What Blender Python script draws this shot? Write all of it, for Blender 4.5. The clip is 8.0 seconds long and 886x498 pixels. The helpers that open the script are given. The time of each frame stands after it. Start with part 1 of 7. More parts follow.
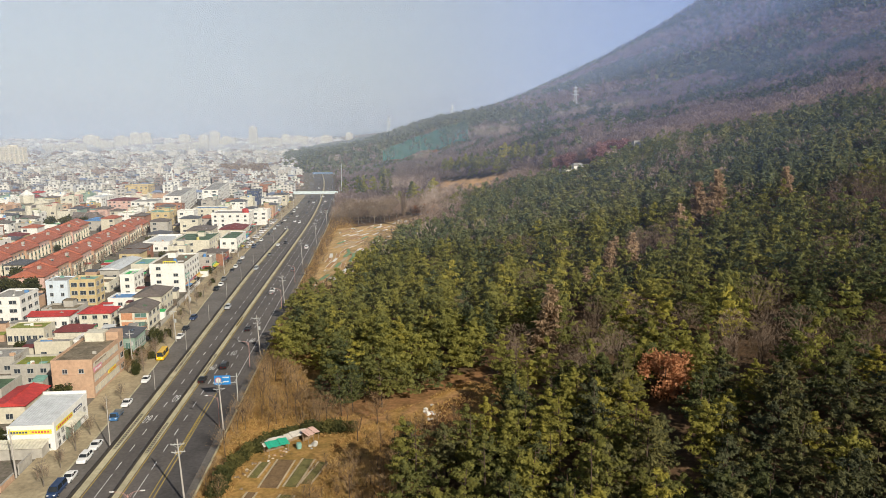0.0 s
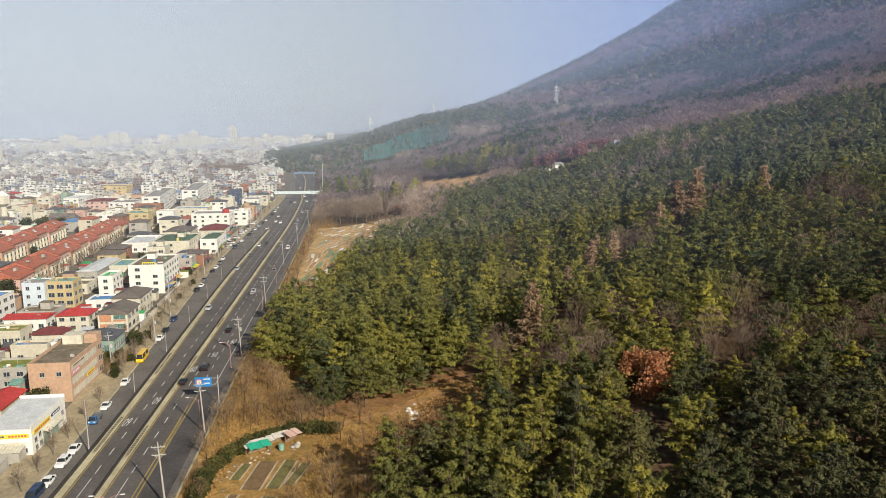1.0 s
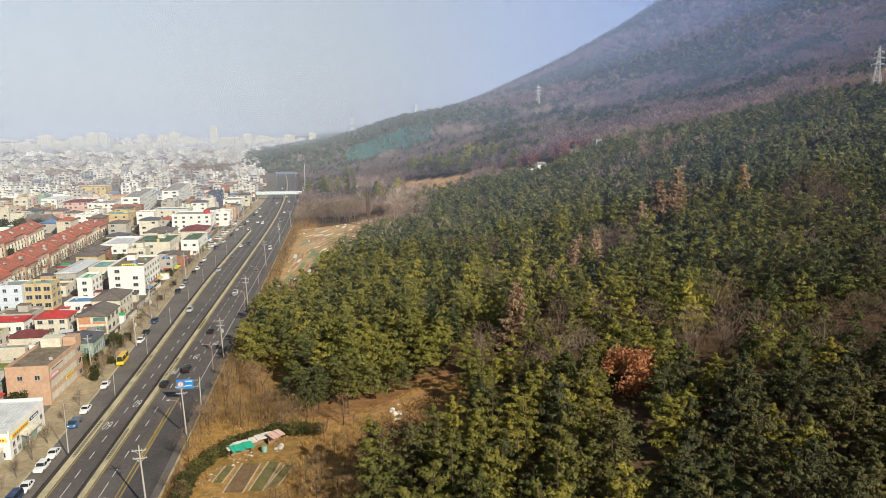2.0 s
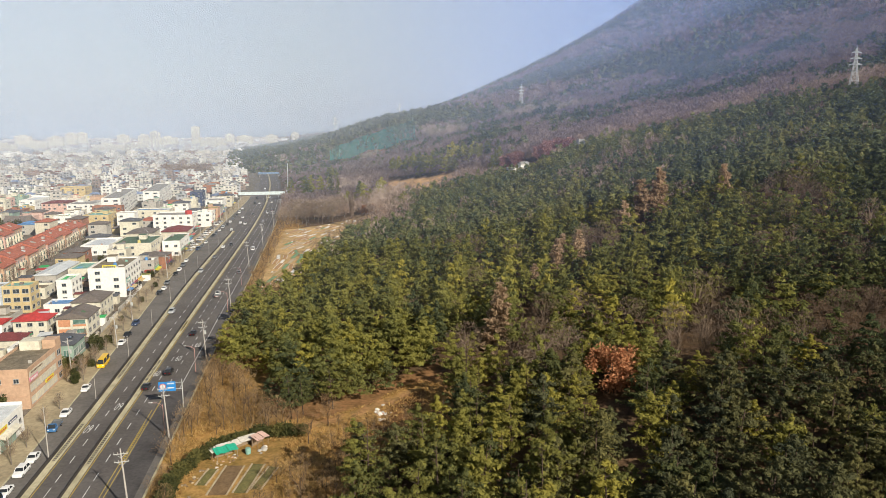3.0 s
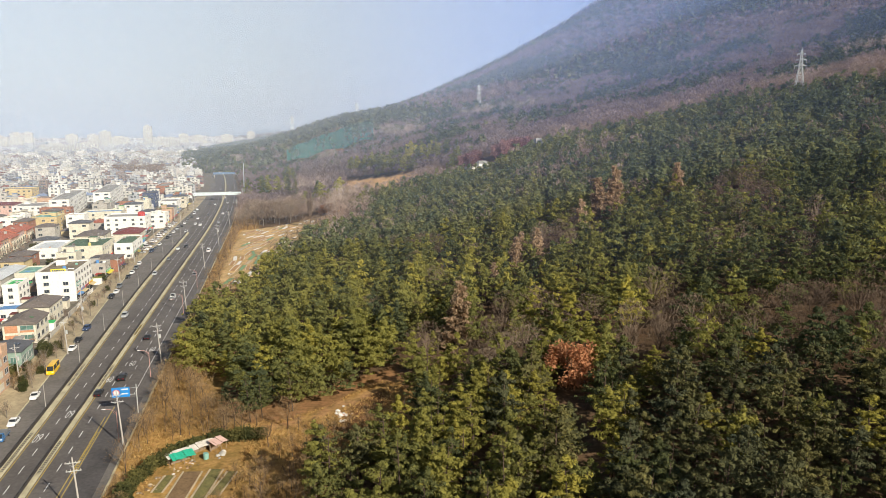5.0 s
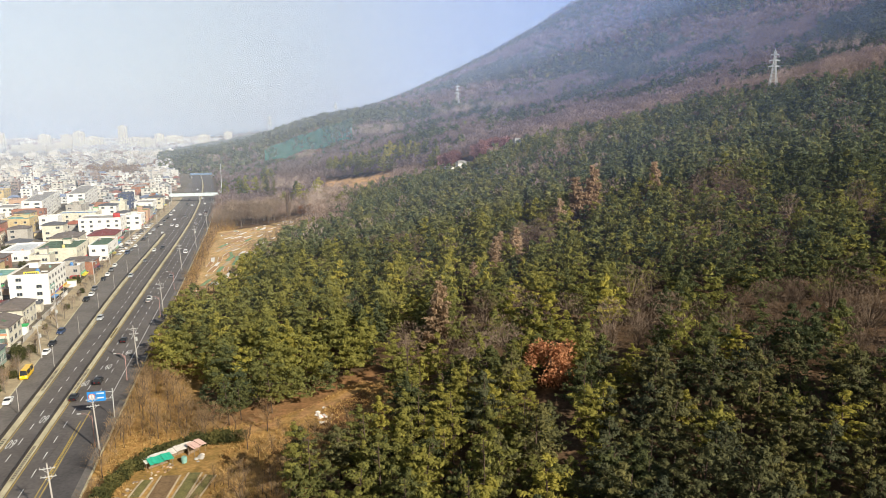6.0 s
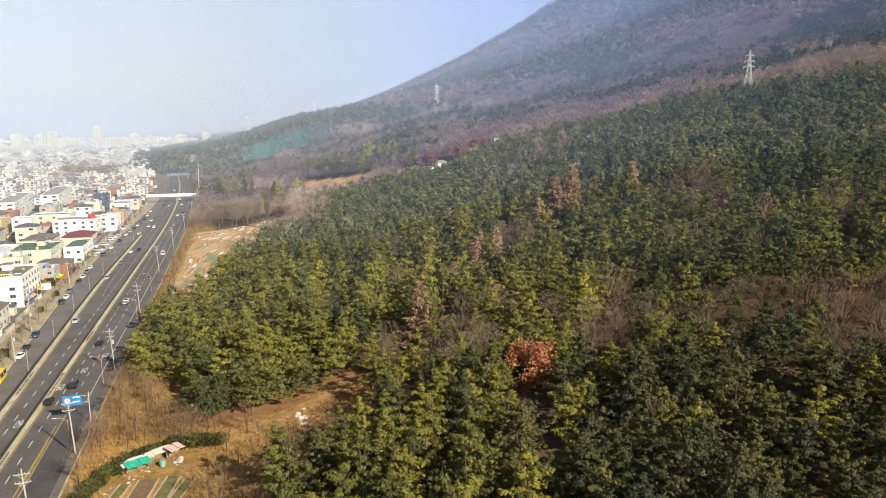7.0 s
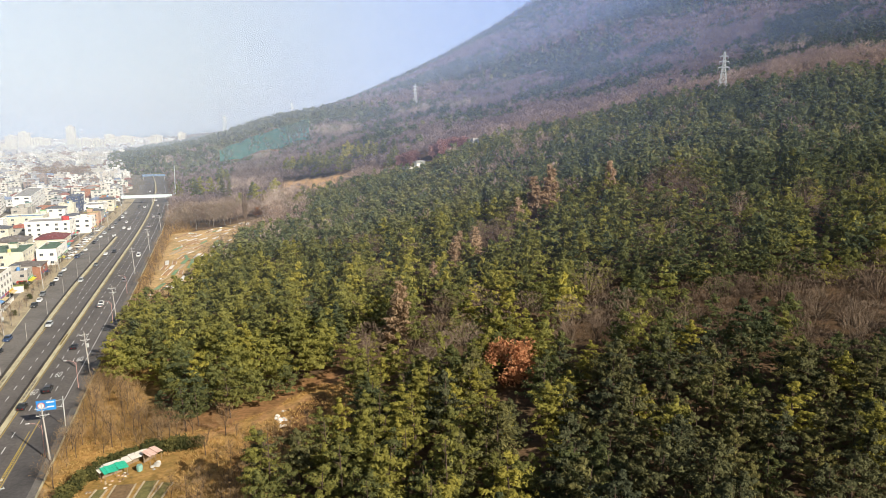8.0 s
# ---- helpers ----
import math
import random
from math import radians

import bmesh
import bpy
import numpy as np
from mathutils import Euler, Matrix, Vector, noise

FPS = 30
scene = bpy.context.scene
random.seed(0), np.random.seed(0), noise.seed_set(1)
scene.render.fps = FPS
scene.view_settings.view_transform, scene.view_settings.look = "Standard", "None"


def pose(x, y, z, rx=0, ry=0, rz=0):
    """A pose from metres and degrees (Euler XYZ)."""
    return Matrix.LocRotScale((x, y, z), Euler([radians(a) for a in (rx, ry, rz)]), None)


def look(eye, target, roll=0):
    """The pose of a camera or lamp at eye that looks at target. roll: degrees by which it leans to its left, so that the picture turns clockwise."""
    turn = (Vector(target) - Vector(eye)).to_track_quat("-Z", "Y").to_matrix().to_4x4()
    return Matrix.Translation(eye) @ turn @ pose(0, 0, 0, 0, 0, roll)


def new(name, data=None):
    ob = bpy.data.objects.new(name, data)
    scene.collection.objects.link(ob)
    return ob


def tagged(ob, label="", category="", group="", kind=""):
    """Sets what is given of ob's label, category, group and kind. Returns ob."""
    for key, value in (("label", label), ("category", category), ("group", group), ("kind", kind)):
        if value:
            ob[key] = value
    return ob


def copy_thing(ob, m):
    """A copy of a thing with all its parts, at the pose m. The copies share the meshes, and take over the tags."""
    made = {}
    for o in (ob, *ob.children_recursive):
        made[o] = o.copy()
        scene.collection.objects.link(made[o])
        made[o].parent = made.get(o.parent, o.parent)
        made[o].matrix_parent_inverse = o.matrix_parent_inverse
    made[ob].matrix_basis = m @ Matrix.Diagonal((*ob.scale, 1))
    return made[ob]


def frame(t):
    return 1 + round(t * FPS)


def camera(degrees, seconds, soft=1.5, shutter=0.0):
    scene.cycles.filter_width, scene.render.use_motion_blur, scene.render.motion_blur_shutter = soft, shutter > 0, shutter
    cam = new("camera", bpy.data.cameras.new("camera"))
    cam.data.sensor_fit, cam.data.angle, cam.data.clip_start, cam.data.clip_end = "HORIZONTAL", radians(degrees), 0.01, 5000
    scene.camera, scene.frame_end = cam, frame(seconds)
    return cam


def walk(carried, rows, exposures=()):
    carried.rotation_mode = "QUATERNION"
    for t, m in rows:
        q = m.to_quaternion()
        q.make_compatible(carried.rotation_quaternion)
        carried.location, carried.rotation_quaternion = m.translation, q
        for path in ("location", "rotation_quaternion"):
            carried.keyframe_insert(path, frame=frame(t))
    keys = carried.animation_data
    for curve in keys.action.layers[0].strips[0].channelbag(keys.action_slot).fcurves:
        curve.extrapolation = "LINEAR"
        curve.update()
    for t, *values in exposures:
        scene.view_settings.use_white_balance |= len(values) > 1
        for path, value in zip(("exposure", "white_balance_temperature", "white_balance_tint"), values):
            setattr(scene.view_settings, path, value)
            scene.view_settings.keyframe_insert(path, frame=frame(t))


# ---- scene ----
H = 68.0
PATH = [
    (0.0, pose(0, 0, H, 80.18, 0, 0)),
    (0.5, pose(0, 0, H, 80.16, 0.04, -0.71)),
    (1.0, pose(0, 0, H, 80.14, 0.04, -1.50)),
    (1.5, pose(0, 0, H, 80.13, 0.05, -2.22)),
    (3.0, pose(0, 0, H, 80.11, 0.12, -4.27)),
    (3.5, pose(0, 0, H, 80.09, 0.12, -4.94)),
    (4.0, pose(0, 0, H, 80.07, 0.14, -5.79)),
    (4.5, pose(0, 0, H, 80.05, 0.14, -6.74)),
    (6.0, pose(0, 0, H, 80.04, 0.18, -9.37)),
    (6.5, pose(0, 0, H, 80.02, 0.21, -10.20)),
    (7.0, pose(0, 0, H, 80.02, 0.21, -11.04)),
    (7.5, pose(0, 0, H, 80.02, 0.24, -11.92)),
    (8.0, pose(0, 0, H, 80.02, 0.25, -12.77)),
]
cam = camera(65.0, 8.0, soft=0.85)
walk(cam, PATH, [(0.0, 0.13), (3.0, 0.28), (4.5, 0.37), (8.0, 0.6)])

# ---- world and light ----
SUN_EL, SUN_ROT = radians(30), radians(144)
world = bpy.data.worlds.new("world")
scene.world = world
world.use_nodes = True
wn = world.node_tree
sky = wn.nodes.new("ShaderNodeTexSky")
sky.sky_type, sky.sun_disc = "NISHITA", False
sky.sun_elevation, sky.sun_rotation = SUN_EL, SUN_ROT
sky.air_density, sky.dust_density, sky.ozone_density, sky.altitude = 1.2, 2.0, 1.4, 60
wn.nodes["Background"].inputs["Strength"].default_value = 0.047
wn.links.new(sky.outputs[0], wn.nodes["Background"].inputs[0])
sun = new("sun", bpy.data.lights.new("sun", "SUN"))
sun.data.energy, sun.data.angle, sun.data.color = 5.0, radians(0.6), (1.0, 0.91, 0.76)
sun_way = Vector((math.sin(SUN_ROT) * math.cos(SUN_EL), math.cos(SUN_ROT) * math.cos(SUN_EL), math.sin(SUN_EL)))
sun.matrix_world = look(sun_way * 400, (0, 0, 0))


# ---- materials ----
def tree_of(name):
    m = bpy.data.materials.new(name)
    m.use_nodes = True
    nt = m.node_tree
    return m, nt, nt.nodes["Principled BSDF"]


def link(nt, a, b):
    nt.links.new(a, b)


def ramp(nt, fac, stops):
    r = nt.nodes.new("ShaderNodeValToRGB")
    els = r.color_ramp.elements
    while len(els) < len(stops):
        els.new(0.5)
    for e, (p, col) in zip(els, stops):
        e.position, e.color = p, (*col, 1)
    link(nt, fac, r.inputs[0])
    return r.outputs[0]


def noise_at(nt, scale, detail=4, coord="Object", rough=0.6):
    tc = nt.nodes.new("ShaderNodeTexCoord")
    n = nt.nodes.new("ShaderNodeTexNoise")
    n.inputs["Scale"].default_value, n.inputs["Detail"].default_value = scale, detail
    n.inputs["Roughness"].default_value = rough
    link(nt, tc.outputs[coord], n.inputs["Vector"])
    return n.outputs["Fac"]


def mixc(nt, fac, a, b, mode="MIX"):
    n = nt.nodes.new("ShaderNodeMix")
    n.data_type, n.blend_type = "RGBA", mode
    for sock, v in ((n.inputs[0], fac), (n.inputs[6], a), (n.inputs[7], b)):
        if isinstance(v, (int, float)):
            sock.default_value = v
        elif isinstance(v, tuple):
            sock.default_value = (*v, 1)
        else:
            link(nt, v, sock)
    return n.outputs[2]


def bump(nt, bsdf, height, strength, dist=0.05):
    b = nt.nodes.new("ShaderNodeBump")
    b.inputs["Strength"].default_value, b.inputs["Distance"].default_value = strength, dist
    link(nt, height, b.inputs["Height"])
    link(nt, b.outputs[0], bsdf.inputs["Normal"])


def mat_surface(name, col, rough=0.85, var=0.25, fine=3.0, coarse=0.25, metal=0.0, relief=0.3, world_noise=False):
    """Plain surface with grain at a fine and stains at a coarse scale."""
    m, nt, b = tree_of(name)
    dark = tuple(c * (1 - var) for c in col)
    lite = tuple(min(1, c * (1 + var * 0.6)) for c in col)
    n1, n2 = noise_at(nt, fine, 5), noise_at(nt, coarse, 3)
    base = ramp(nt, n1, [(0.3, dark), (0.7, lite)])
    stain = ramp(nt, n2, [(0.35, tuple(c * (1 - var * 1.2) for c in (1, 1, 1))), (0.6, (1, 1, 1))])
    link(nt, mixc(nt, 0.8, base, stain, "MULTIPLY"), b.inputs["Base Color"])
    b.inputs["Roughness"].default_value, b.inputs["Metallic"].default_value = rough, metal
    if relief:
        bump(nt, b, n1, relief)
    return m


def mat_foliage(name, stops, attr=True, rough=0.65, trans=0.2, island=None):
    """Leaves or twigs: tone by tree, spread by leaf clump."""
    m, nt, b = tree_of(name)
    geo = nt.nodes.new("ShaderNodeNewGeometry")
    if attr:
        a = nt.nodes.new("ShaderNodeAttribute")
        a.attribute_name = "tone"
        tone = a.outputs["Fac"]
    else:
        a = nt.nodes.new("ShaderNodeObjectInfo")
        tone = a.outputs["Random"]
    mx = nt.nodes.new("ShaderNodeMix")
    mx.inputs[0].default_value = (0.22 if attr else 0.38) if island is None else island
    link(nt, tone, mx.inputs[2])
    link(nt, geo.outputs["Random Per Island"], mx.inputs[3])
    col = ramp(nt, mx.outputs[0], stops)
    nt.nodes.remove(b)
    d = nt.nodes.new("ShaderNodeBsdfDiffuse")
    t = nt.nodes.new("ShaderNodeBsdfTranslucent")
    link(nt, col, d.inputs["Color"])
    link(nt, mixc(nt, 1.0, col, (trans * 2, trans * 2, trans * 2), "MULTIPLY"), t.inputs["Color"])
    s = nt.nodes.new("ShaderNodeAddShader")
    link(nt, d.outputs[0], s.inputs[0])
    link(nt, t.outputs[0], s.inputs[1])
    link(nt, s.outputs[0], nt.nodes["Material Output"].inputs[0])
    return m


PINE = [(0.08, (0.046, 0.056, 0.031)), (0.35, (0.091, 0.095, 0.035)), (0.65, (0.15, 0.142, 0.038)), (0.95, (0.225, 0.198, 0.044))]
BARE = [(0.1, (0.13, 0.094, 0.072)), (0.45, (0.20, 0.15, 0.112)), (0.75, (0.275, 0.21, 0.158)), (0.95, (0.37, 0.295, 0.225))]
RUST = [(0.1, (0.22, 0.105, 0.055)), (0.6, (0.38, 0.185, 0.095)), (0.95, (0.52, 0.285, 0.155))]
M_PINE = mat_foliage("pine_needles", PINE, attr=False, island=0.25, trans=0.35)
# Spruce's own dark green; on the pines it puts eastern shade into the colour.
M_SHADEPINE_SPRUCE = mat_foliage("shaded_pine_and_spruce_needles", [(0.1, (0.05, 0.058, 0.038)), (0.5, (0.088, 0.088, 0.042)), (0.95, (0.14, 0.126, 0.046))], attr=False, island=0.25)
M_PINE_S = mat_foliage("pine_needles_stand", [(p, tuple(c * 1.12 for c in col)) for p, col in PINE], trans=0.45)
M_BARE = mat_foliage("bare_twigs", BARE, attr=False, trans=0.0, rough=0.9)
M_BARE_F = mat_foliage("pale_bare_twigs_stand", [(0.1, (0.145, 0.107, 0.088)), (0.45, (0.21, 0.16, 0.13)), (0.75, (0.275, 0.215, 0.175)), (0.95, (0.33, 0.265, 0.22))], trans=0.4, island=0.08)
M_BARE_S = mat_foliage("bare_twigs_stand", BARE, trans=0.0, rough=0.9)
M_BANK = mat_foliage("dry_twigs", [(0.1, (0.15, 0.10, 0.055)), (0.5, (0.25, 0.17, 0.092)), (0.95, (0.37, 0.265, 0.155))], attr=False, trans=0.1)
M_STRAWGRASS = mat_foliage("dry_grass_blades", [(0.1, (0.25, 0.15, 0.06)), (0.5, (0.35, 0.22, 0.085)), (0.95, (0.44, 0.31, 0.13))], trans=0.2)
M_PALE = mat_foliage("pale_twigs", [(0.1, (0.28, 0.215, 0.18)), (0.5, (0.39, 0.31, 0.26)), (0.95, (0.5, 0.42, 0.35))], trans=0.1)
# Darker copy of the bare twigs: shade within dense wood put into the colour.
M_SHADED_TWIGS = mat_foliage("shaded_twigs_stand", [(0.1, (0.105, 0.08, 0.078)), (0.5, (0.15, 0.115, 0.107)), (0.95, (0.195, 0.152, 0.138))], trans=0.45, island=0.05)
# Bluer than the lower stands: distance haze put into the needle colour.
M_PINE_U = mat_foliage("hazed_pine_needles", [(0.08, (0.062, 0.078, 0.048)), (0.4, (0.1, 0.11, 0.053)), (0.7, (0.142, 0.142, 0.057)), (0.95, (0.19, 0.175, 0.06))], trans=0.45)
# Mountain pines: darker, with a narrower tone range than the slope stands.
M_PINE_M = mat_foliage("mountain_pine_needles", [(0.1, (0.06, 0.078, 0.048)), (0.6, (0.095, 0.105, 0.055)), (0.95, (0.14, 0.137, 0.06))])
M_RUST = mat_foliage("rust_leaves", RUST, attr=False)
M_LARCH = mat_foliage("larch_needles", [(0.1, (0.17, 0.122, 0.08)), (0.6, (0.245, 0.178, 0.115)), (0.95, (0.32, 0.24, 0.16))], attr=False, trans=0.4)
M_RED = mat_foliage("maroon_twigs", [(0.1, (0.2, 0.105, 0.098)), (0.6, (0.31, 0.165, 0.15)), (0.95, (0.42, 0.25, 0.215))], attr=False, trans=0.1)
M_SHRUB = mat_foliage("evergreen_shrub", [(0.1, (0.035, 0.042, 0.02)), (0.6, (0.072, 0.072, 0.028)), (0.95, (0.12, 0.11, 0.04))], attr=False)
M_BARK = mat_surface("bark", (0.10, 0.066, 0.047), 0.95, 0.4, 4, 0.7)
M_GREYBARK = mat_surface("grey_bark", (0.2, 0.17, 0.14), 0.95, 0.35, 4, 0.7)
M_ASPHALT = mat_surface("asphalt", (0.132, 0.118, 0.11), 0.88, 0.28, 1.2, 0.07, relief=0.1)
M_ASPHALT3 = mat_surface("shaded_asphalt", (0.085, 0.078, 0.077), 0.88, 0.3, 1.2, 0.09, relief=0.1)
M_ASPHALT2 = mat_surface("old_asphalt", (0.17, 0.155, 0.14), 0.9, 0.25, 1.2, 0.1, relief=0.1)
M_WHITE = mat_surface("road_paint_white", (0.68, 0.68, 0.66), 0.7, 0.25, 3, 0.6, relief=0)
M_YELLOW = mat_surface("road_paint_yellow", (0.46, 0.34, 0.08), 0.75, 0.3, 3, 0.4, relief=0)
M_CONC = mat_surface("concrete", (0.40, 0.38, 0.34), 0.9, 0.2, 1.5, 0.2)
M_KERB = mat_surface("kerb_stone", (0.54, 0.49, 0.33), 0.9, 0.25, 1.5, 0.15)
M_DARKMETAL = mat_surface("dark_fence_metal", (0.045, 0.04, 0.04), 0.6, 0.2, 3, 0.5)
M_PAVE = mat_surface("pavement_blocks", (0.42, 0.345, 0.22), 0.92, 0.28, 0.9, 0.12)
M_STEEL = mat_surface("galvanised_steel", (0.55, 0.57, 0.56), 0.5, 0.12, 5, 0.8, metal=0.3, relief=0)
M_POLE = mat_surface("concrete_pole", (0.42, 0.40, 0.37), 0.85, 0.15, 3, 0.4)
M_GLASS = mat_surface("window_glass", (0.055, 0.07, 0.085), 0.12, 0.35, 0.6, 0.2, relief=0)
M_FRAME = mat_surface("window_frame", (0.40, 0.40, 0.39), 0.6, 0.1, 5, 1, relief=0)


def mat_ground():
    m, nt, b = tree_of("ground_cover")
    a = nt.nodes.new("ShaderNodeAttribute")
    a.attribute_name = "cover"
    n1, n2, n3 = noise_at(nt, 1.1, 6), noise_at(nt, 0.09, 4), noise_at(nt, 0.35, 5)
    grain = ramp(nt, n1, [(0.25, (0.6, 0.6, 0.6)), (0.75, (1.3, 1.3, 1.3))])
    patch = ramp(nt, n2, [(0.3, (0.72, 0.72, 0.7)), (0.7, (1.2, 1.15, 1.1))])
    mid = ramp(nt, n3, [(0.35, (0.75, 0.78, 0.7)), (0.65, (1.15, 1.1, 1.1))])
    col = mixc(nt, 1.0, mixc(nt, 1.0, mixc(nt, 1.0, a.outputs["Color"], grain, "MULTIPLY"), patch, "MULTIPLY"), mid, "MULTIPLY")
    link(nt, col, b.inputs["Base Color"])
    b.inputs["Roughness"].default_value = 0.97
    b.inputs["Specular IOR Level"].default_value = 0.1
    bump(nt, b, n1, 0.5, 0.3)
    return m


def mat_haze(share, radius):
    """Haze painted on sheets: lets most light by, scatters a little; whiter over the town, bluer by the mountain."""
    m, nt, b = tree_of("haze_tint")
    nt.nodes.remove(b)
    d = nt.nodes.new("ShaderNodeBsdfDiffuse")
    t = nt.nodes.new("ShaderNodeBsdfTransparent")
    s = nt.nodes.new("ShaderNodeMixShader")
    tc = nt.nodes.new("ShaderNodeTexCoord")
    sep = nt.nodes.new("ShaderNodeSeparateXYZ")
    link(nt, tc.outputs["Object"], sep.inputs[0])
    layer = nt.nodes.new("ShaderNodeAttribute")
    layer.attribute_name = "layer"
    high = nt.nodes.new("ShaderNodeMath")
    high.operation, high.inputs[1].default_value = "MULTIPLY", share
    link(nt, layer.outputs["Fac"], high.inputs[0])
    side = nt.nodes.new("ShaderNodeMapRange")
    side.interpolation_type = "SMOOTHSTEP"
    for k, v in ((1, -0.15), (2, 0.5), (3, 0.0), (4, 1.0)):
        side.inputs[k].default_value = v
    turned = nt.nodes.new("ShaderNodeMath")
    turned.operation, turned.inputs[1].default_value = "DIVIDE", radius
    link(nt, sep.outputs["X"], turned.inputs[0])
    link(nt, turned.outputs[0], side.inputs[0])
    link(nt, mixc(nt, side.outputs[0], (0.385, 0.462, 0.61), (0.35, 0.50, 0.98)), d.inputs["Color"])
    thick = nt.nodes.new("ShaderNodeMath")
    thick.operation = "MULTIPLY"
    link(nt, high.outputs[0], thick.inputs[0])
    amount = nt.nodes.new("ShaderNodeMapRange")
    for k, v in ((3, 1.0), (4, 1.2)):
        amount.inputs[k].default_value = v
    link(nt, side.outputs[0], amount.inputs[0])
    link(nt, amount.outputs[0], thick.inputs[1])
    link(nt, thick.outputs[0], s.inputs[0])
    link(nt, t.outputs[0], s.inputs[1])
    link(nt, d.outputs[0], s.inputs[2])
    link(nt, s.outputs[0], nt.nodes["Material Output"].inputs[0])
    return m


# ---- the lie of the land ----
SLANT = radians(5.4)


def road_x(y):
    """The road's middle line."""
    return -50.4 - 0.0945 * y - 8.5e-5 * np.clip(y - 430, 0, 870) ** 2 - 0.148 * np.maximum(0, y - 1300)


def smooth(t):
    t = np.clip(t, 0, 1)
    return t * t * (3 - 2 * t)


def swell(x, y, a, cx, cy, sx, sy):
    r = np.sqrt(((x - cx) / sx) ** 2 + ((y - cy) / sy) ** 2 + 0.04) - 0.2
    return a * np.exp(-np.maximum(r, 0) ** 1.4)


def land(x, y):
    """Height of the ground: flat city and road, rising to a mountain east of the road."""
    x, y = np.asarray(x, float), np.asarray(y, float)
    u = np.maximum(0, x - road_x(y) - 18)
    z = 0.183 * u * u / (u + 1004) * np.exp(-np.maximum(0, u - 700) / 900)
    z = z + smooth(u / 250) * (swell(x, y, 526, 1108, 1839, 569, 930) + swell(x, y, 30.5, 374, 412, 151, 151))
    tip = np.maximum(smooth((x - road_x(y) - 20) / 90), smooth((x + 0.235 * y) / 90) * smooth((y - 1085) / 120))
    z = z + tip * swell(x, y, 25.6, -104, 1372, 238, 234)
    back = np.maximum(0, -y - 60)
    return z * np.exp(-((back / 300) ** 2))


def inside(x, y, poly):
    """Whether points lie in a polygon."""
    hit = np.zeros(np.shape(x), bool)
    for (x0, y0), (x1, y1) in zip(poly, poly[1:] + poly[:1]):
        cross = (y0 > y) != (y1 > y)
        hit ^= cross & (x < (x1 - x0) * (y - y0) / ((y1 - y0) or 1e-9) + x0)
    return hit


VERGE = [(-47, 100), (-47, 118), (-51, 150), (-54, 191), (-47, 193), (-40, 183), (-34, 168), (-27, 156), (-16, 156.5), (-7, 161), (6, 174), (13, 168), (15, 152), (9, 134), (4, 129), (-7, 128), (-7, 96)]
CLAY = [(-57, 288), (-62, 330), (-66, 376), (-72, 474), (-42, 492), (-12, 515), (-14, 450), (-29, 388), (-39, 342), (-41, 310)]
FIELD = [(-8, 618), (-4, 715), (39, 660), (64, 642), (54, 580), (22, 566)]
PATHWAY = [(-26, 152), (-16, 154.5), (-8, 159.5), (0, 166), (6, 170.5), (7.5, 168.5), (1, 162.5), (-7, 156), (-16, 151.5), (-26, 149.5)]
DIRT = [(-13, 140), (-5, 150), (2, 163), (8, 170), (10, 160), (2, 148), (-6, 139)]


def ground_sheet():
    def axis(lo, hi, step, far_lo, far_hi):
        mid = list(np.arange(lo, hi + 0.1, step))
        for sgn, end in ((-1, far_lo), (1, far_hi)):
            s, p = step, (mid[0] if sgn < 0 else mid[-1])
            while (p - end) * sgn < 0:
                s *= 1.09
                p += sgn * min(s, 120)
                mid = [p] + mid if sgn < 0 else mid + [p]
        return np.array(mid)
    xs, ys = axis(-130, 240, 3.5, -4500, 4500), axis(90, 540, 4, -1500, 4700)
    X, Y = np.meshgrid(xs, ys)
    Z = land(X, Y)
    U = X - road_x(Y)
    wob = 0.25 * np.sin(X * 0.31) * np.sin(Y * 0.27 + 1)
    Z = Z + np.where(U > 85, wob, 0) - np.where(U < 22, 0.12, 0.0)
    n, k = X.shape
    verts = np.stack([X, Y, Z], -1).reshape(-1, 3)
    i = (np.arange(n - 1)[:, None] * k + np.arange(k - 1)).ravel()
    faces = np.stack([i, i + 1, i + k + 1, i + k], 1)
    me = bpy.data.meshes.new("ground")
    me.from_pydata(verts.tolist(), [], faces.tolist())
    x, y, u = X.ravel(), Y.ravel(), U.ravel()
    col = np.tile(np.array([0.15, 0.1, 0.063]), (len(x), 1))
    col[inside(x, y, [(-34, 150), (-34, 172), (-22, 168), (-6, 174), (12, 184), (16, 166), (8, 150)])] = (0.30, 0.17, 0.085)
    col[u < 15] = (0.2, 0.185, 0.165)
    col[(u >= 15) & (u < 34) & (y < 700)] = (0.30, 0.19, 0.075)
    col[inside(x, y, VERGE)] = (0.40, 0.255, 0.095)
    col[inside(x, y, CLAY)] = (0.54, 0.385, 0.2)
    col[inside(x, y, FIELD)] = (0.66, 0.42, 0.22)
    col[inside(x, y, DIRT)] = (0.22, 0.12, 0.06)
    col[inside(x, y, PATHWAY)] = (0.44, 0.265, 0.13)
    ca = me.color_attributes.new("cover", "FLOAT_COLOR", "POINT")
    ca.data.foreach_set("color", np.c_[col, np.ones(len(x))].ravel())
    me.materials.append(mat_ground())
    me.polygons.foreach_set("use_smooth", [True] * len(me.polygons))
    return tagged(new("ground", me), "city ground, dry verge and wooded hillside soil", "ground", kind="structure")


ground_sheet()


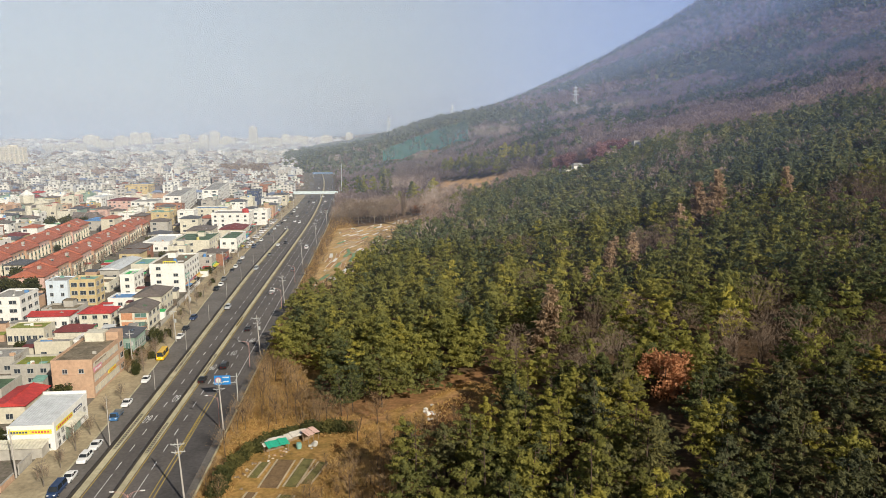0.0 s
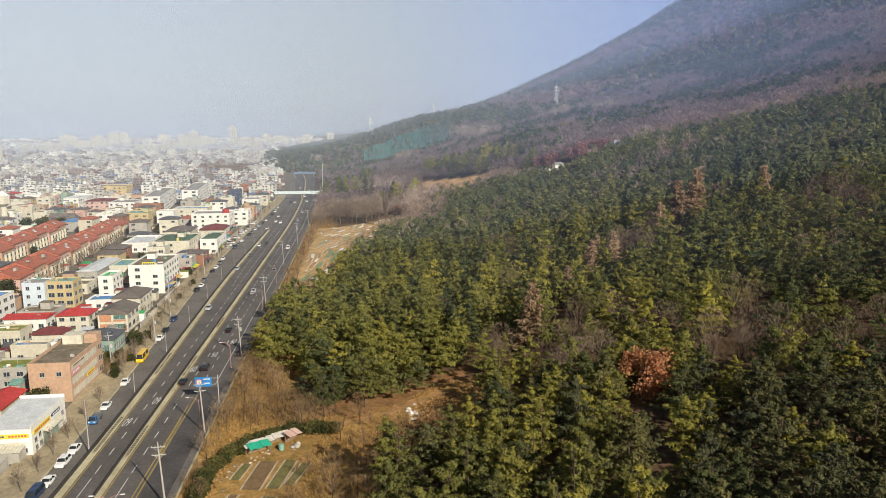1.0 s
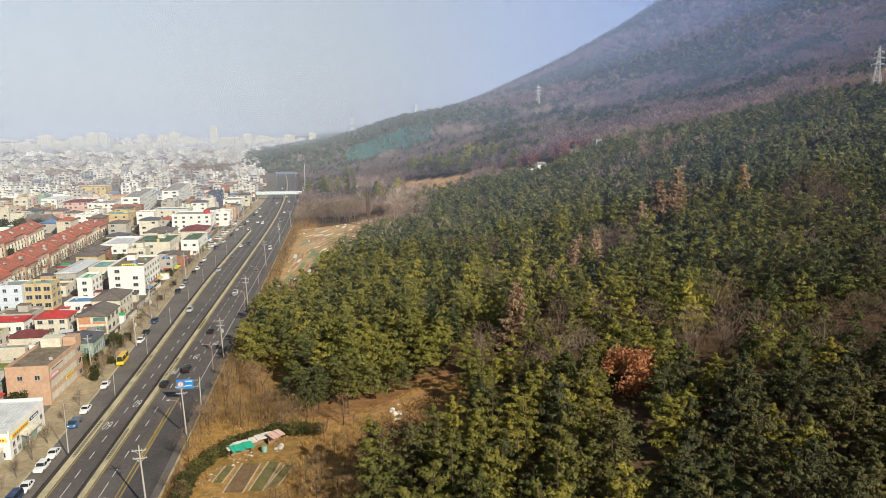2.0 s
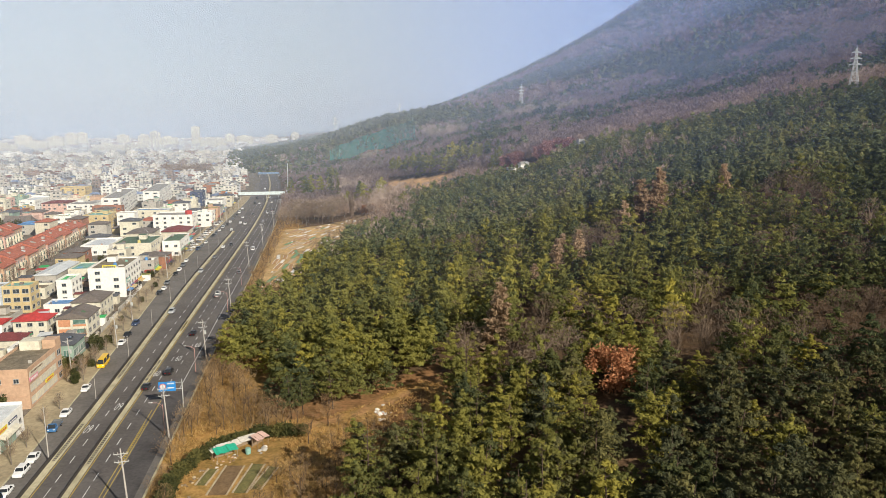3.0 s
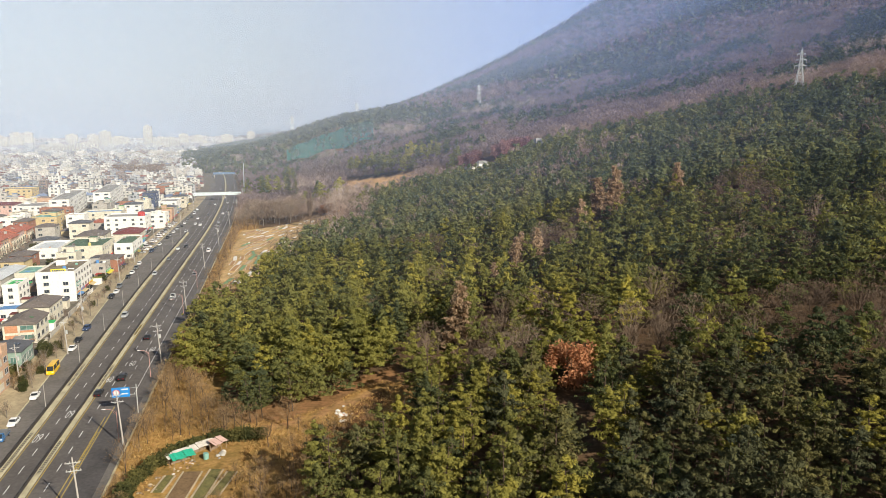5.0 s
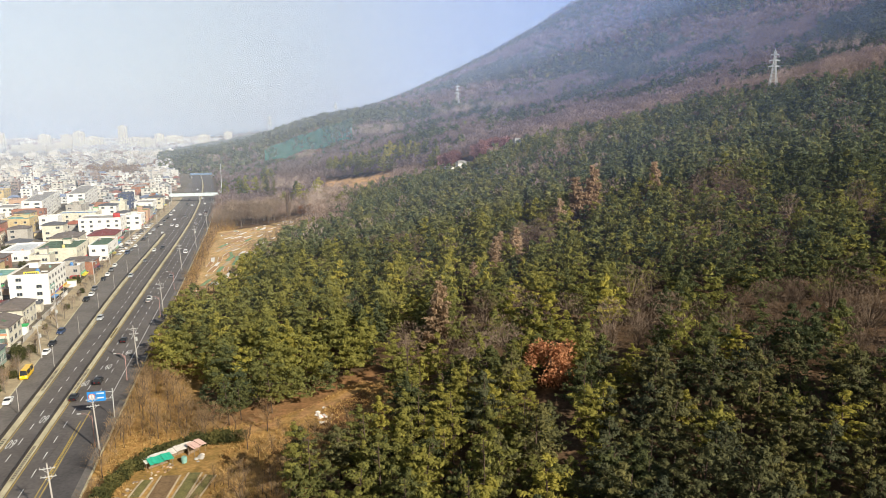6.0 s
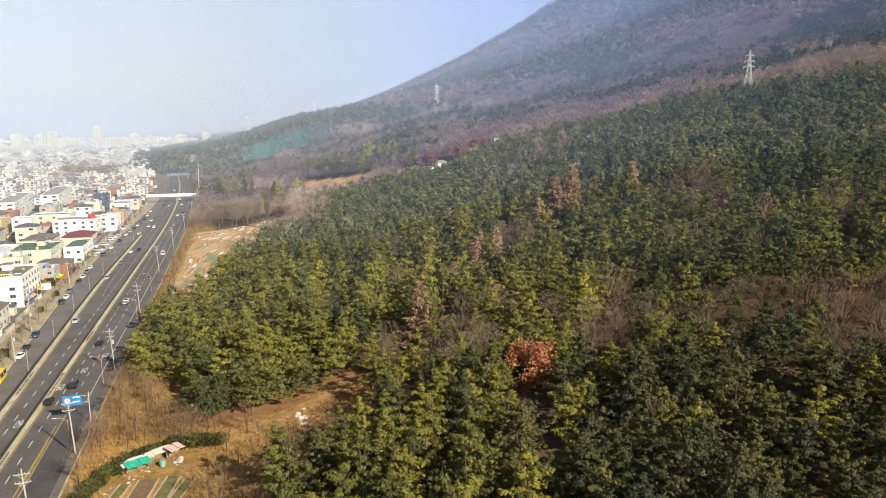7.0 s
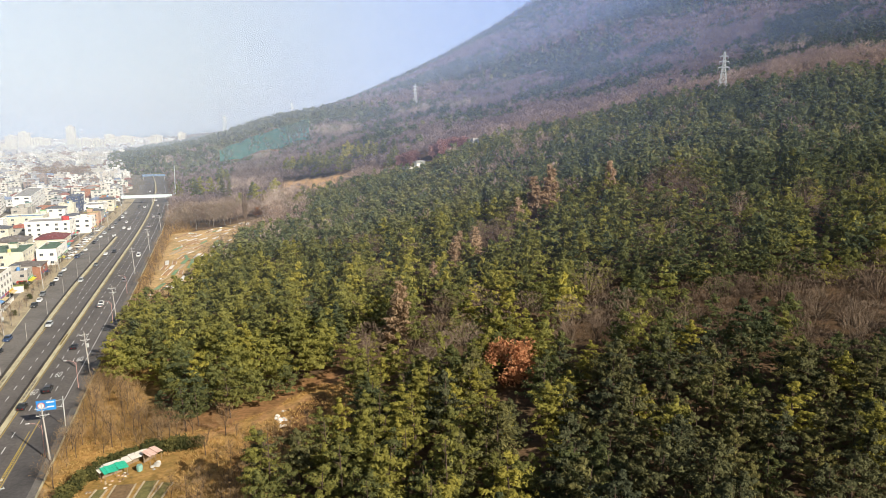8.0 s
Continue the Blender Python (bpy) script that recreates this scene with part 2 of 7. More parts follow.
# ---- mesh helpers ----
class Build:
    """Collects boxes, prisms and bars into one mesh."""

    def __init__(self):
        self.v, self.f, self.mi, self.m = [], [], [], 0

    def add(self, verts, faces):
        o = len(self.v)
        self.v += [tuple(p) for p in verts]
        self.f += [tuple(o + i for i in f) for f in faces]
        self.mi += [self.m] * len(faces)

    def box(self, x0, y0, z0, x1, y1, z1):
        self.add([(x0, y0, z0), (x1, y0, z0), (x1, y1, z0), (x0, y1, z0), (x0, y0, z1), (x1, y0, z1), (x1, y1, z1), (x0, y1, z1)],
                 [(0, 3, 2, 1), (4, 5, 6, 7), (0, 1, 5, 4), (1, 2, 6, 5), (2, 3, 7, 6), (3, 0, 4, 7)])

    def loft(self, rings, cap=True):
        """Rings of equal length joined into a skin."""
        n = len(rings[0])
        verts = [p for r in rings for p in r]
        faces = [(k * n + i, k * n + (i + 1) % n, (k + 1) * n + (i + 1) % n, (k + 1) * n + i) for k in range(len(rings) - 1) for i in range(n)]
        if cap:
            faces += [tuple(range(n))[::-1], tuple((len(rings) - 1) * n + i for i in range(n))]
        self.add(verts, faces)

    def bar(self, a, b, r0, r1=None, n=6):
        a, b = Vector(a), Vector(b)
        r1 = r0 if r1 is None else r1
        q = (b - a).to_track_quat("Z", "Y")
        ring = [Vector((math.cos(6.2832 * i / n), math.sin(6.2832 * i / n), 0)) for i in range(n)]
        self.loft([[a + q @ (p * r0) for p in ring], [b + q @ (p * r1) for p in ring]])

    def mesh(self, name, mats):
        me = bpy.data.meshes.new(name)
        me.from_pydata(self.v, [], self.f)
        for m in mats if isinstance(mats, (list, tuple)) else [mats]:
            me.materials.append(m)
        if any(self.mi):
            me.polygons.foreach_set("material_index", self.mi)
        return me


def part(name, b, mats, parent=None, label="", loc=None, rz=0.0):
    """Links a Build or a ready mesh as one object under a thing."""
    ob = new(name, b.mesh(name, mats) if isinstance(b, Build) else b)
    if parent:
        ob.parent = parent
    if loc is not None:
        ob.location = loc
    if rz:
        ob.rotation_euler = (0, 0, rz)
    return tagged(ob, label) if label else ob


def thing(name, label, category, group="", loc=(0, 0, 0), rz=0.0, kind=""):
    ob = new(name)
    ob.location, ob.rotation_euler = loc, (0, 0, rz)
    ob.empty_display_size = 0.2
    return tagged(ob, label, category, group, kind)


def strip(name, u0, u1, y0, y1, z, mats, thick=0.0, step=12.0, parent=None):
    """A ribbon beside the road's middle line, from u0 to u1 across it."""
    b = Build()
    ys = np.linspace(y0, y1, max(2, int((y1 - y0) / step) + 1))
    f0 = u0 if callable(u0) else (lambda y: u0)
    f1 = u1 if callable(u1) else (lambda y: u1)
    if thick:
        rings = [[(road_x(y) + f0(y), y, z - thick), (road_x(y) + f1(y), y, z - thick), (road_x(y) + f1(y), y, z), (road_x(y) + f0(y), y, z)] for y in ys]
        b.loft(rings)
    else:
        v = [p for y in ys for p in ((road_x(y) + f0(y), y, z), (road_x(y) + f1(y), y, z))]
        b.add(v, [(2 * i, 2 * i + 1, 2 * i + 3, 2 * i + 2) for i in range(len(ys) - 1)])
    return part(name, b, mats, parent)


# ---- the road ----
Y0, Y1 = 60, 1085


def fence_u(y):
    """The divider between main road and side road swings out northwards."""
    return -7.4 - 4.0 * float(smooth((y - 130) / 220))


def kerb_u(y):
    """The west kerb of the side road."""
    return -13.0 - 10.5 * float(smooth((y - 110) / 290)) + 6.0 * float(smooth((y - 470) / 250))


road = tagged(strip("road", lambda y: fence_u(y) - 0.4, 13.4, Y0, Y1, 0.02, M_ASPHALT, 0.3), "dark grey worn asphalt of a main road", "road", kind="structure")
side_road = tagged(strip("side_road", lambda y: kerb_u(y), lambda y: fence_u(y) - 0.4, Y0, 900, 0.024, M_ASPHALT2, 0.3), "pale grey asphalt of a side road beside the main road", "road", kind="structure")
pavement = tagged(strip("pavement", lambda y: kerb_u(y) - 8.5, kerb_u, Y0, 720, 0.17, M_PAVE, 0.4), "brownish block-paved footway with a raised kerb", "pavement", kind="structure")
strip("kerb", lambda y: kerb_u(y) + 0.003, lambda y: kerb_u(y) + 0.3, Y0, 720, 0.18, M_KERB, 0.3, parent=pavement)
footway = tagged(strip("pavement", 13.4, 15.0, Y0, 620, 0.16, M_ASPHALT2, 0.4), "narrow grey asphalt footway below the bank", "pavement", kind="structure")
strip("kerb", 15.0, 15.25, Y0, 620, 0.34, M_KERB, 0.5, parent=footway)
median = tagged(strip("median", 0.0, 1.05, Y0, 1080, 0.32, M_KERB, 0.4), "beige raised median kerb with a dark rail", "median", kind="structure")
divider = tagged(strip("divider", lambda y: fence_u(y) - 0.1, lambda y: fence_u(y) + 1.15, Y0, 470, 0.3, M_KERB, 0.4), "beige raised divider with a dark fence", "divider", kind="structure")
strip("rail", -0.12, 0.02, Y0, 1080, 0.95, M_DARKMETAL, 0.75, parent=median)
strip("fence", lambda y: fence_u(y) - 0.32, lambda y: fence_u(y) - 0.1, Y0, 470, 1.15, M_DARKMETAL, 1.1, parent=divider)
for u, y1 in ((1.25, 1080), (-0.55, 1080), (6.75, 166), (7.55, 172)):
    strip("yellow_line", u, u + 0.22, Y0, y1, 0.032, M_YELLOW, parent=road)
strip("yellow_line", lambda y: fence_u(y) + 1.4, lambda y: fence_u(y) + 1.6, Y0, 470, 0.032, M_YELLOW, parent=road)
# Turning lane coloured darker: the bank trees' shade is put into its asphalt.
strip("turning_lane", 8.0, 13.39, Y0, 178, 0.027, M_ASPHALT3, parent=road)
strip("edge_line", 10.6, 10.75, 180, 900, 0.03, M_WHITE, parent=road)
dash = Build()
dash.add([(-0.1, 0, 0), (0.1, 0, 0), (0.1, 3.4, 0), (-0.1, 3.4, 0)], [(0, 1, 2, 3)])
dash_mesh = dash.mesh("dash", M_WHITE)


def dashes(u, y0, y1, period=8.0):
    y = y0
    while y < y1:
        slope = (float(road_x(y + 2)) - float(road_x(y - 2))) / 4
        part("dash", dash_mesh, None, road, "", (float(road_x(y)) + (u(y) if callable(u) else u), y, 0.034), math.atan2(-slope, 1))
        y += period


dashes(-3.4, 131, 700)
dashes(3.8, 131, 700)
dashes(7.2, 176, 640)
dashes(lambda y: -3.4 - 3.3 * float(smooth((y - 250) / 90)) - 0.3, 300, 640)
for u, y0, y1 in ((-3.4, 112, 129), (3.8, 112, 129)):
    strip("long_line", u - 0.08, u + 0.08, y0, y1, 0.034, M_WHITE, parent=road)


def speed_mark(u, y, flip):
    """The figure 60 painted long on the lane."""
    cu = bpy.data.curves.new("figure", "FONT")
    cu.body, cu.size, cu.align_x, cu.align_y = "60", 1.9, "CENTER", "CENTER"
    ob = new("figure", cu)
    me = bpy.data.meshes.new_from_object(ob)
    bpy.data.objects.remove(ob)
    me.name = "speed_figure"
    me.materials.append(M_WHITE)
    m = part("speed_figure", me, None, road, "white painted figure 60", (float(road_x(y)) + u, y, 0.036), SLANT + (math.pi if flip else 0))
    m.scale = (0.9, 3.4, 1)


for u, y, f in ((-5.0, 156, True), (-1.8, 169, True), (2.1, 192, False), (5.5, 205, False), (8.9, 218, False)):
    speed_mark(u, y, f)
stripe = Build()
stripe.box(-0.27, 0, 0, 0.27, 0.45, 0.06)
stripe_white, stripe_yellow = stripe.mesh("stripe", M_KERB), stripe.mesh("stripe", M_YELLOW)
for fu, y0, y1, me, own in ((lambda y: fence_u(y) + 0.55, 140, 158, stripe_white, divider), (lambda y: fence_u(y) + 0.55, 188, 206, stripe_white, divider), (lambda y: 0.55, 138, 153, stripe_white, median),
                            (lambda y: 0.55, 186, 203, stripe_white, median), (lambda y: 0.55, 234, 246, stripe_yellow, median), (lambda y: 7.2, 138, 158, stripe_yellow, road)):
    if own is not road:
        strip("band", lambda y: fu(y) - 0.31, lambda y: fu(y) + 0.31, y0 - 0.2, y1, 0.335, M_DARKMETAL, 0.2, parent=own)
    y = y0
    while y < y1:
        z = 0.03 if own is road else 0.29
        part("stripe", me, None, own, "", (float(road_x(y)) + fu(y), y, z), SLANT + (0.5 if own is road else 0))
        y += 1.0


# ---- wall, roof and trim materials ----
WALLS = {k: mat_surface("wall_" + k, c, 0.9, v, 1.2, 0.22, relief=0.15) for k, c, v in (
    ("white", (0.77, 0.765, 0.73), 0.12), ("cream", (0.65, 0.62, 0.51), 0.18), ("beige", (0.60, 0.56, 0.45), 0.16), ("brick", (0.34, 0.16, 0.10), 0.25), ("tan", (0.52, 0.35, 0.24), 0.18),
    ("grey", (0.42, 0.40, 0.36), 0.16), ("haze", (0.66, 0.61, 0.48), 0.12), ("sky", (0.58, 0.66, 0.74), 0.1), ("ochre", (0.55, 0.44, 0.24), 0.15), ("navy", (0.06, 0.08, 0.15), 0.2), ("pink", (0.62, 0.42, 0.36), 0.15), ("green", (0.28, 0.38, 0.32), 0.2), ("orange", (0.55, 0.27, 0.15), 0.2))}
ROOFS = {k: mat_surface("roof_" + k, c, r, v, 1.4, 0.3, relief=0.25) for k, c, r, v in (
    ("green", (0.05, 0.42, 0.13), 0.7, 0.25), ("olive", (0.27, 0.30, 0.06), 0.8, 0.35), ("darkgreen", (0.10, 0.17, 0.10), 0.85, 0.4), ("red", (0.52, 0.055, 0.05), 0.7, 0.25), ("tile", (0.43, 0.14, 0.085), 0.8, 0.3),
    ("slate", (0.17, 0.145, 0.13), 0.85, 0.25), ("grey", (0.33, 0.32, 0.30), 0.9, 0.25), ("gravel", (0.24, 0.20, 0.14), 0.95, 0.4), ("white", (0.62, 0.65, 0.67), 0.6, 0.15), ("blue", (0.12, 0.28, 0.55), 0.7, 0.25),
    ("maroon", (0.20, 0.05, 0.05), 0.8, 0.25), ("teal", (0.22, 0.42, 0.36), 0.8, 0.25), ("charcoal", (0.11, 0.115, 0.13), 0.85, 0.2))}
M_SIGN_Y = mat_surface("sign_yellow", (0.72, 0.62, 0.06), 0.6, 0.1, 4, 1, relief=0)
M_SIGN_R = mat_surface("sign_red", (0.55, 0.10, 0.08), 0.6, 0.1, 4, 1, relief=0)
M_SIGN_P = mat_surface("sign_pink", (0.66, 0.28, 0.36), 0.6, 0.1, 4, 1, relief=0)
M_TANK = mat_surface("water_tank_yellow", (0.62, 0.55, 0.20), 0.5, 0.12, 3, 0.6, relief=0)
M_TANKB = mat_surface("water_tank_blue", (0.10, 0.26, 0.55), 0.5, 0.12, 3, 0.6, relief=0)
M_DOOR = mat_surface("door_brown", (0.16, 0.10, 0.07), 0.7, 0.2, 3, 0.8)
M_GREENGLASS = mat_surface("green_glass", (0.12, 0.22, 0.19), 0.15, 0.3, 0.8, 0.3, relief=0)
window_cache = {}


def window_mesh(w, h, glass):
    """A frame standing proud of the wall with a dark pane set back and one mullion; it faces -y."""
    key = (w, h, glass.name)
    if key not in window_cache:
        b, t = Build(), 0.09
        for x0, z0, x1, z1 in ((0, 0, w, t), (0, h - t, w, h), (0, t, t, h - t), (w - t, t, w, h - t), (w / 2 - t / 2, t, w / 2 + t / 2, h - t)):
            b.box(x0, -0.07, z0, x1, 0.04, z1)
        b.box(-0.08, -0.16, -0.09, w + 0.08, 0.02, -0.003)
        p = Build()
        p.box(t - 0.01, -0.02, t - 0.01, w - t + 0.01, 0.03, h - t + 0.01)
        n, k = len(b.v), len(b.f)
        both = Build()
        both.v, both.f, both.mi = b.v + p.v, b.f + [tuple(i + n for i in f) for f in p.f], [0] * k + [1] * len(p.f)
        window_cache[key] = (b.mesh("window", M_FRAME), p.mesh("pane", glass), both.mesh("window", [M_FRAME, glass]))
    return window_cache[key]


def windows(t, w, d, h, storeys, cols_f, cols_r, ww=1.7, wh=1.35, glass=None, panes=True, skip=0.12, seed=0, low=0.0):
    """Windows on the south front and on the east side towards the road."""
    r = random.Random(seed)
    f, p, one = window_mesh(ww, wh, glass or M_GLASS)
    sh = (h - low) / storeys
    for s in range(storeys):
        z = low + s * sh + min(0.95, sh * 0.3)
        for cols, length, side in ((cols_f, w, 0), (cols_r, d, 1)):
            for c in range(cols):
                if r.random() < skip:
                    continue
                q = (c + 0.5) * length / cols
                loc, rz = ((-w + q - ww / 2, 0, z), 0.0) if side == 0 else ((0, q - ww / 2, z), math.pi / 2)
                ob = part("window", f if panes else one, None, t, "", loc, rz)
                if panes:
                    part("pane", p, None, ob)


def tank(t, x, y, z, mat, r=0.8, h=1.5):
    b = Build()
    b.bar((x, y, z), (x, y, z + h), r, r * 0.96, 10)
    b.bar((x, y, z + h), (x, y, z + h + 0.25), r * 0.9, r * 0.3, 10)
    part("water_tank", b, mat, t, "rooftop water tank")


def clutter(t, w, d, h, kind, r, rise):
    """What stands on roofs: cooling units, chests, pots, sheets, a pole; panels on tiles."""
    if kind != "flat":
        if r.random() < 0.6:
            b = Build()
            y0, s = d * r.uniform(0.2, 0.6), r.uniform(0.8, 1.6)
            k = rise / (w / 2 + 0.55)
            x0 = -w * 0.28
            z = lambda x: h + 0.2 + k * (0.55 - x)
            x1 = x0 + s
            if kind == "gable":
                b.loft([[(x0, y0, z(x0)), (x1, y0, z(x1)), (x1, y0, z(x1) + 0.12), (x0, y0, z(x0) + 0.12)], [(x0, y0 + s * 1.4, z(x0)), (x1, y0 + s * 1.4, z(x1)), (x1, y0 + s * 1.4, z(x1) + 0.12), (x0, y0 + s * 1.4, z(x0) + 0.12)]])
                part("roof_panel", b, r.choice((M_GLASS, ROOFS["darkgreen"], ROOFS["white"], WALLS["grey"])), t)
        return
    for i in range(r.choice((2, 3, 3, 4))):
        x, y = -w + 0.6 + r.random() * max(0.3, w - 2.4), 0.6 + r.random() * max(0.3, d - 2.6)
        kx, ky, kz = r.choice(((0.9, 0.4, 0.8), (1.3, 0.8, 0.9), (0.6, 0.6, 0.5), (1.8, 1.2, 0.25), (2.2, 0.5, 0.35)))
        b = Build()
        b.loft([[(x + e, y + e, z), (x + kx - e, y + e, z), (x + kx - e, y + ky - e, z), (x + e, y + ky - e, z)] for z, e in ((h + 0.123, 0), (h + 0.12 + kz * 0.85, 0), (h + 0.12 + kz, 0.07))])
        part("rooftop_unit", b, r.choice((WALLS["white"], WALLS["grey"], WALLS["tan"], ROOFS["blue"], ROOFS["slate"], M_STEEL, ROOFS["teal"])), t)
    if r.random() < 0.5:
        x, y = -w + 0.5 + r.random() * (w - 1), 0.5 + r.random() * (d - 1)
        b = Build()
        b.bar((x, y, h + 0.1), (x, y, h + 3.2), 0.035, 0.03, 5)
        for z in (2.6, 2.85, 3.1):
            b.bar((x - 0.5, y, h + z), (x + 0.5, y, h + z), 0.02, 0.02, 4)
        part("aerial", b, M_STEEL, t)


def house(u, v, w, d, h, wall, roof, label, kind="flat", storeys=2, cf=2, cr=3, hut=0, seed=0, turn=0.0, glass=None, group="houses of the town", ww=1.7, wh=1.35, rise=2.0, name="house", low=0.0, panes=True, pitch_x=False):
    """A town house: u is its east side across the road's middle line, v its south front."""
    r = random.Random(seed + int(v * 7 + u))
    t = thing(name, label, "house", group, (float(road_x(v)) + u, v, 0), SLANT + turn)
    W, R = WALLS[wall], ROOFS[roof]
    b = Build()
    b.box(-w, 0, -0.3, 0, d, h)
    part("wall", b, W, t)
    if kind == "flat":
        b = Build()
        e = 0.28
        b.box(-w + e, e, h + 0.003, -e, d - e, h + 0.12)
        part("roof", b, R, t)
        b = Build()
        top = h + r.choice((0.5, 0.7, 0.9))
        for x0, y0, x1, y1 in ((-w - 0.06, -0.06, 0.06, e), (-w - 0.06, d - e, 0.06, d + 0.06), (-w - 0.06, e, -w + e, d - e), (-e, e, 0.06, d - e)):
            b.box(x0, y0, h + 0.002, x1, y1, top)
        part("parapet", b, W, t)
        if storeys > 1 and h > 5:
            b = Build()
            for s in range(1, storeys):
                z = s * h / storeys
                b.box(-w - 0.1, -0.1, z - 0.12, 0.1, 0.02, z + 0.06)
                b.box(-0.02, 0.02, z - 0.12, 0.1, d + 0.1, z + 0.06)
            part("floor_band", b, W, t)
        if hut:
            hw, hd = min(3.4, w * 0.4), min(4.0, d * 0.35)
            x0, y0 = -w + e + 0.3 + r.random() * (w - hw - 1.2), d - hd - e - 0.2 - r.random() * (d * 0.35)
            b = Build()
            b.box(x0, y0, h + 0.125, x0 + hw, y0 + hd, h + 2.5)
            part("stair_hut", b, W, t)
            b = Build()
            b.box(x0 - 0.2, y0 - 0.2, h + 2.503, x0 + hw + 0.2, y0 + hd + 0.2, h + 2.68)
            part("hut_roof", b, R, t)
            if hut > 1:
                tank(t, -1.4 - r.random() * w * 0.3, 1.4 + r.random() * d * 0.3, h + 0.12, r.choice((M_TANK, M_TANKB)), 0.75)
    else:
        b, e = Build(), 0.55
        x0, x1, y0, y1, z0 = -w - e, e, -e, d + e, h + 0.003
        if kind == "hip":
            if w < d:
                k = (x1 - x0) / 2 * 0.9
                ridge = [((x0 + x1) / 2, y0 + k, z0 + rise), ((x0 + x1) / 2, y1 - k, z0 + rise)]
            else:
                k = (y1 - y0) / 2 * 0.9
                ridge = [(x0 + k, (y0 + y1) / 2, z0 + rise), (x1 - k, (y0 + y1) / 2, z0 + rise)]
        else:
            ridge = [((x0 + x1) / 2, y0, z0 + rise), ((x0 + x1) / 2, y1, z0 + rise)] if not pitch_x else [(x0, (y0 + y1) / 2, z0 + rise), (x1, (y0 + y1) / 2, z0 + rise)]
        ev = [(x0, y0, z0), (x1, y0, z0), (x1, y1, z0), (x0, y1, z0)]
        lo = [(x, y, z + 0.16) for x, y, z in ev]
        v8 = ev + lo + ridge
        fs = [(0, 3, 2, 1), (0, 1, 5, 4), (1, 2, 6, 5), (2, 3, 7, 6), (3, 0, 4, 7)]
        if (kind == "hip" and w < d) or (kind == "gable" and not pitch_x):
            fs += [(4, 5, 8), (5, 6, 9, 8), (6, 7, 9), (7, 4, 8, 9)]
        else:
            fs += [(4, 5, 9, 8), (5, 6, 9), (6, 7, 8, 9), (7, 4, 8)]
        b.add(v8, fs)
        roof_ob = part("roof", b, R, t)
        b = Build()
        b.bar(Vector(ridge[0]) + Vector((0, 0, 0.05)), Vector(ridge[1]) + Vector((0, 0, 0.05)), 0.14, 0.14, 5)
        part("ridge", b, R, roof_ob)
    windows(t, w, d, h, storeys, cf, cr, ww, wh, glass, panes and v < 255, 0.15 if v < 330 else 0.36, seed, low)
    if v < 520:
        clutter(t, w, d, h, kind, r, rise)
    return t


def board(t, name, x0, z0, x1, z1, mat, side=0, bars=5, bar_mat=None, label="", off=0.1):
    """A sign board on a wall with plain bars for its lettering."""
    b = Build()
    if side == 0:
        b.box(x0, -off - 0.12, z0, x1, -off, z1)
    else:
        b.box(off, x0, z0, off + 0.12, x1, z1)
    s = part(name, b, mat, t, label)
    b = Build()
    step = (x1 - x0) / (bars + 1)
    for i in range(bars):
        a = x0 + step * (i + 0.65)
        if side == 0:
            b.box(a, -off - 0.15, z0 + (z1 - z0) * 0.28, a + step * 0.7, -off - 0.118, z1 - (z1 - z0) * 0.28)
        else:
            b.box(off + 0.118, a, z0 + (z1 - z0) * 0.28, off + 0.15, a + step * 0.7, z1 - (z1 - z0) * 0.28)
    part("lettering", b, bar_mat or M_SIGN_R, s)


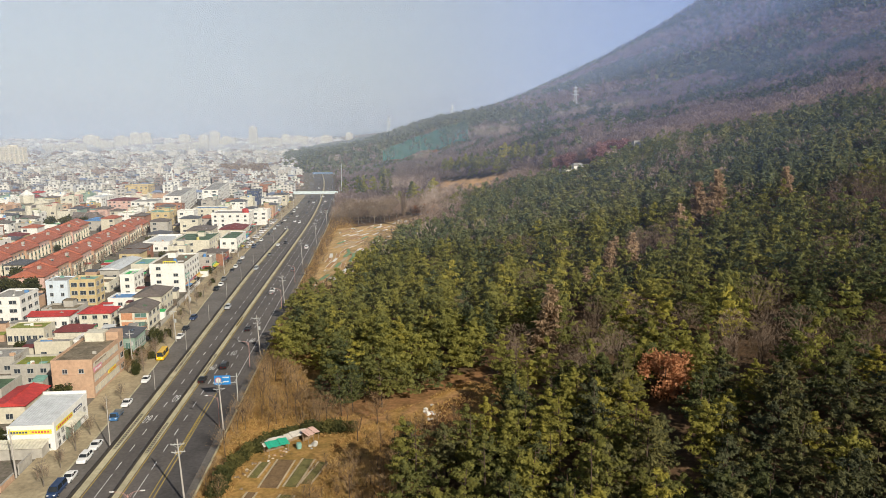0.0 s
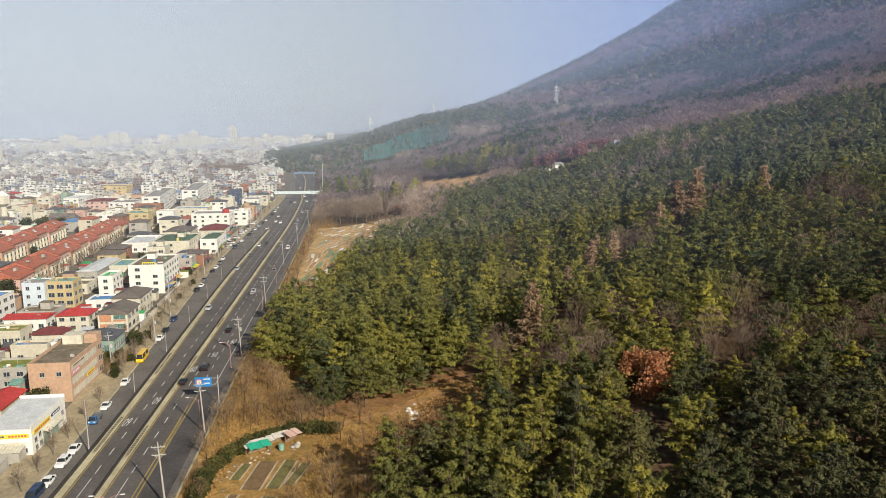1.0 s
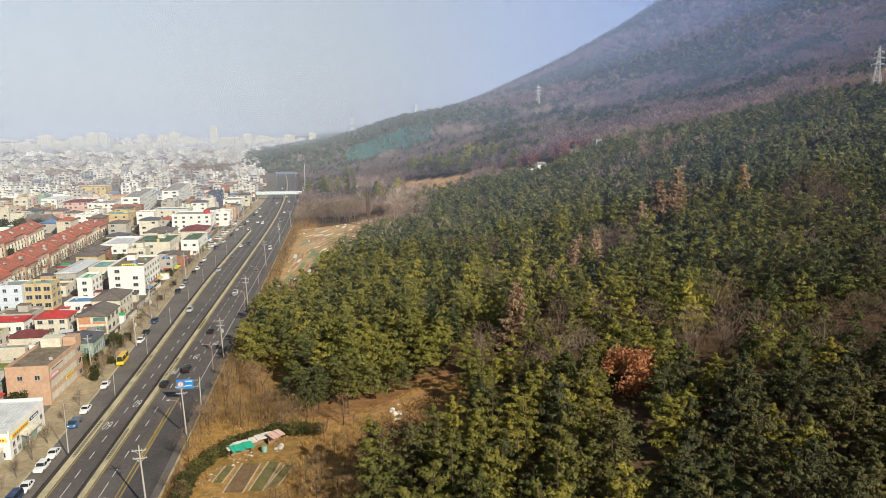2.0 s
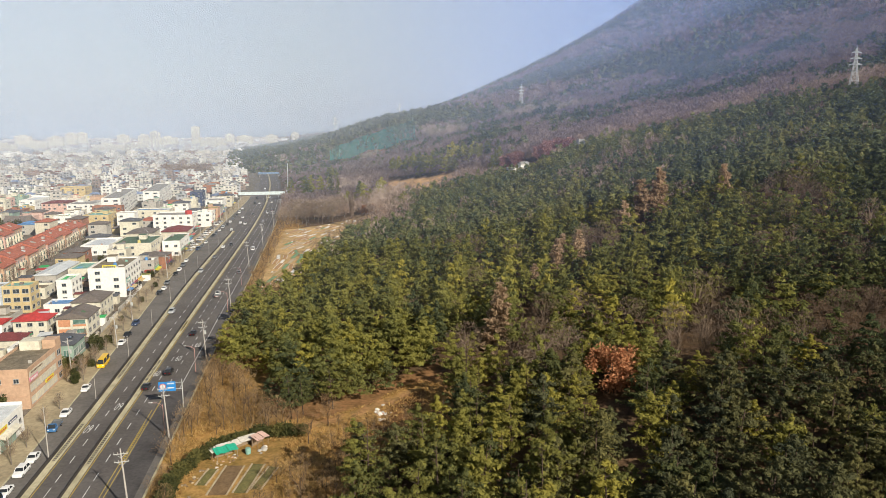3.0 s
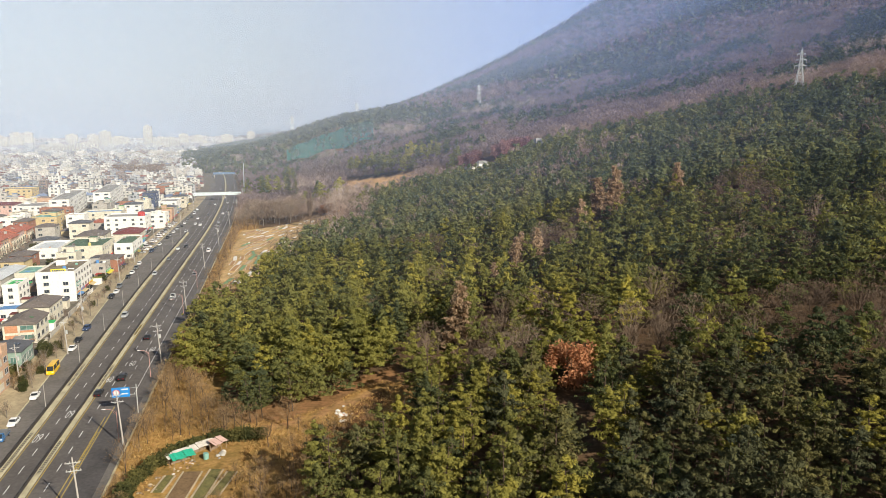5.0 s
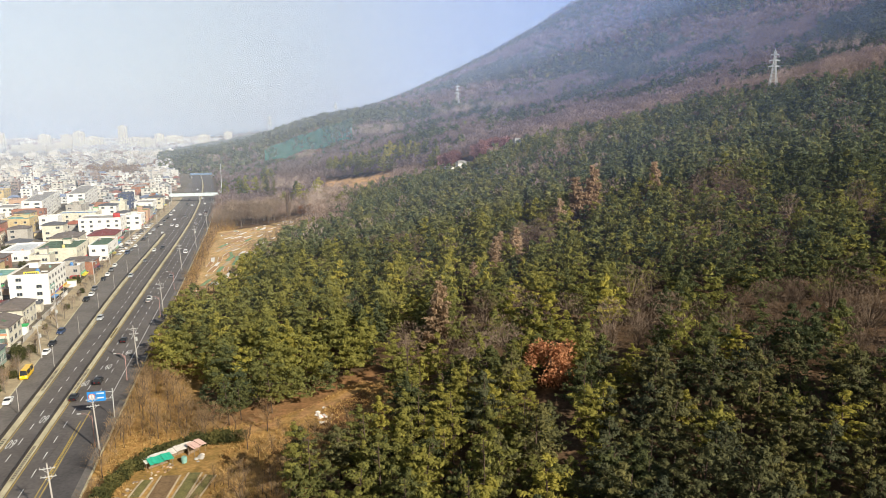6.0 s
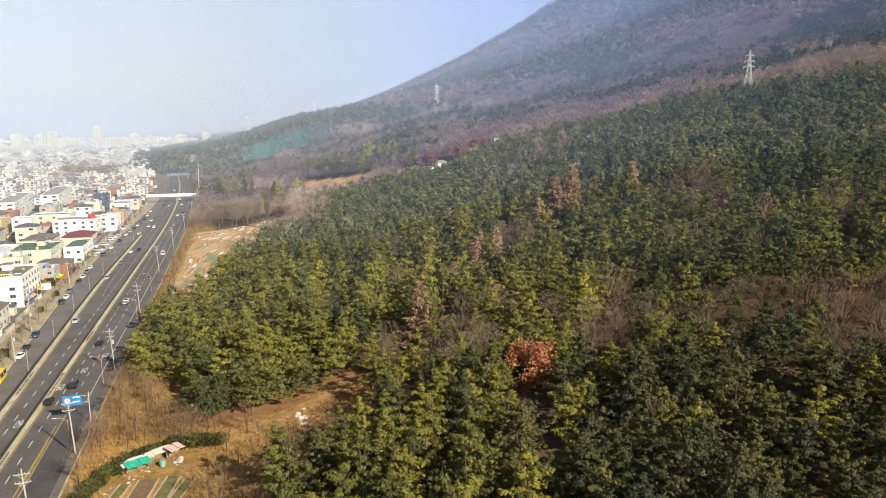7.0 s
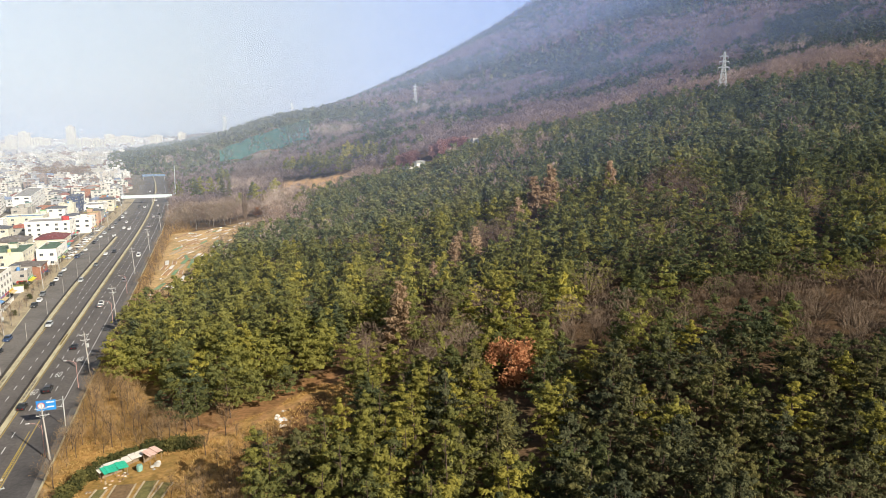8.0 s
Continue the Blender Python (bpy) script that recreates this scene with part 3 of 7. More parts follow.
# ---- houses beside the road, south to north ----
def warehouse():
    u, v, w, d, h = -19.2, 139.3, 9.6, 17, 5.6
    t = thing("warehouse", "white single-storey warehouse with a pale metal roof and yellow signs", "building", "", (float(road_x(v)) + u, v, 0), SLANT)
    b = Build()
    b.box(-w, 0, -0.3, 0, d, h)
    part("wall", b, WALLS["white"], t)
    b = Build()
    for x0, y0, x1, y1, z in ((-w - 0.05, d - 0.25, 0.05, d + 0.05, h + 1.5), (-0.22, -0.05, 0.05, d - 0.25, h + 0.9), (-w - 0.05, -0.05, -0.22, 0.22, h + 0.35)):
        b.box(x0, y0, h + 0.002, x1, y1, z)
    part("parapet", b, WALLS["white"], t)
    n = 16
    for i in range(n):
        b = Build()
        x0, x1 = -w + (w - 0.25) * i / n, -w + (w - 0.25) * (i + 1) / n
        b.loft([[(x0, y, z), (x0 + 0.04, y, z + 0.07), (x1 - 0.1, y, z + 0.07), (x1 - 0.06, y, z), (x1, y, z)] for y, z in ((0.25, h + 0.05), (d - 0.28, h + 0.8))])
        part("roof_sheet", b, ROOFS["white"], t, "pale blue-white ribbed metal roof")
    board(t, "sign", -w + 0.4, 4.1, -w + 4.6, 5.0, M_SIGN_Y, 0, 6, WALLS["navy"], "yellow sign board")
    board(t, "sign", -w + 4.7, 4.1, -0.5, 5.0, M_SIGN_Y, 0, 6, M_SIGN_R, "yellow sign board with red ends")
    board(t, "sign", 0.6, 4.3, 8.6, 5.3, M_SIGN_Y, 1, 8, M_SIGN_R, "yellow sign board")
    board(t, "sign", 9.4, 4.6, 13.6, 5.3, WALLS["navy"], 1, 4, WALLS["white"], "dark sign board")
    f, p, one = window_mesh(1.2, 1.1, M_GLASS)
    for x, z in ((-w + 3.1, 1.0), (-2.2, 0.7)):
        part("pane", p, None, part("window", f, None, t, "", (x, 0, z)))
    for y, z in ((1.0, 2.4), (3.0, 2.8), (1.2, 0.6), (3.2, 0.7), (14.6, 2.7)):
        part("pane", p, None, part("window", f, None, t, "", (0, y, z), math.pi / 2))
    for y0, y1 in ((5.0, 8.2), (9.0, 12.4)):
        b = Build()
        for k in range(9):
            b.box(0.02, y0, 0.1 + k * 0.33, 0.1, y1, 0.4 + k * 0.33)
        part("shutter_door", b, WALLS["green"], t, "grey-green roller shutter")
    b = Build()
    b.add([(0.05, 4.6, 3.7), (0.05, 12.8, 3.7), (1.5, 12.8, 3.2), (1.5, 4.6, 3.2), (0.05, 4.6, 3.62), (0.05, 12.8, 3.62), (1.5, 12.8, 3.12), (1.5, 4.6, 3.12)],
          [(0, 3, 2, 1), (4, 5, 6, 7), (0, 4, 7, 3), (1, 2, 6, 5), (2, 3, 7, 6)])
    part("canopy", b, WALLS["cream"], t)
    # the shed against its south front
    s = thing("lean_to_shed", "grey corrugated lean-to shed against a white warehouse", "shed", "", (float(road_x(v)) + u - 1.0, v - 3.4, 0), SLANT)
    b = Build()
    b.box(-11, 0, -0.2, 0, 3.1, 2.4)
    part("wall", b, WALLS["grey"], s)
    for i in range(16):
        b = Build()
        x = -11.3 + 11.6 * i / 16
        b.loft([[(x, y, z), (x + 0.32, y, z + 0.08), (x + 0.72, y, z)] for y, z in ((-0.4, 2.42), (3.15, 3.0))])
        part("roof_sheet", b, WALLS["cream"], s)


warehouse()
brown = house(-22.9, 169.3, 10, 22, 9.5, "tan", "gravel", "tan brick three-storey corner building with a gravel roof", storeys=3, cf=0, cr=6, ww=2.2, wh=1.5, group="")
f, p, one = window_mesh(1.3, 1.2, M_GLASS)
for x in (-7.4, -3.4):
    part("pane", p, None, part("window", f, None, brown, "", (x, 0, 6.6)))
for z in (0.75, 3.9, 7.05):
    b = Build()
    b.box(0.002, 0.9, z, 0.05, 17.6, z + 1.9)
    part("facade_band", b, WALLS["beige"], brown, "beige rendered facade band")
board(brown, "sign", 0.4, 6.6, 5.4, 7.7, M_SIGN_P, 1, 5, WALLS["white"], "pink sign banner")
board(brown, "sign", 1.0, 8.3, 9.0, 9.2, WALLS["beige"], 1, 9, M_DOOR, "beige name board")
board(brown, "sign", 9.6, 3.0, 15.0, 3.9, M_SIGN_Y, 1, 6, M_SIGN_R, "yellow shop sign")
b = Build()
b.box(-3.2, 18.4, 9.503, 0.08, 22.1, 12.0)
part("stair_tower", b, WALLS["tan"], brown)
b = Build()
b.box(-8.6, 17.6, 9.625, -3.6, 21.6, 12.1)
part("stair_hut", b, WALLS["cream"], brown, "cream rendered stair hut")
house(-25, 206, 12, 10, 4.8, "green", "charcoal", "low building with dark roof and green-framed glass", "gable", 1, 3, 5, ww=1.7, wh=2.2, rise=0.9, glass=M_GREENGLASS, group="")
orange = house(-28.7, 230.7, 9.6, 12.5, 6.3, "cream", "slate", "cream house with orange brick panels and a grey-brown gabled roof", "gable", 2, 0, 3, rise=2.1, ww=2.4, wh=1.6, group="")
for z in (0.5, 3.6):
    b = Build()
    b.box(-9.0, -0.06, z, -5.3, 0.02, z + 2.3)
    part("brick_panel", b, WALLS["orange"], orange, "orange brick wall panel")
    b = Build()
    b.box(-4.6, -0.06, z, -0.5, 0.02, z + 0.75)
    part("brick_panel", b, WALLS["orange"], orange, "orange brick wall panel")
    f, p, one = window_mesh(3.9, 1.5, M_GREENGLASS)
    part("pane", p, None, part("window", f, None, orange, "", (-4.5, 0, z + 0.8)))
b = Build()
b.add([(-9.6, -0.02, 6.303), (0, -0.02, 6.303), (-4.8, -0.02, 8.3), (-9.6, 0.2, 6.303), (0, 0.2, 6.303), (-4.8, 0.2, 8.3)], [(0, 1, 2), (3, 5, 4), (0, 3, 4, 1), (1, 4, 5, 2), (2, 5, 3, 0)])
part("gable", b, WALLS["orange"], orange, "orange brick gable")
house(-30.3, 250, 9.6, 15, 7, "cream", "slate", "pale house with a grey-brown hipped roof", "hip", 2, 2, 4, rise=2.2, group="")
w4 = house(-31.5, 287, 14, 25, 11.5, "white", "gravel", "white four-storey corner block with a yellow roof sign", storeys=4, cf=2, cr=6, ww=2.0, hut=2, group="")
board(w4, "sign", -8.6, 11.7, -3.2, 13.2, M_SIGN_Y, 0, 6, WALLS["navy"], "yellow roof sign", off=-0.5)
board(w4, "sign", 1.0, 5.4, 7.0, 7.2, ROOFS["teal"], 1, 5, WALLS["white"], "pale green shop sign")
house(-50, 279, 5.6, 12, 8.3, "white", "green", "narrow white house with a bright green roof", storeys=3, cf=1, cr=3, glass=None)
house(-69.8, 262, 8, 9, 9.8, "sky", "grey", "pale blue three-storey rendered house", storeys=3, cf=2, cr=1, ww=1.3)
house(-60, 264.5, 9.6, 8.5, 9.6, "ochre", "teal", "ochre three-storey house with a pale green roof", storeys=3, cf=3, cr=2, ww=2.3, wh=1.7)
house(-42, 231.5, 10.3, 8.6, 5.6, "cream", "red", "white house with a bright red hipped roof", "hip", 2, 3, 2, rise=1.6)
house(-57, 233, 13.5, 7, 4.2, "white", "red", "low white house with a long red roof", "gable", 1, 4, 2, rise=0.9, pitch_x=True)
house(-43.3, 214, 9.4, 7, 4.3, "cream", "maroon", "low house with a dark red roof", "hip", 1, 3, 2, rise=1.5)
house(-57, 214.7, 11.4, 8, 4.8, "beige", "olive", "low beige house with a mossy green flat roof", storeys=1, cf=6, cr=2, ww=1.4, wh=1.9)
house(-38.3, 178.5, 10, 8.5, 5.2, "grey", "olive", "grey house with a green flat roof", storeys=2, cf=3, cr=2)
house(-42.3, 200.2, 10.2, 4.6, 4.7, "beige", "grey", "low beige house with a flat roof", storeys=1, cf=2, cr=1)
house(-35.6, 200.5, 5.4, 7.5, 5.2, "white", "grey", "small white two-storey house", storeys=2, cf=1, cr=2)
house(-76, 238, 10, 13.5, 9.3, "white", "grey", "white three-storey house with dark balcony bands", storeys=3, cf=2, cr=3, ww=2.6)
house(-64, 190, 11, 8, 4.6, "grey", "blue", "low house with a blue metal roof", "hip", 1, 3, 2, rise=1.1)
house(-52.5, 187.5, 8.5, 8.5, 4.4, "grey", "grey", "low grey flat-roofed house", storeys=1, cf=2, cr=2)
house(-42, 161, 12, 10, 4.6, "grey", "darkgreen", "low grey house with a dark green roof", storeys=1, cf=3, cr=3)
house(-33, 154, 7, 12, 4.2, "beige", "red", "low house with a red roof edge", "gable", 1, 1, 4, rise=1.0)
house(-43, 143.5, 9, 12, 4.0, "cream", "green", "low house with a green roof", storeys=1, cf=2, cr=3)
house(-33.6, 127, 12, 9, 3.6, "beige", "grey", "low beige house with a flat roof", storeys=1, cf=2, cr=2)
house(-57.4, 320, 8, 17, 4.8, "cream", "teal", "low house with a pale green roof", storeys=1, cf=2, cr=4)
house(-68, 311, 8.5, 30, 4.6, "grey", "white", "long low shed with a pale roof", "gable", 1, 2, 6, rise=1.0)
house(-46.6, 316, 9, 14, 5.2, "white", "blue", "white house with a blue roof", storeys=2, cf=2, cr=3)
house(-38.2, 360, 18.4, 27, 10, "cream", "darkgreen", "cream three-storey block with a green roof", storeys=3, cf=3, cr=6, hut=2)
house(-27.6, 379, 9.2, 27, 8, "white", "darkgreen", "white shop building with a dark green roof", storeys=2, cf=2, cr=6, hut=0)
house(-67, 386, 14.4, 28, 4.6, "white", "white", "low white flat-roofed building", storeys=1, cf=3, cr=5)
house(-53.4, 426, 14.6, 20, 5.8, "beige", "slate", "building with a wide dark hipped roof", "hip", 2, 3, 4, rise=2.0)
house(-33.2, 426.5, 14.5, 21, 6.5, "beige", "maroon", "building with a wide maroon hipped roof", "hip", 2, 3, 4, rise=2.2)
rt = house(-36, 463.5, 24.5, 20, 11.5, "white", "grey", "white four-storey block with a red roof tank", storeys=4, cf=5, cr=4, hut=0)
tank(rt, -2.6, 2.6, 11.6, ROOFS["red"], 2.2, 3.2)
house(-31.4, 583, 13.6, 24, 8.8, "white", "grey", "white three-storey shop block", storeys=3, cf=3, cr=4)
house(-54, 628, 10, 20, 12, "navy", "charcoal", "dark blue four-storey block", storeys=4, cf=2, cr=4)
house(-51.2, 700, 10.5, 40, 12, "brick", "grey", "red-brown brick office block", storeys=4, cf=2, cr=6)
for u, v, tn in ((-105.8, 556, 0.12), (-88.3, 618, 0.1)):
    house(u, v, 13.5, 95, 14, "white", "grey", "long white five-storey apartment slab", storeys=5, cf=2, cr=14, turn=tn, ww=3.2, hut=1)
house(-170, 686, 22, 20, 12, "ochre", "grey", "pale yellow four-storey block", storeys=4, cf=5, cr=3)
house(-153.3, 578, 19, 22, 9, "pink", "maroon", "pink block with a red-brown roof", "hip", 3, 5, 4, rise=1.5)
house(-128.6, 565, 20, 26, 9, "white", "grey", "white three-storey flat-roofed block", storeys=3, cf=5, cr=4, hut=1)
house(-103, 547, 21, 8, 8.8, "brick", "tile", "red brick block with a red roof", storeys=3, cf=5, cr=2)
house(-61.2, 516, 24.5, 14, 9, "cream", "blue", "cream school-like block with blue roof sheets", storeys=3, cf=6, cr=3)
house(-96.4, 488, 16, 20, 9, "ochre", "teal", "ochre house with a pale green roof", storeys=3, cf=3, cr=3, hut=1)
house(-186, 600, 12, 34, 8.6, "white", "white", "long white flat-roofed building", storeys=3, cf=2, cr=8)

# two rows of red-roofed terraces
for u0, v0, n, ln, tn in ((-89.0, 283.0, 11, 16.0, 0.074), (-125.4, 314.0, 8, 16.4, 0.074)):
    for i in range(n):
        v = v0 + ln * i
        t = house(u0 - 0.0755 * ln * i - (0.9 if i % 2 else 0), v, 13.2, ln - 0.25, 7.2 + (1.0 if i % 2 else 0), "tan" if i % 3 else "pink", "tile", "terraced brick house with a red tiled roof and white balconies", "gable", 2, 2, 4,
                  turn=tn, rise=3.0, group="red-roofed terraces", name="terraced_house")
        for k in range(3):
            b = Build()
            y = 2.2 + k * 4.8
            b.box(0.04, y + 0.4, 0.3, 1.1, y + 2.1, 5.4)
            part("balcony", b, WALLS["beige"], t, "pale glazed balcony")
            b = Build()
            for z in (0.75, 3.55):
                b.box(1.101, y + 0.5, z, 1.13, y + 2.0, z + 1.6)
            part("balcony_glass", b, M_GREENGLASS, t)
        b = Build()
        b.box(-4.6, ln * 0.4, 9.3, -3.4, ln * 0.4 + 1.5, 10.6)
        part("chimney", b, WALLS["grey"], t)

# water tower and tiled hall
t = thing("water_tower", "cream concrete water tower with a wide pointed head", "tower", "", (float(road_x(489)) - 196, 489, 0))
b = Build()
b.loft([[(r * math.cos(a), r * math.sin(a), z) for a in (6.2832 * i / 8 for i in range(8))] for r, z in ((2.4, -0.3), (2.1, 14.5), (4.8, 16.5), (4.8, 22.0))])
part("shaft", b, WALLS["cream"], t)
b = Build()
b.loft([[(r * math.cos(a), r * math.sin(a), z) for a in (6.2832 * i / 8 for i in range(8))] for r, z in ((5.1, 22.003), (2.0, 24.2), (0.5, 25.5))])
part("roof", b, WALLS["white"], t)
t = thing("tiled_hall", "old hall with a dark curved tiled roof", "hall", "", (float(road_x(482)) - 155, 482, 0), SLANT)
b = Build()
b.box(-9, 0, -0.3, 9, 11, 4.5)
part("wall", b, WALLS["brick"], t)
b = Build()
b.loft([[(-x, y0, z + lift), (0, y0, z), (x, y0, z + lift), (x, y1, z + lift), (0, y1, z), (-x, y1, z + lift)] for x, y0, y1, z, lift in ((12, -2.6, 13.6, 4.4, 0.9), (11, -0.5, 11.5, 5.2, 0.5), (8.6, 2.6, 8.4, 7.4, 0.4), (7.6, 5.0, 6.0, 9.6, 0.6))])
part("roof", b, ROOFS["slate"], t)

# ---- the rest of the town: blocks in loose rows behind the road ----
taken = [(o.location.copy(), o) for o in scene.objects if o.get("category") in ("house", "building", "hall", "tower") and o.parent is None]
boxes = []
for loc, o in taken:
    ws = [c for c in o.children if c.name.startswith(("wall", "shaft"))]
    co = [c.co for c in ws[0].data.vertices]
    ca, sa = math.cos(o.rotation_euler.z), math.sin(o.rotation_euler.z)
    P = [(loc.x + p.x * ca - p.y * sa, loc.y + p.x * sa + p.y * ca) for p in co]
    boxes.append((min(p[0] for p in P), min(p[1] for p in P), max(p[0] for p in P), max(p[1] for p in P)))


def free(x0, y0, x1, y1, gap=1.2):
    return not any(x0 - gap < b[2] and x1 + gap > b[0] and y0 - gap < b[3] and y1 + gap > b[1] for b in boxes)


town = random.Random(21)
WALL_PICK = ["white"] * 8 + ["cream"] * 8 + ["beige"] * 4 + ["brick", "brick", "tan", "tan", "pink", "green", "grey", "grey", "grey", "ochre", "ochre"]
ROOF_PICK = ["grey"] * 3 + ["teal", "olive", "olive", "darkgreen", "darkgreen", "green", "teal", "gravel", "gravel", "gravel", "white", "blue", "red", "charcoal", "slate"]
v = 118.0
made = 0
while v < 650:
    u = -27.0 - town.uniform(0, 3)
    while True:
        w, d = town.uniform(8.5, 13.5), town.uniform(8.5, 13)
        x = float(road_x(v)) + u
        if x - w < -0.66 * v - 12:
            break
        if free(x - w - 1.5, v, x, v + d + 1.0):
            low = v < 300 and town.random() < 0.5
            st = 1 if low else town.choice((1, 2, 2, 2, 3, 3 if v > 380 else 2))
            wall, roof = town.choice(WALL_PICK), town.choice(ROOF_PICK)
            hip = town.random() < 0.36
            if hip:
                roof = town.choice(("red", "slate", "slate", "maroon", "tile", "blue", "charcoal", "charcoal"))
            near_house = v < 330
            nf = 3 if near_house else 2
            house(u, v, w, d, 3.1 * st + 0.3, wall, roof, "%s rendered town house with a %s %s roof" % (wall if wall != "sky" else "pale blue", roof, "hipped" if hip else "flat"), "hip" if hip else "flat", st if near_house else min(st, 3),
                  nf, 2 if near_house else 1, hut=town.choice((0, 1, 1, 2)), seed=made, rise=1.6, turn=town.gauss(0, 0.02), panes=near_house, ww=1.7 if near_house else 2.2)
            boxes.append((x - w - 1.0, v, x, v + d))
            made += 1
        u -= w + (town.uniform(1.0, 2.2) if town.random() < 0.75 else town.uniform(4, 6))
    v += 13.2 if town.random() < 0.7 else 16.5

# lean-tos, sheds and yard walls in the gaps between the houses
extra = random.Random(77)
count = 0
for k in range(2600):
    v = extra.uniform(124, 345)
    u = -26 - extra.random() * (0.56 * v)
    x = float(road_x(v)) + u
    w, d, h = extra.uniform(2.2, 5.5), extra.uniform(1.8, 4.5), extra.uniform(2.1, 3.2)
    if x - w < -0.66 * v - 6 or not free(x - w, v, x, v + d, 0.15):
        continue
    boxes.append((x - w, v, x, v + d))
    t = thing("outbuilding", "small yard shed with a sheet roof between houses", "shed", "yard sheds between the houses", (x, v, 0), SLANT)
    b = Build()
    b.box(-w, 0, -0.2, 0, d, h)
    part("wall", b, WALLS[extra.choice(("white", "cream", "beige", "grey", "brick", "tan"))], t)
    b = Build()
    lift = extra.uniform(0.05, 0.5)
    b.loft([[(-w - 0.2, y, z), (0.2, y, z), (0.2, y, z + 0.1), (-w - 0.2, y, z + 0.1)] for y, z in ((-0.3, h + 0.003), (d + 0.2, h + lift))])
    part("roof", b, ROOFS[extra.choice(("grey", "olive", "green", "red", "blue", "white", "slate", "teal", "maroon", "charcoal"))], t)
    count += 1
    if count > 70:
        break

# shop fronts: sign boards and awnings on the street side of roadside houses
shops = random.Random(9)
SHOP_MATS = [M_SIGN_Y, M_SIGN_R, ROOFS["blue"], ROOFS["teal"], WALLS["white"], WALLS["navy"], ROOFS["green"], WALLS["ochre"]]
for o in [o for o in scene.objects if o.get("category") == "house" and o.parent is None]:
    v, u = o.location.y, o.location.x - float(road_x(o.location.y))
    if u < -46 or not 275 < v < 700:
        continue
    wall = [c for c in o.children if c.name.startswith("wall")][0]
    d, h = max(p.co.y for p in wall.data.vertices), max(p.co.z for p in wall.data.vertices)
    n = max(1, int(d / 5.5))
    for k in range(n):
        y0 = d * k / n + 0.3
        board(o, "shop_sign", y0, 2.75, y0 + d / n - 0.6, 3.6, shops.choice(SHOP_MATS), 1, 4, shops.choice((WALLS["white"], WALLS["navy"], M_SIGN_R)), "coloured shop sign")
        b = Build()
        b.box(0.02, y0 + 0.2, 0.15, 0.08, y0 + d / n - 0.8, 2.5)
        part("shop_window", b, M_GLASS, o)
        if shops.random() < 0.5:
            b = Build()
            b.add([(0.1, y0, 2.7), (0.1, y0 + d / n - 0.5, 2.7), (1.6, y0 + d / n - 0.5, 2.2), (1.6, y0, 2.2), (0.1, y0, 2.62), (0.1, y0 + d / n - 0.5, 2.62), (1.6, y0 + d / n - 0.5, 2.1), (1.6, y0, 2.1)],
                  [(0, 3, 2, 1), (4, 5, 6, 7), (2, 3, 7, 6), (0, 4, 7, 3), (1, 2, 6, 5)])
            part("awning", b, shops.choice(SHOP_MATS), o)

# yard walls along the back of the footway
yard = random.Random(31)
v = 122.0
while v < 330:
    ln = yard.uniform(5, 11)
    u = kerb_u(v) - 8.9
    x0 = float(road_x(v)) + u
    if free(x0 - 0.6, v, x0 + 0.6, v + ln, 0.1):
        t = thing("yard_wall", "low rendered yard wall behind the footway", "wall", "yard walls", (x0, v, 0), SLANT)
        h = yard.uniform(1.2, 2.0)
        b = Build()
        b.box(-0.12, 0, -0.2, 0.12, ln, h)
        part("wall", b, WALLS[yard.choice(("beige", "grey", "white", "tan"))], t)
        b = Build()
        b.box(-0.2, -0.05, h + 0.003, 0.2, ln + 0.05, h + 0.12)
        part("coping", b, M_CONC, t)
    v += ln + yard.uniform(1.5, 5)


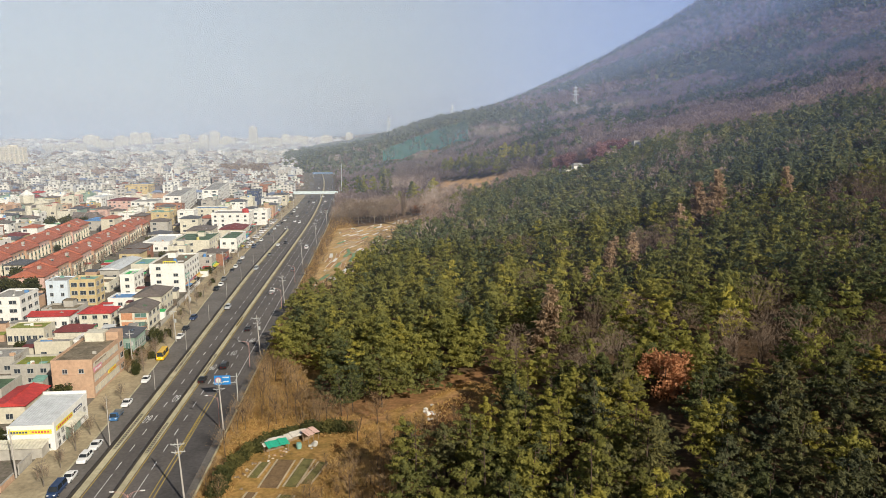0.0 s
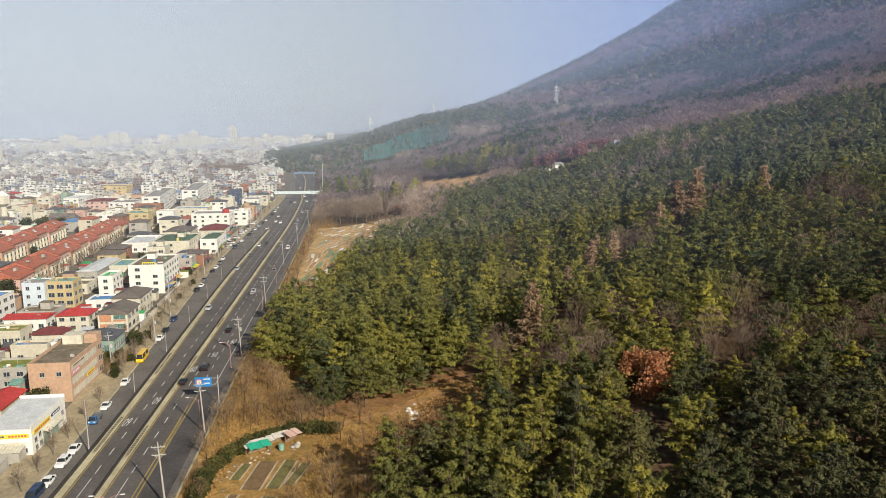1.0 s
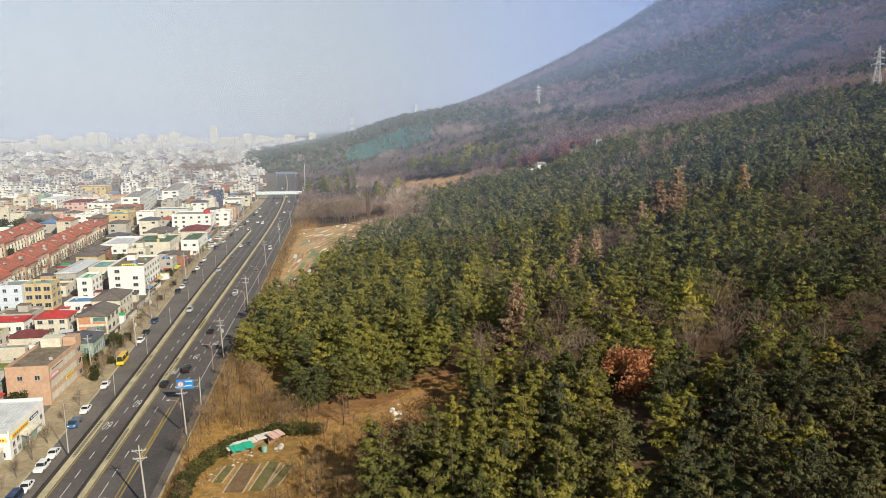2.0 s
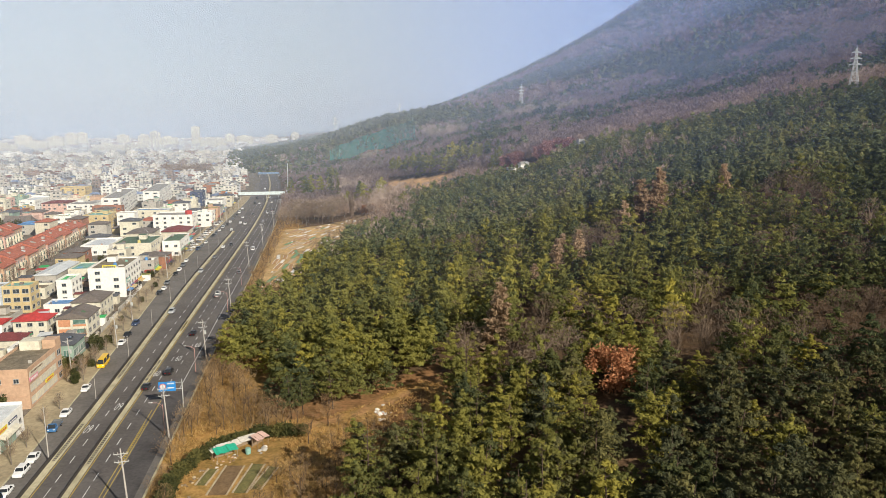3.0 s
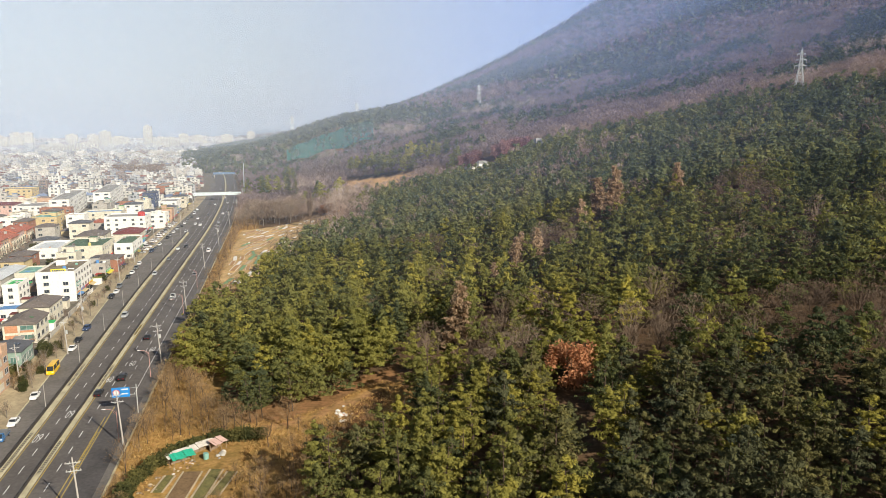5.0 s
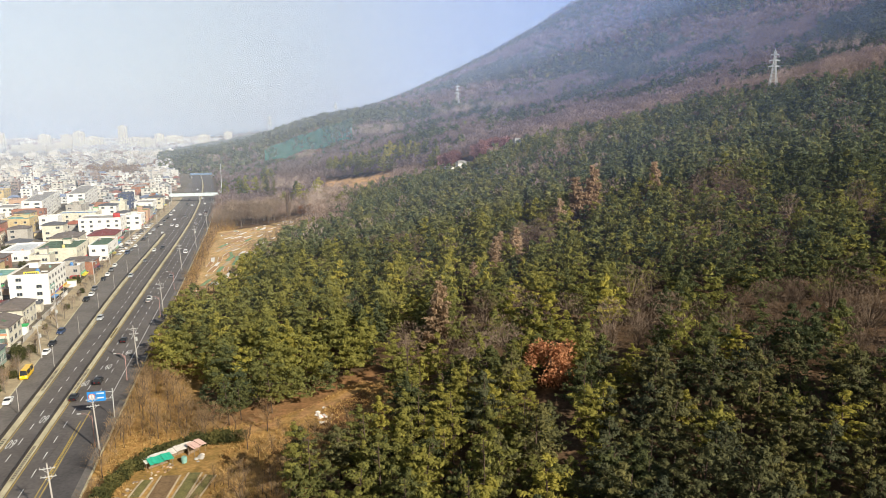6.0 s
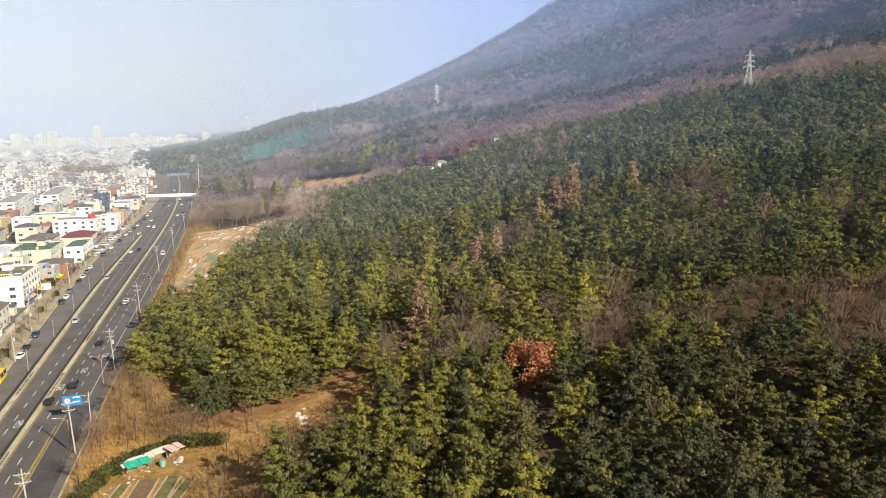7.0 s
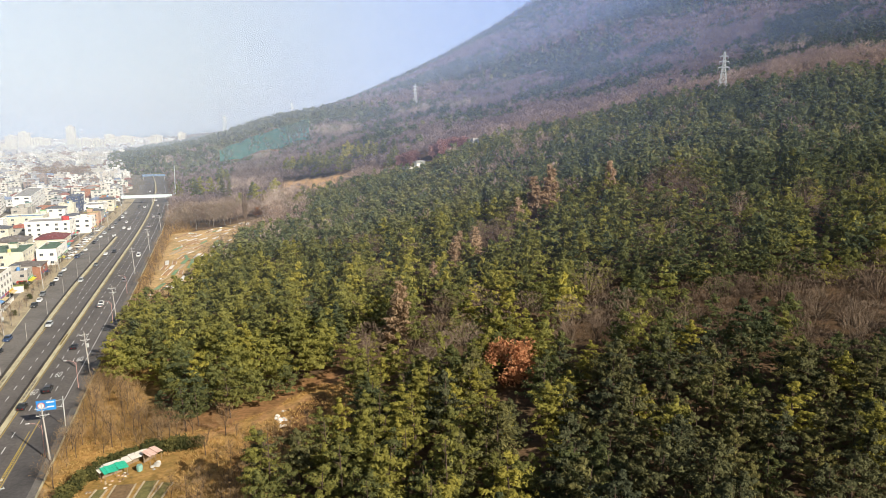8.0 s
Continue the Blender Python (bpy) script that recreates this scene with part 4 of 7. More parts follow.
# ---- the far town ----
def far_town():
    """Thousands of far houses, too many to count: walls, flat or pitched roofs and stair huts, in one mesh."""
    r = np.random.default_rng(5)
    verts, faces, cols = [], [], []
    wall_c = np.array([(0.62, 0.62, 0.59), (0.52, 0.51, 0.47), (0.43, 0.41, 0.38), (0.31, 0.32, 0.34), (0.24, 0.19, 0.17), (0.47, 0.48, 0.48)])
    roof_c = np.array([(0.27, 0.27, 0.28), (0.17, 0.16, 0.17), (0.15, 0.24, 0.2), (0.46, 0.49, 0.52), (0.24, 0.11, 0.09), (0.18, 0.23, 0.34), (0.34, 0.33, 0.32)])

    def box(x, y, w, d, z0, z1, cw, cr, a, rise=0):
        o = len(verts)
        ca, sa = math.cos(a), math.sin(a)
        for z in (z0, z1):
            for px, py in ((-w, -d), (w, -d), (w, d), (-w, d)):
                verts.append((x + px * ca - py * sa, y + px * sa + py * ca, z))
        for f in ((0, 1, 5, 4), (1, 2, 6, 5), (2, 3, 7, 6), (3, 0, 4, 7)):
            faces.append(tuple(o + i for i in f))
            cols.append(cw)
        if not rise:
            faces.append((o + 4, o + 5, o + 6, o + 7))
            cols.append(cr)
            return
        e = 0.5
        for px, py, z in ((-w - e, -d - e, z1), (w + e, -d - e, z1), (w + e, d + e, z1), (-w - e, d + e, z1), (-w * 0.4, 0, z1 + rise), (w * 0.4, 0, z1 + rise)):
            verts.append((x + px * ca - py * sa, y + px * sa + py * ca, z))
        for f in ((8, 9, 13, 12), (9, 10, 13, 13), (10, 11, 12, 13), (11, 8, 12, 12)):
            faces.append(tuple(o + i for i in dict.fromkeys(f)))
            cols.append(cr)

    for y0, y1, step in ((650, 1000, 11.5), (1000, 1600, 13.5), (1600, 2700, 22), (2700, 5200, 40)):
        y = y0
        while y < y1:
            x = -0.70 * y - 30
            edge = float(road_x(y)) - 30 if y < 1250 else -0.2 * y
            if y > 2600:
                edge = -0.02 * y
            turn = 0.25 * math.sin(y / 300.0)
            while x < edge:
                w, d = step * r.uniform(0.33, 0.5), step * r.uniform(0.3, 0.48)
                if r.random() < 0.93:
                    h = 3.1 * r.choice((1, 1, 1, 2, 2, 2, 3, 4)) * (1.0 if y < 1600 else 1.25)
                    cw, cr = wall_c[r.choice(6, p=(0.2, 0.2, 0.2, 0.15, 0.13, 0.12))] * r.uniform(0.85, 1.1), roof_c[r.integers(0, 7)] * r.uniform(0.8, 1.2)
                    px, py = x + r.uniform(-2, 2), y + r.uniform(-3, 3)
                    ga = math.degrees(math.atan2(px, py))
                    in_grove = -18.0 < ga < -13.6 and 1050 < py < 1200
                    if not in_grove and free(px - w, py - d, px + w, py + d, 0):
                        a = SLANT + turn + r.normal(0, 0.05)
                        hip = y < 2700 and h < 7 and r.random() < 0.62
                        box(px, py, w, d, -0.2, h, cw, roof_c[r.choice((0, 1, 1, 4, 5))] * r.uniform(0.7, 1.2) if hip else cr, a, 1.9 if hip else 0)
                        if y < 2700 and not hip:
                            box(px + r.uniform(-0.4, 0.4) * w, py + r.uniform(0, 0.4) * d, w * 0.3, d * 0.3, h, h + 2.4, cw, cr, a)
                        if y < 950:
                            for s in range(int(h / 3.1)):
                                for k in (-0.5, 0.15):
                                    qx, qy = px + math.sin(a) * d + math.cos(a) * w * (k + 0.17), py - math.cos(a) * d + math.sin(a) * w * (k + 0.17)
                                    box(qx, qy, 0.9, 0.06, 3.1 * s + 1.0, 3.1 * s + 2.3, (0.07, 0.08, 0.09), (0.3, 0.3, 0.3), a)
                x += step * r.uniform(0.95, 1.15) + (step * 0.5 if r.random() < 0.12 else 0)
            y += step * r.uniform(0.95, 1.2)
    me = bpy.data.meshes.new("far_houses")
    me.from_pydata(verts, [], faces)
    ca = me.color_attributes.new("cover", "FLOAT_COLOR", "CORNER")
    ca.data.foreach_set("color", np.repeat(np.c_[np.array(cols), np.ones(len(cols))], [len(f) for f in faces], axis=0).ravel())
    m, nt, b = tree_of("far_walls_and_roofs")
    a = nt.nodes.new("ShaderNodeAttribute")
    a.attribute_name = "cover"
    link(nt, mixc(nt, 0.5, a.outputs["Color"], ramp(nt, noise_at(nt, 0.2, 4), [(0.3, (0.7, 0.7, 0.7)), (0.7, (1.2, 1.2, 1.2))]), "MULTIPLY"), b.inputs["Base Color"])
    b.inputs["Roughness"].default_value = 0.9
    me.materials.append(m)
    tagged(new("far_houses", me), "pale low houses of the far town in haze", "houses", kind="stuff")


far_town()


def apartment(az, dist, w, d, h, wall="haze", turn=0.0):
    """A far apartment slab with rows of balcony openings."""
    x, y = dist * math.sin(radians(az)), dist * math.cos(radians(az))
    t = thing("apartment_block", "pale high-rise apartment slab far off in haze", "building", "far apartment blocks", (x, y, 0), turn)
    b = Build()
    b.box(-w / 2, 0, -0.3, w / 2, d, h)
    part("wall", b, WALLS[wall], t)
    b = Build()
    b.box(-w * 0.2, d * 0.2, h + 0.002, w * 0.15, d * 0.8, h + 4)
    part("lift_house", b, WALLS[wall], t)
    n = max(3, int(w / 8))
    for k in range(n):
        b = Build()
        x = -w / 2 + w * (k + 0.5) / n
        for s in range(int(h / 2.9)):
            b.box(x - w / n * 0.22, -0.14, s * 2.9 + 0.9, x + w / n * 0.22, -0.02, s * 2.9 + 2.6)
        part("window_column", b, WALLS["grey"], t)
    for k in range(n - 1):
        b = Build()
        x = -w / 2 + w * (k + 1) / n
        b.box(x - 0.9, -1.6, 0, x + 0.9, -0.01, h + 1.2)
        part("stair_bay", b, WALLS["cream"], t)


for az, dist, wide, deep, tall in ((-31.6, 1440, 42, 12, 42), (-24.6, 2600, 46, 14, 48), (-23.6, 2650, 36, 14, 60), (-22.9, 2900, 30, 14, 62), (-25.8, 2350, 60, 12, 34), (-27.8, 2100, 64, 12, 34), (-29.2, 2050, 40, 12, 32), (-21.2, 2050, 80, 12, 30),
            (-19.3, 2080, 60, 12, 32), (-18.0, 2500, 30, 14, 66), (-18.8, 2700, 34, 14, 52), (-17.1, 2550, 60, 14, 44), (-15.1, 2600, 26, 14, 86), (-14.2, 2300, 46, 14, 44), (-13.4, 2350, 40, 14, 40), (-11.5, 3000, 60, 14, 46),
            (-20.2, 3300, 44, 14, 60), (-26.6, 3200, 60, 14, 56), (-9.4, 3400, 50, 14, 56), (-7.6, 3600, 34, 14, 74), (-12.6, 3600, 40, 14, 66)):
    near = min(1.0, 2850 / dist)
    apartment(az, dist * near, wide * near, deep, tall * 0.85 * near)


# ---- street furniture ----
def at_road(u, v, z=0.0):
    return (float(road_x(v)) + u, v, z)


M_PINKPOLE = mat_surface("lamp_paint", (0.5, 0.29, 0.26), 0.6, 0.15, 4, 0.6, relief=0)
M_LAMPHEAD = mat_surface("lamp_head", (0.7, 0.7, 0.68), 0.4, 0.1, 5, 1, relief=0)
M_BLUESIGN = mat_surface("sign_blue", (0.015, 0.22, 0.62), 0.5, 0.1, 3, 0.7, relief=0)
M_PORCELAIN = mat_surface("insulator", (0.5, 0.47, 0.43), 0.4, 0.1, 5, 1, relief=0)


def utility_pole(u, v, h, lean, arms=2, transformer=False):
    t = thing("utility_pole", "grey concrete utility pole with steel crossarms", "pole", "utility poles", at_road(u, v), SLANT)
    t.rotation_euler = (0, lean, SLANT)
    b = Build()
    b.bar((0, 0, -0.3), (0, 0, h), 0.2, 0.12, 8)
    part("shaft", b, M_POLE, t)
    for k in range(arms):
        z = h - 1.0 - k * 1.5
        b = Build()
        b.box(-1.25, -0.19, z, 1.25, -0.1, z + 0.13)
        b.bar((-0.8, -0.15, z), (0, -0.15, z - 0.7), 0.03, 0.03, 4)
        b.bar((0.8, -0.15, z), (0, -0.15, z - 0.7), 0.03, 0.03, 4)
        arm = part("crossarm", b, M_STEEL, t)
        for x in ((-1.1, -0.45, 0.5, 1.1) if arms > 1 else ()):
            b = Build()
            b.bar((x, -0.145, z + 0.13), (x, -0.145, z + 0.42), 0.07, 0.04, 6)
            part("insulator", b, M_PORCELAIN, arm)
    if transformer:
        b = Build()
        b.bar((0.45, 0, h - 4.6), (0.45, 0, h - 3.5), 0.33, 0.33, 10)
        part("transformer", b, M_STEEL, t)
    return t


POLES_E = ((13.9, 118.5, 12.5), (14.4, 149.5, 12.5), (13.9, 203.5, 12.5), (14.0, 260.5, 13.0), (11.8, 347, 13.0), (13.2, 413, 13.0), (15.4, 479, 13.0), (17.0, 560, 13.0), (19.5, 660, 14.0))
for i, (u, v, h) in enumerate(POLES_E):
    utility_pole(u, v, h, -0.045, 2, i % 3 == 2)
for i, (u, v, h) in enumerate(((-15.6, 217, 11), (-24.4, 268, 11), (-19.6, 250, 10), (-22.5, 322, 11), (-24.5, 366, 11), (-23.5, 420, 11), (-22, 462, 11), (-21.4, 520, 11), (-20, 600, 11), (-22.0, 128, 10), (-22.4, 196, 10))):
    utility_pole(u, v, h, -0.035, 1, i % 2 == 0)
# wires of the east line
for k, dx in enumerate((-1.1, 0.5, 1.1)):
    b = Build()
    for (u0, v0, h0), (u1, v1, h1) in zip(POLES_E[:7], POLES_E[1:8]):
        a, c = Vector(at_road(u0 + dx - 0.5, v0, h0 - 0.5)), Vector(at_road(u1 + dx - 0.5, v1, h1 - 0.5))
        n = 6
        pts = [a.lerp(c, i / n) - Vector((0, 0, 1.1 * 4 * (i / n) * (1 - i / n))) for i in range(n + 1)]
        for p, q in zip(pts, pts[1:]):
            b.bar(p, q, 0.022, 0.022, 3)
    tagged(part("power_cable", b, M_DARKMETAL), "thin dark overhead cable strung between poles", "cable", "overhead cables")


def street_lamp(u, v, h, side, mat, label, double=False):
    t = thing("street_lamp", label, "lamp post", "street lamps", at_road(u, v), SLANT)
    b = Build()
    b.bar((0, 0, -0.1), (0, 0, 0.6), 0.16, 0.13, 8)
    b.bar((0, 0, 0.6), (0, 0, h), 0.09, 0.06, 6)
    part("post", b, mat, t)
    for s in ((-1, 1) if double else (side,)):
        b = Build()
        pts = [(0, 0, h - 0.6), (s * 0.5, 0, h + 0.1), (s * 1.3, 0, h + 0.45), (s * 2.2, 0, h + 0.5)]
        for p, q in zip(pts, pts[1:]):
            b.bar(p, q, 0.05, 0.045, 5)
        b.bar((0, 0, h - 1.2), (s * 0.9, 0, h + 0.3), 0.03, 0.03, 4)
        part("arm", b, mat, t)
        b = Build()
        b.loft([[(s * 2.1 + dx, -w, h + 0.5 + z), (s * 2.1 + dx, w, h + 0.5 + z), (s * 2.1 + dx, w * 0.8, h + 0.62 + z), (s * 2.1 + dx, -w * 0.8, h + 0.62 + z)] for dx, w, z in ((0, 0.08, 0), (s * 0.35, 0.17, 0), (s * 0.8, 0.1, 0.02))])
        part("lamp_head", b, M_LAMPHEAD, t)


for u, v in ((13.0, 151.5), (12.6, 193), (12.8, 260), (12.8, 305)):
    street_lamp(u, v, 7.2, -1, M_PINKPOLE, "reddish grey street lamp with one arm over the road")
street_lamp(7.4, 108.6, 7.2, 1, M_PINKPOLE, "reddish street lamp with two arms", True)
for v in (140, 172, 205, 238, 272, 306, 340, 374, 408, 442):
    t = thing("marker_post", "slim grey post on the road divider", "post", "posts on the divider", at_road(fence_u(v) - 0.45, v), SLANT)
    b = Build()
    tall = 12.0 if v == 140 else 7.0
    b.bar((0, 0, 0), (0, 0, tall), 0.15 if v == 140 else 0.09, 0.06, 6)
    part("shaft", b, M_POLE, t)
    b = Build()
    b.box(-0.1, -0.1, -0.05, 0.1, 0.1, 0.5)
    part("foot", b, M_CONC, t)

# the blue direction sign
t = thing("road_sign", "blue road direction sign on a steel arm over the road", "sign", "", at_road(14.2, 167), SLANT)
b = Build()
b.bar((0, 0, -0.2), (0, 0, 7.4), 0.14, 0.1, 8)
part("post", b, M_STEEL, t)
for z in (5.0, 6.6):
    b = Build()
    b.bar((0, 0, z), (-5.3, 0, z), 0.06, 0.05, 6)
    part("arm", b, M_STEEL, t)
b = Build()
b.box(-5.5, -0.16, 4.55, -1.5, -0.07, 6.95)
sign_panel = part("panel", b, M_BLUESIGN, t, "blue sign panel")
b = Build()
b.loft([[(-4.5 + r * math.cos(a), -0.165 - 0.01 * k, 5.75 + r * math.sin(a)) for a in (6.2832 * i / 20 for i in range(20))] for k, r in ((0, 0.78), (1, 0.78))])
part("ring", b, M_SIGN_R, sign_panel, "red ring of a speed limit")
b = Build()
b.loft([[(-4.5 + r * math.cos(a), -0.18 - 0.01 * k, 5.75 + r * math.sin(a)) for a in (6.2832 * i / 20 for i in range(20))] for k, r in ((0, 0.6), (1, 0.6))])
part("disc", b, M_LAMPHEAD, sign_panel)
b = Build()
for z, x1 in ((6.3, -1.8), (5.2, -1.9)):
    b.box(-3.4, -0.2, z, x1, -0.165, z + 0.32)
part("lettering", b, M_LAMPHEAD, sign_panel)


# ---- the footbridge ----
def footbridge(y, u0, u1, z0, label, mat):
    t = thing("footbridge", label, "bridge", "", at_road(0, y), 0.09)
    b = Build()
    b.box(u0, -1.6, z0, u1, 1.6, z0 + 0.9)
    part("deck", b, mat, t)
    for yy in (-1.6, 1.5):
        b = Build()
        b.box(u0, yy, z0 + 0.903, u1, yy + 0.1, z0 + 1.1)
        b.box(u0, yy, z0 + 2.5, u1, yy + 0.1, z0 + 2.7)
        n = 24
        for i in range(n + 1):
            x = u0 + (u1 - u0 - 0.15) * i / n
            b.box(x, yy + 0.01, z0 + 1.1, x + 0.15, yy + 0.09, z0 + 2.5)
        for i in range(n):
            x = u0 + (u1 - u0) * i / n
            b.box(x + 0.2, yy + 0.03, z0 + 1.2, x + (u1 - u0) / n - 0.1, yy + 0.06, z0 + 2.4)
        part("railing", b, mat, t)
    for x in (u0 + 1.2, -0.1, u1 - 1.2):
        b = Build()
        b.bar((x, 0, -0.3), (x, 0, z0 + 0.002), 0.5, 0.45, 10)
        part("pier", b, M_CONC, t)
    for x, s in ((u0, 1), (u1, -1)):
        b = Build()
        for i in range(20):
            b.box(min(x, x - s * 2.0), 1.7 + i * 0.55, z0 + 0.7 - i * z0 / 20, max(x, x - s * 2.0), 2.26 + i * 0.55, z0 + 0.9 - i * z0 / 20)
        part("stair", b, M_CONC, t)


M_BRIDGE = mat_surface("bridge_paint", (0.62, 0.72, 0.74), 0.6, 0.15, 2, 0.3, relief=0)
footbridge(680, -26.0, 17.2, 5.0, "pale blue steel footbridge with railings across the road", M_BRIDGE)
footbridge(985, -14.0, 14.0, 5.0, "far blue-grey steel footbridge across the road", mat_surface("bridge_blue", (0.16, 0.24, 0.36), 0.6, 0.15, 2, 0.3, relief=0))


# ---- vehicles ----
M_TYRE = mat_surface("tyre", (0.025, 0.025, 0.027), 0.9, 0.2, 8, 2, relief=0)
M_RIM = mat_surface("wheel_rim", (0.5, 0.5, 0.52), 0.35, 0.1, 6, 1, metal=0.8, relief=0)
M_CARGLASS = mat_surface("car_glass", (0.03, 0.035, 0.04), 0.08, 0.2, 1, 0.4, relief=0)
M_HEAD = mat_surface("headlamp", (0.75, 0.76, 0.78), 0.15, 0.05, 6, 2, relief=0)
M_TAIL = mat_surface("tail_lamp", (0.42, 0.02, 0.02), 0.25, 0.1, 6, 2, relief=0)
PAINT = {k: mat_surface("paint_" + k, c, 0.28, 0.08, 6, 0.8, relief=0) for k, c in (("white", (0.8, 0.8, 0.79)), ("black", (0.018, 0.019, 0.022)), ("silver", (0.42, 0.44, 0.46)), ("grey", (0.14, 0.15, 0.16)),
                                                                                  ("navy", (0.025, 0.05, 0.12)), ("yellow", (0.80, 0.50, 0.01)), ("red", (0.4, 0.03, 0.03)), ("blue", (0.05, 0.16, 0.36)))}
SHAPES = {  # length, width, body sections (along, half-width share, low, high), cabin sections, roof height
    "sedan": (4.6, 1.82, ((-1, 0.72, 0.38, 0.66), (-0.9, 0.92, 0.24, 0.8), (-0.35, 1, 0.2, 0.95), (0.5, 1, 0.2, 0.98), (0.88, 0.94, 0.24, 0.94), (1, 0.8, 0.4, 0.8)), (-0.42, -0.16, 0.36, 0.66), 1.43),
    "suv": (4.6, 1.88, ((-1, 0.78, 0.4, 0.82), (-0.92, 0.95, 0.28, 0.98), (-0.4, 1, 0.25, 1.1), (0.6, 1, 0.25, 1.12), (0.93, 0.96, 0.3, 1.1), (1, 0.86, 0.45, 1.0)), (-0.45, -0.22, 0.72, 0.93), 1.7),
    "van": (5.1, 1.95, ((-1, 0.8, 0.4, 0.9), (-0.94, 0.95, 0.28, 1.1), (-0.6, 1, 0.25, 1.15), (0.7, 1, 0.25, 1.15), (0.96, 0.97, 0.3, 1.15), (1, 0.92, 0.4, 1.1)), (-0.78, -0.5, 0.9, 0.98), 1.95),
    "bus": (7.0, 2.1, ((-1, 0.88, 0.4, 1.1), (-0.97, 0.98, 0.3, 1.35), (-0.6, 1, 0.28, 1.4), (0.7, 1, 0.28, 1.4), (0.97, 0.98, 0.3, 1.4), (1, 0.94, 0.4, 1.3)), (-0.95, -0.78, 0.93, 0.98), 2.6),
    "truck": (5.1, 1.9, ((-1, 0.9, 0.4, 1.0), (-0.96, 0.98, 0.3, 1.1), (-0.6, 1, 0.3, 1.15), (-0.42, 1, 0.35, 1.15), (-0.40, 0.9, 0.5, 0.8), (1, 0.9, 0.5, 0.8)), (-0.93, -0.74, -0.5, -0.43), 1.95),
}
shape_cache = {}


def vehicle_meshes(kind):
    if kind in shape_cache:
        return shape_cache[kind]
    ln, wd, body, (c0, c1, c2, c3), top = SHAPES[kind]
    hl, hw = ln / 2, wd / 2
    b = Build()

    def ring(y, s, lo, hi):
        w, e = hw * s, 0.1
        return [(-w + e, y, lo), (w - e, y, lo), (w, y, lo + e), (w, y, hi - e * 1.5), (w - e * 1.4, y, hi), (-w + e * 1.4, y, hi), (-w, y, hi - e * 1.5), (-w, y, lo + e)]
    b.loft([ring(a * hl, s, lo, hi) for a, s, lo, hi in body])
    out = {"body": b}
    base = max(s[3] for s in body[:4]) - 0.1
    g = Build()
    w0, w1 = hw * 0.93, hw * 0.76
    g.loft([[(-w0, c0 * hl, base), (w0, c0 * hl, base), (w0, c3 * hl, base), (-w0, c3 * hl, base)], [(-w1, c1 * hl, top - 0.06), (w1, c1 * hl, top - 0.06), (w1, c2 * hl, top - 0.06), (-w1, c2 * hl, top - 0.06)]])
    out["windows"] = g
    r = Build()
    r.loft([[(-w1 - 0.02, c1 * hl - 0.04, top - 0.058), (w1 + 0.02, c1 * hl - 0.04, top - 0.058), (w1 + 0.02, c2 * hl + 0.04, top - 0.058), (-w1 - 0.02, c2 * hl + 0.04, top - 0.058)],
            [(-w1 + 0.1, c1 * hl + 0.12, top), (w1 - 0.1, c1 * hl + 0.12, top), (w1 - 0.1, c2 * hl - 0.12, top), (-w1 + 0.1, c2 * hl - 0.12, top)]])
    for x in (-1, 1):
        for ya, yb in ((c0, c1), (c3, c2)):
            r.bar((x * w0, ya * hl, base), (x * w1, yb * hl, top - 0.05), 0.05, 0.05, 4)
        mid = (c1 + c2) / 2
        r.bar((x * (w0 + 0.005), mid * hl, base), (x * (w1 + 0.01), mid * hl, top - 0.05), 0.05, 0.05, 4)
    out["roof"] = r
    shape_cache[kind] = out
    return out


wheel_mesh = Build()
wheel_mesh.bar((-0.11, 0, 0), (0.11, 0, 0), 0.33, 0.33, 14)
wheel_mesh = wheel_mesh.mesh("tyre", M_TYRE)
rim_mesh = Build()
rim_mesh.bar((-0.125, 0, 0), (0.125, 0, 0), 0.2, 0.2, 10)
rim_mesh = rim_mesh.mesh("rim", M_RIM)
ready = {}


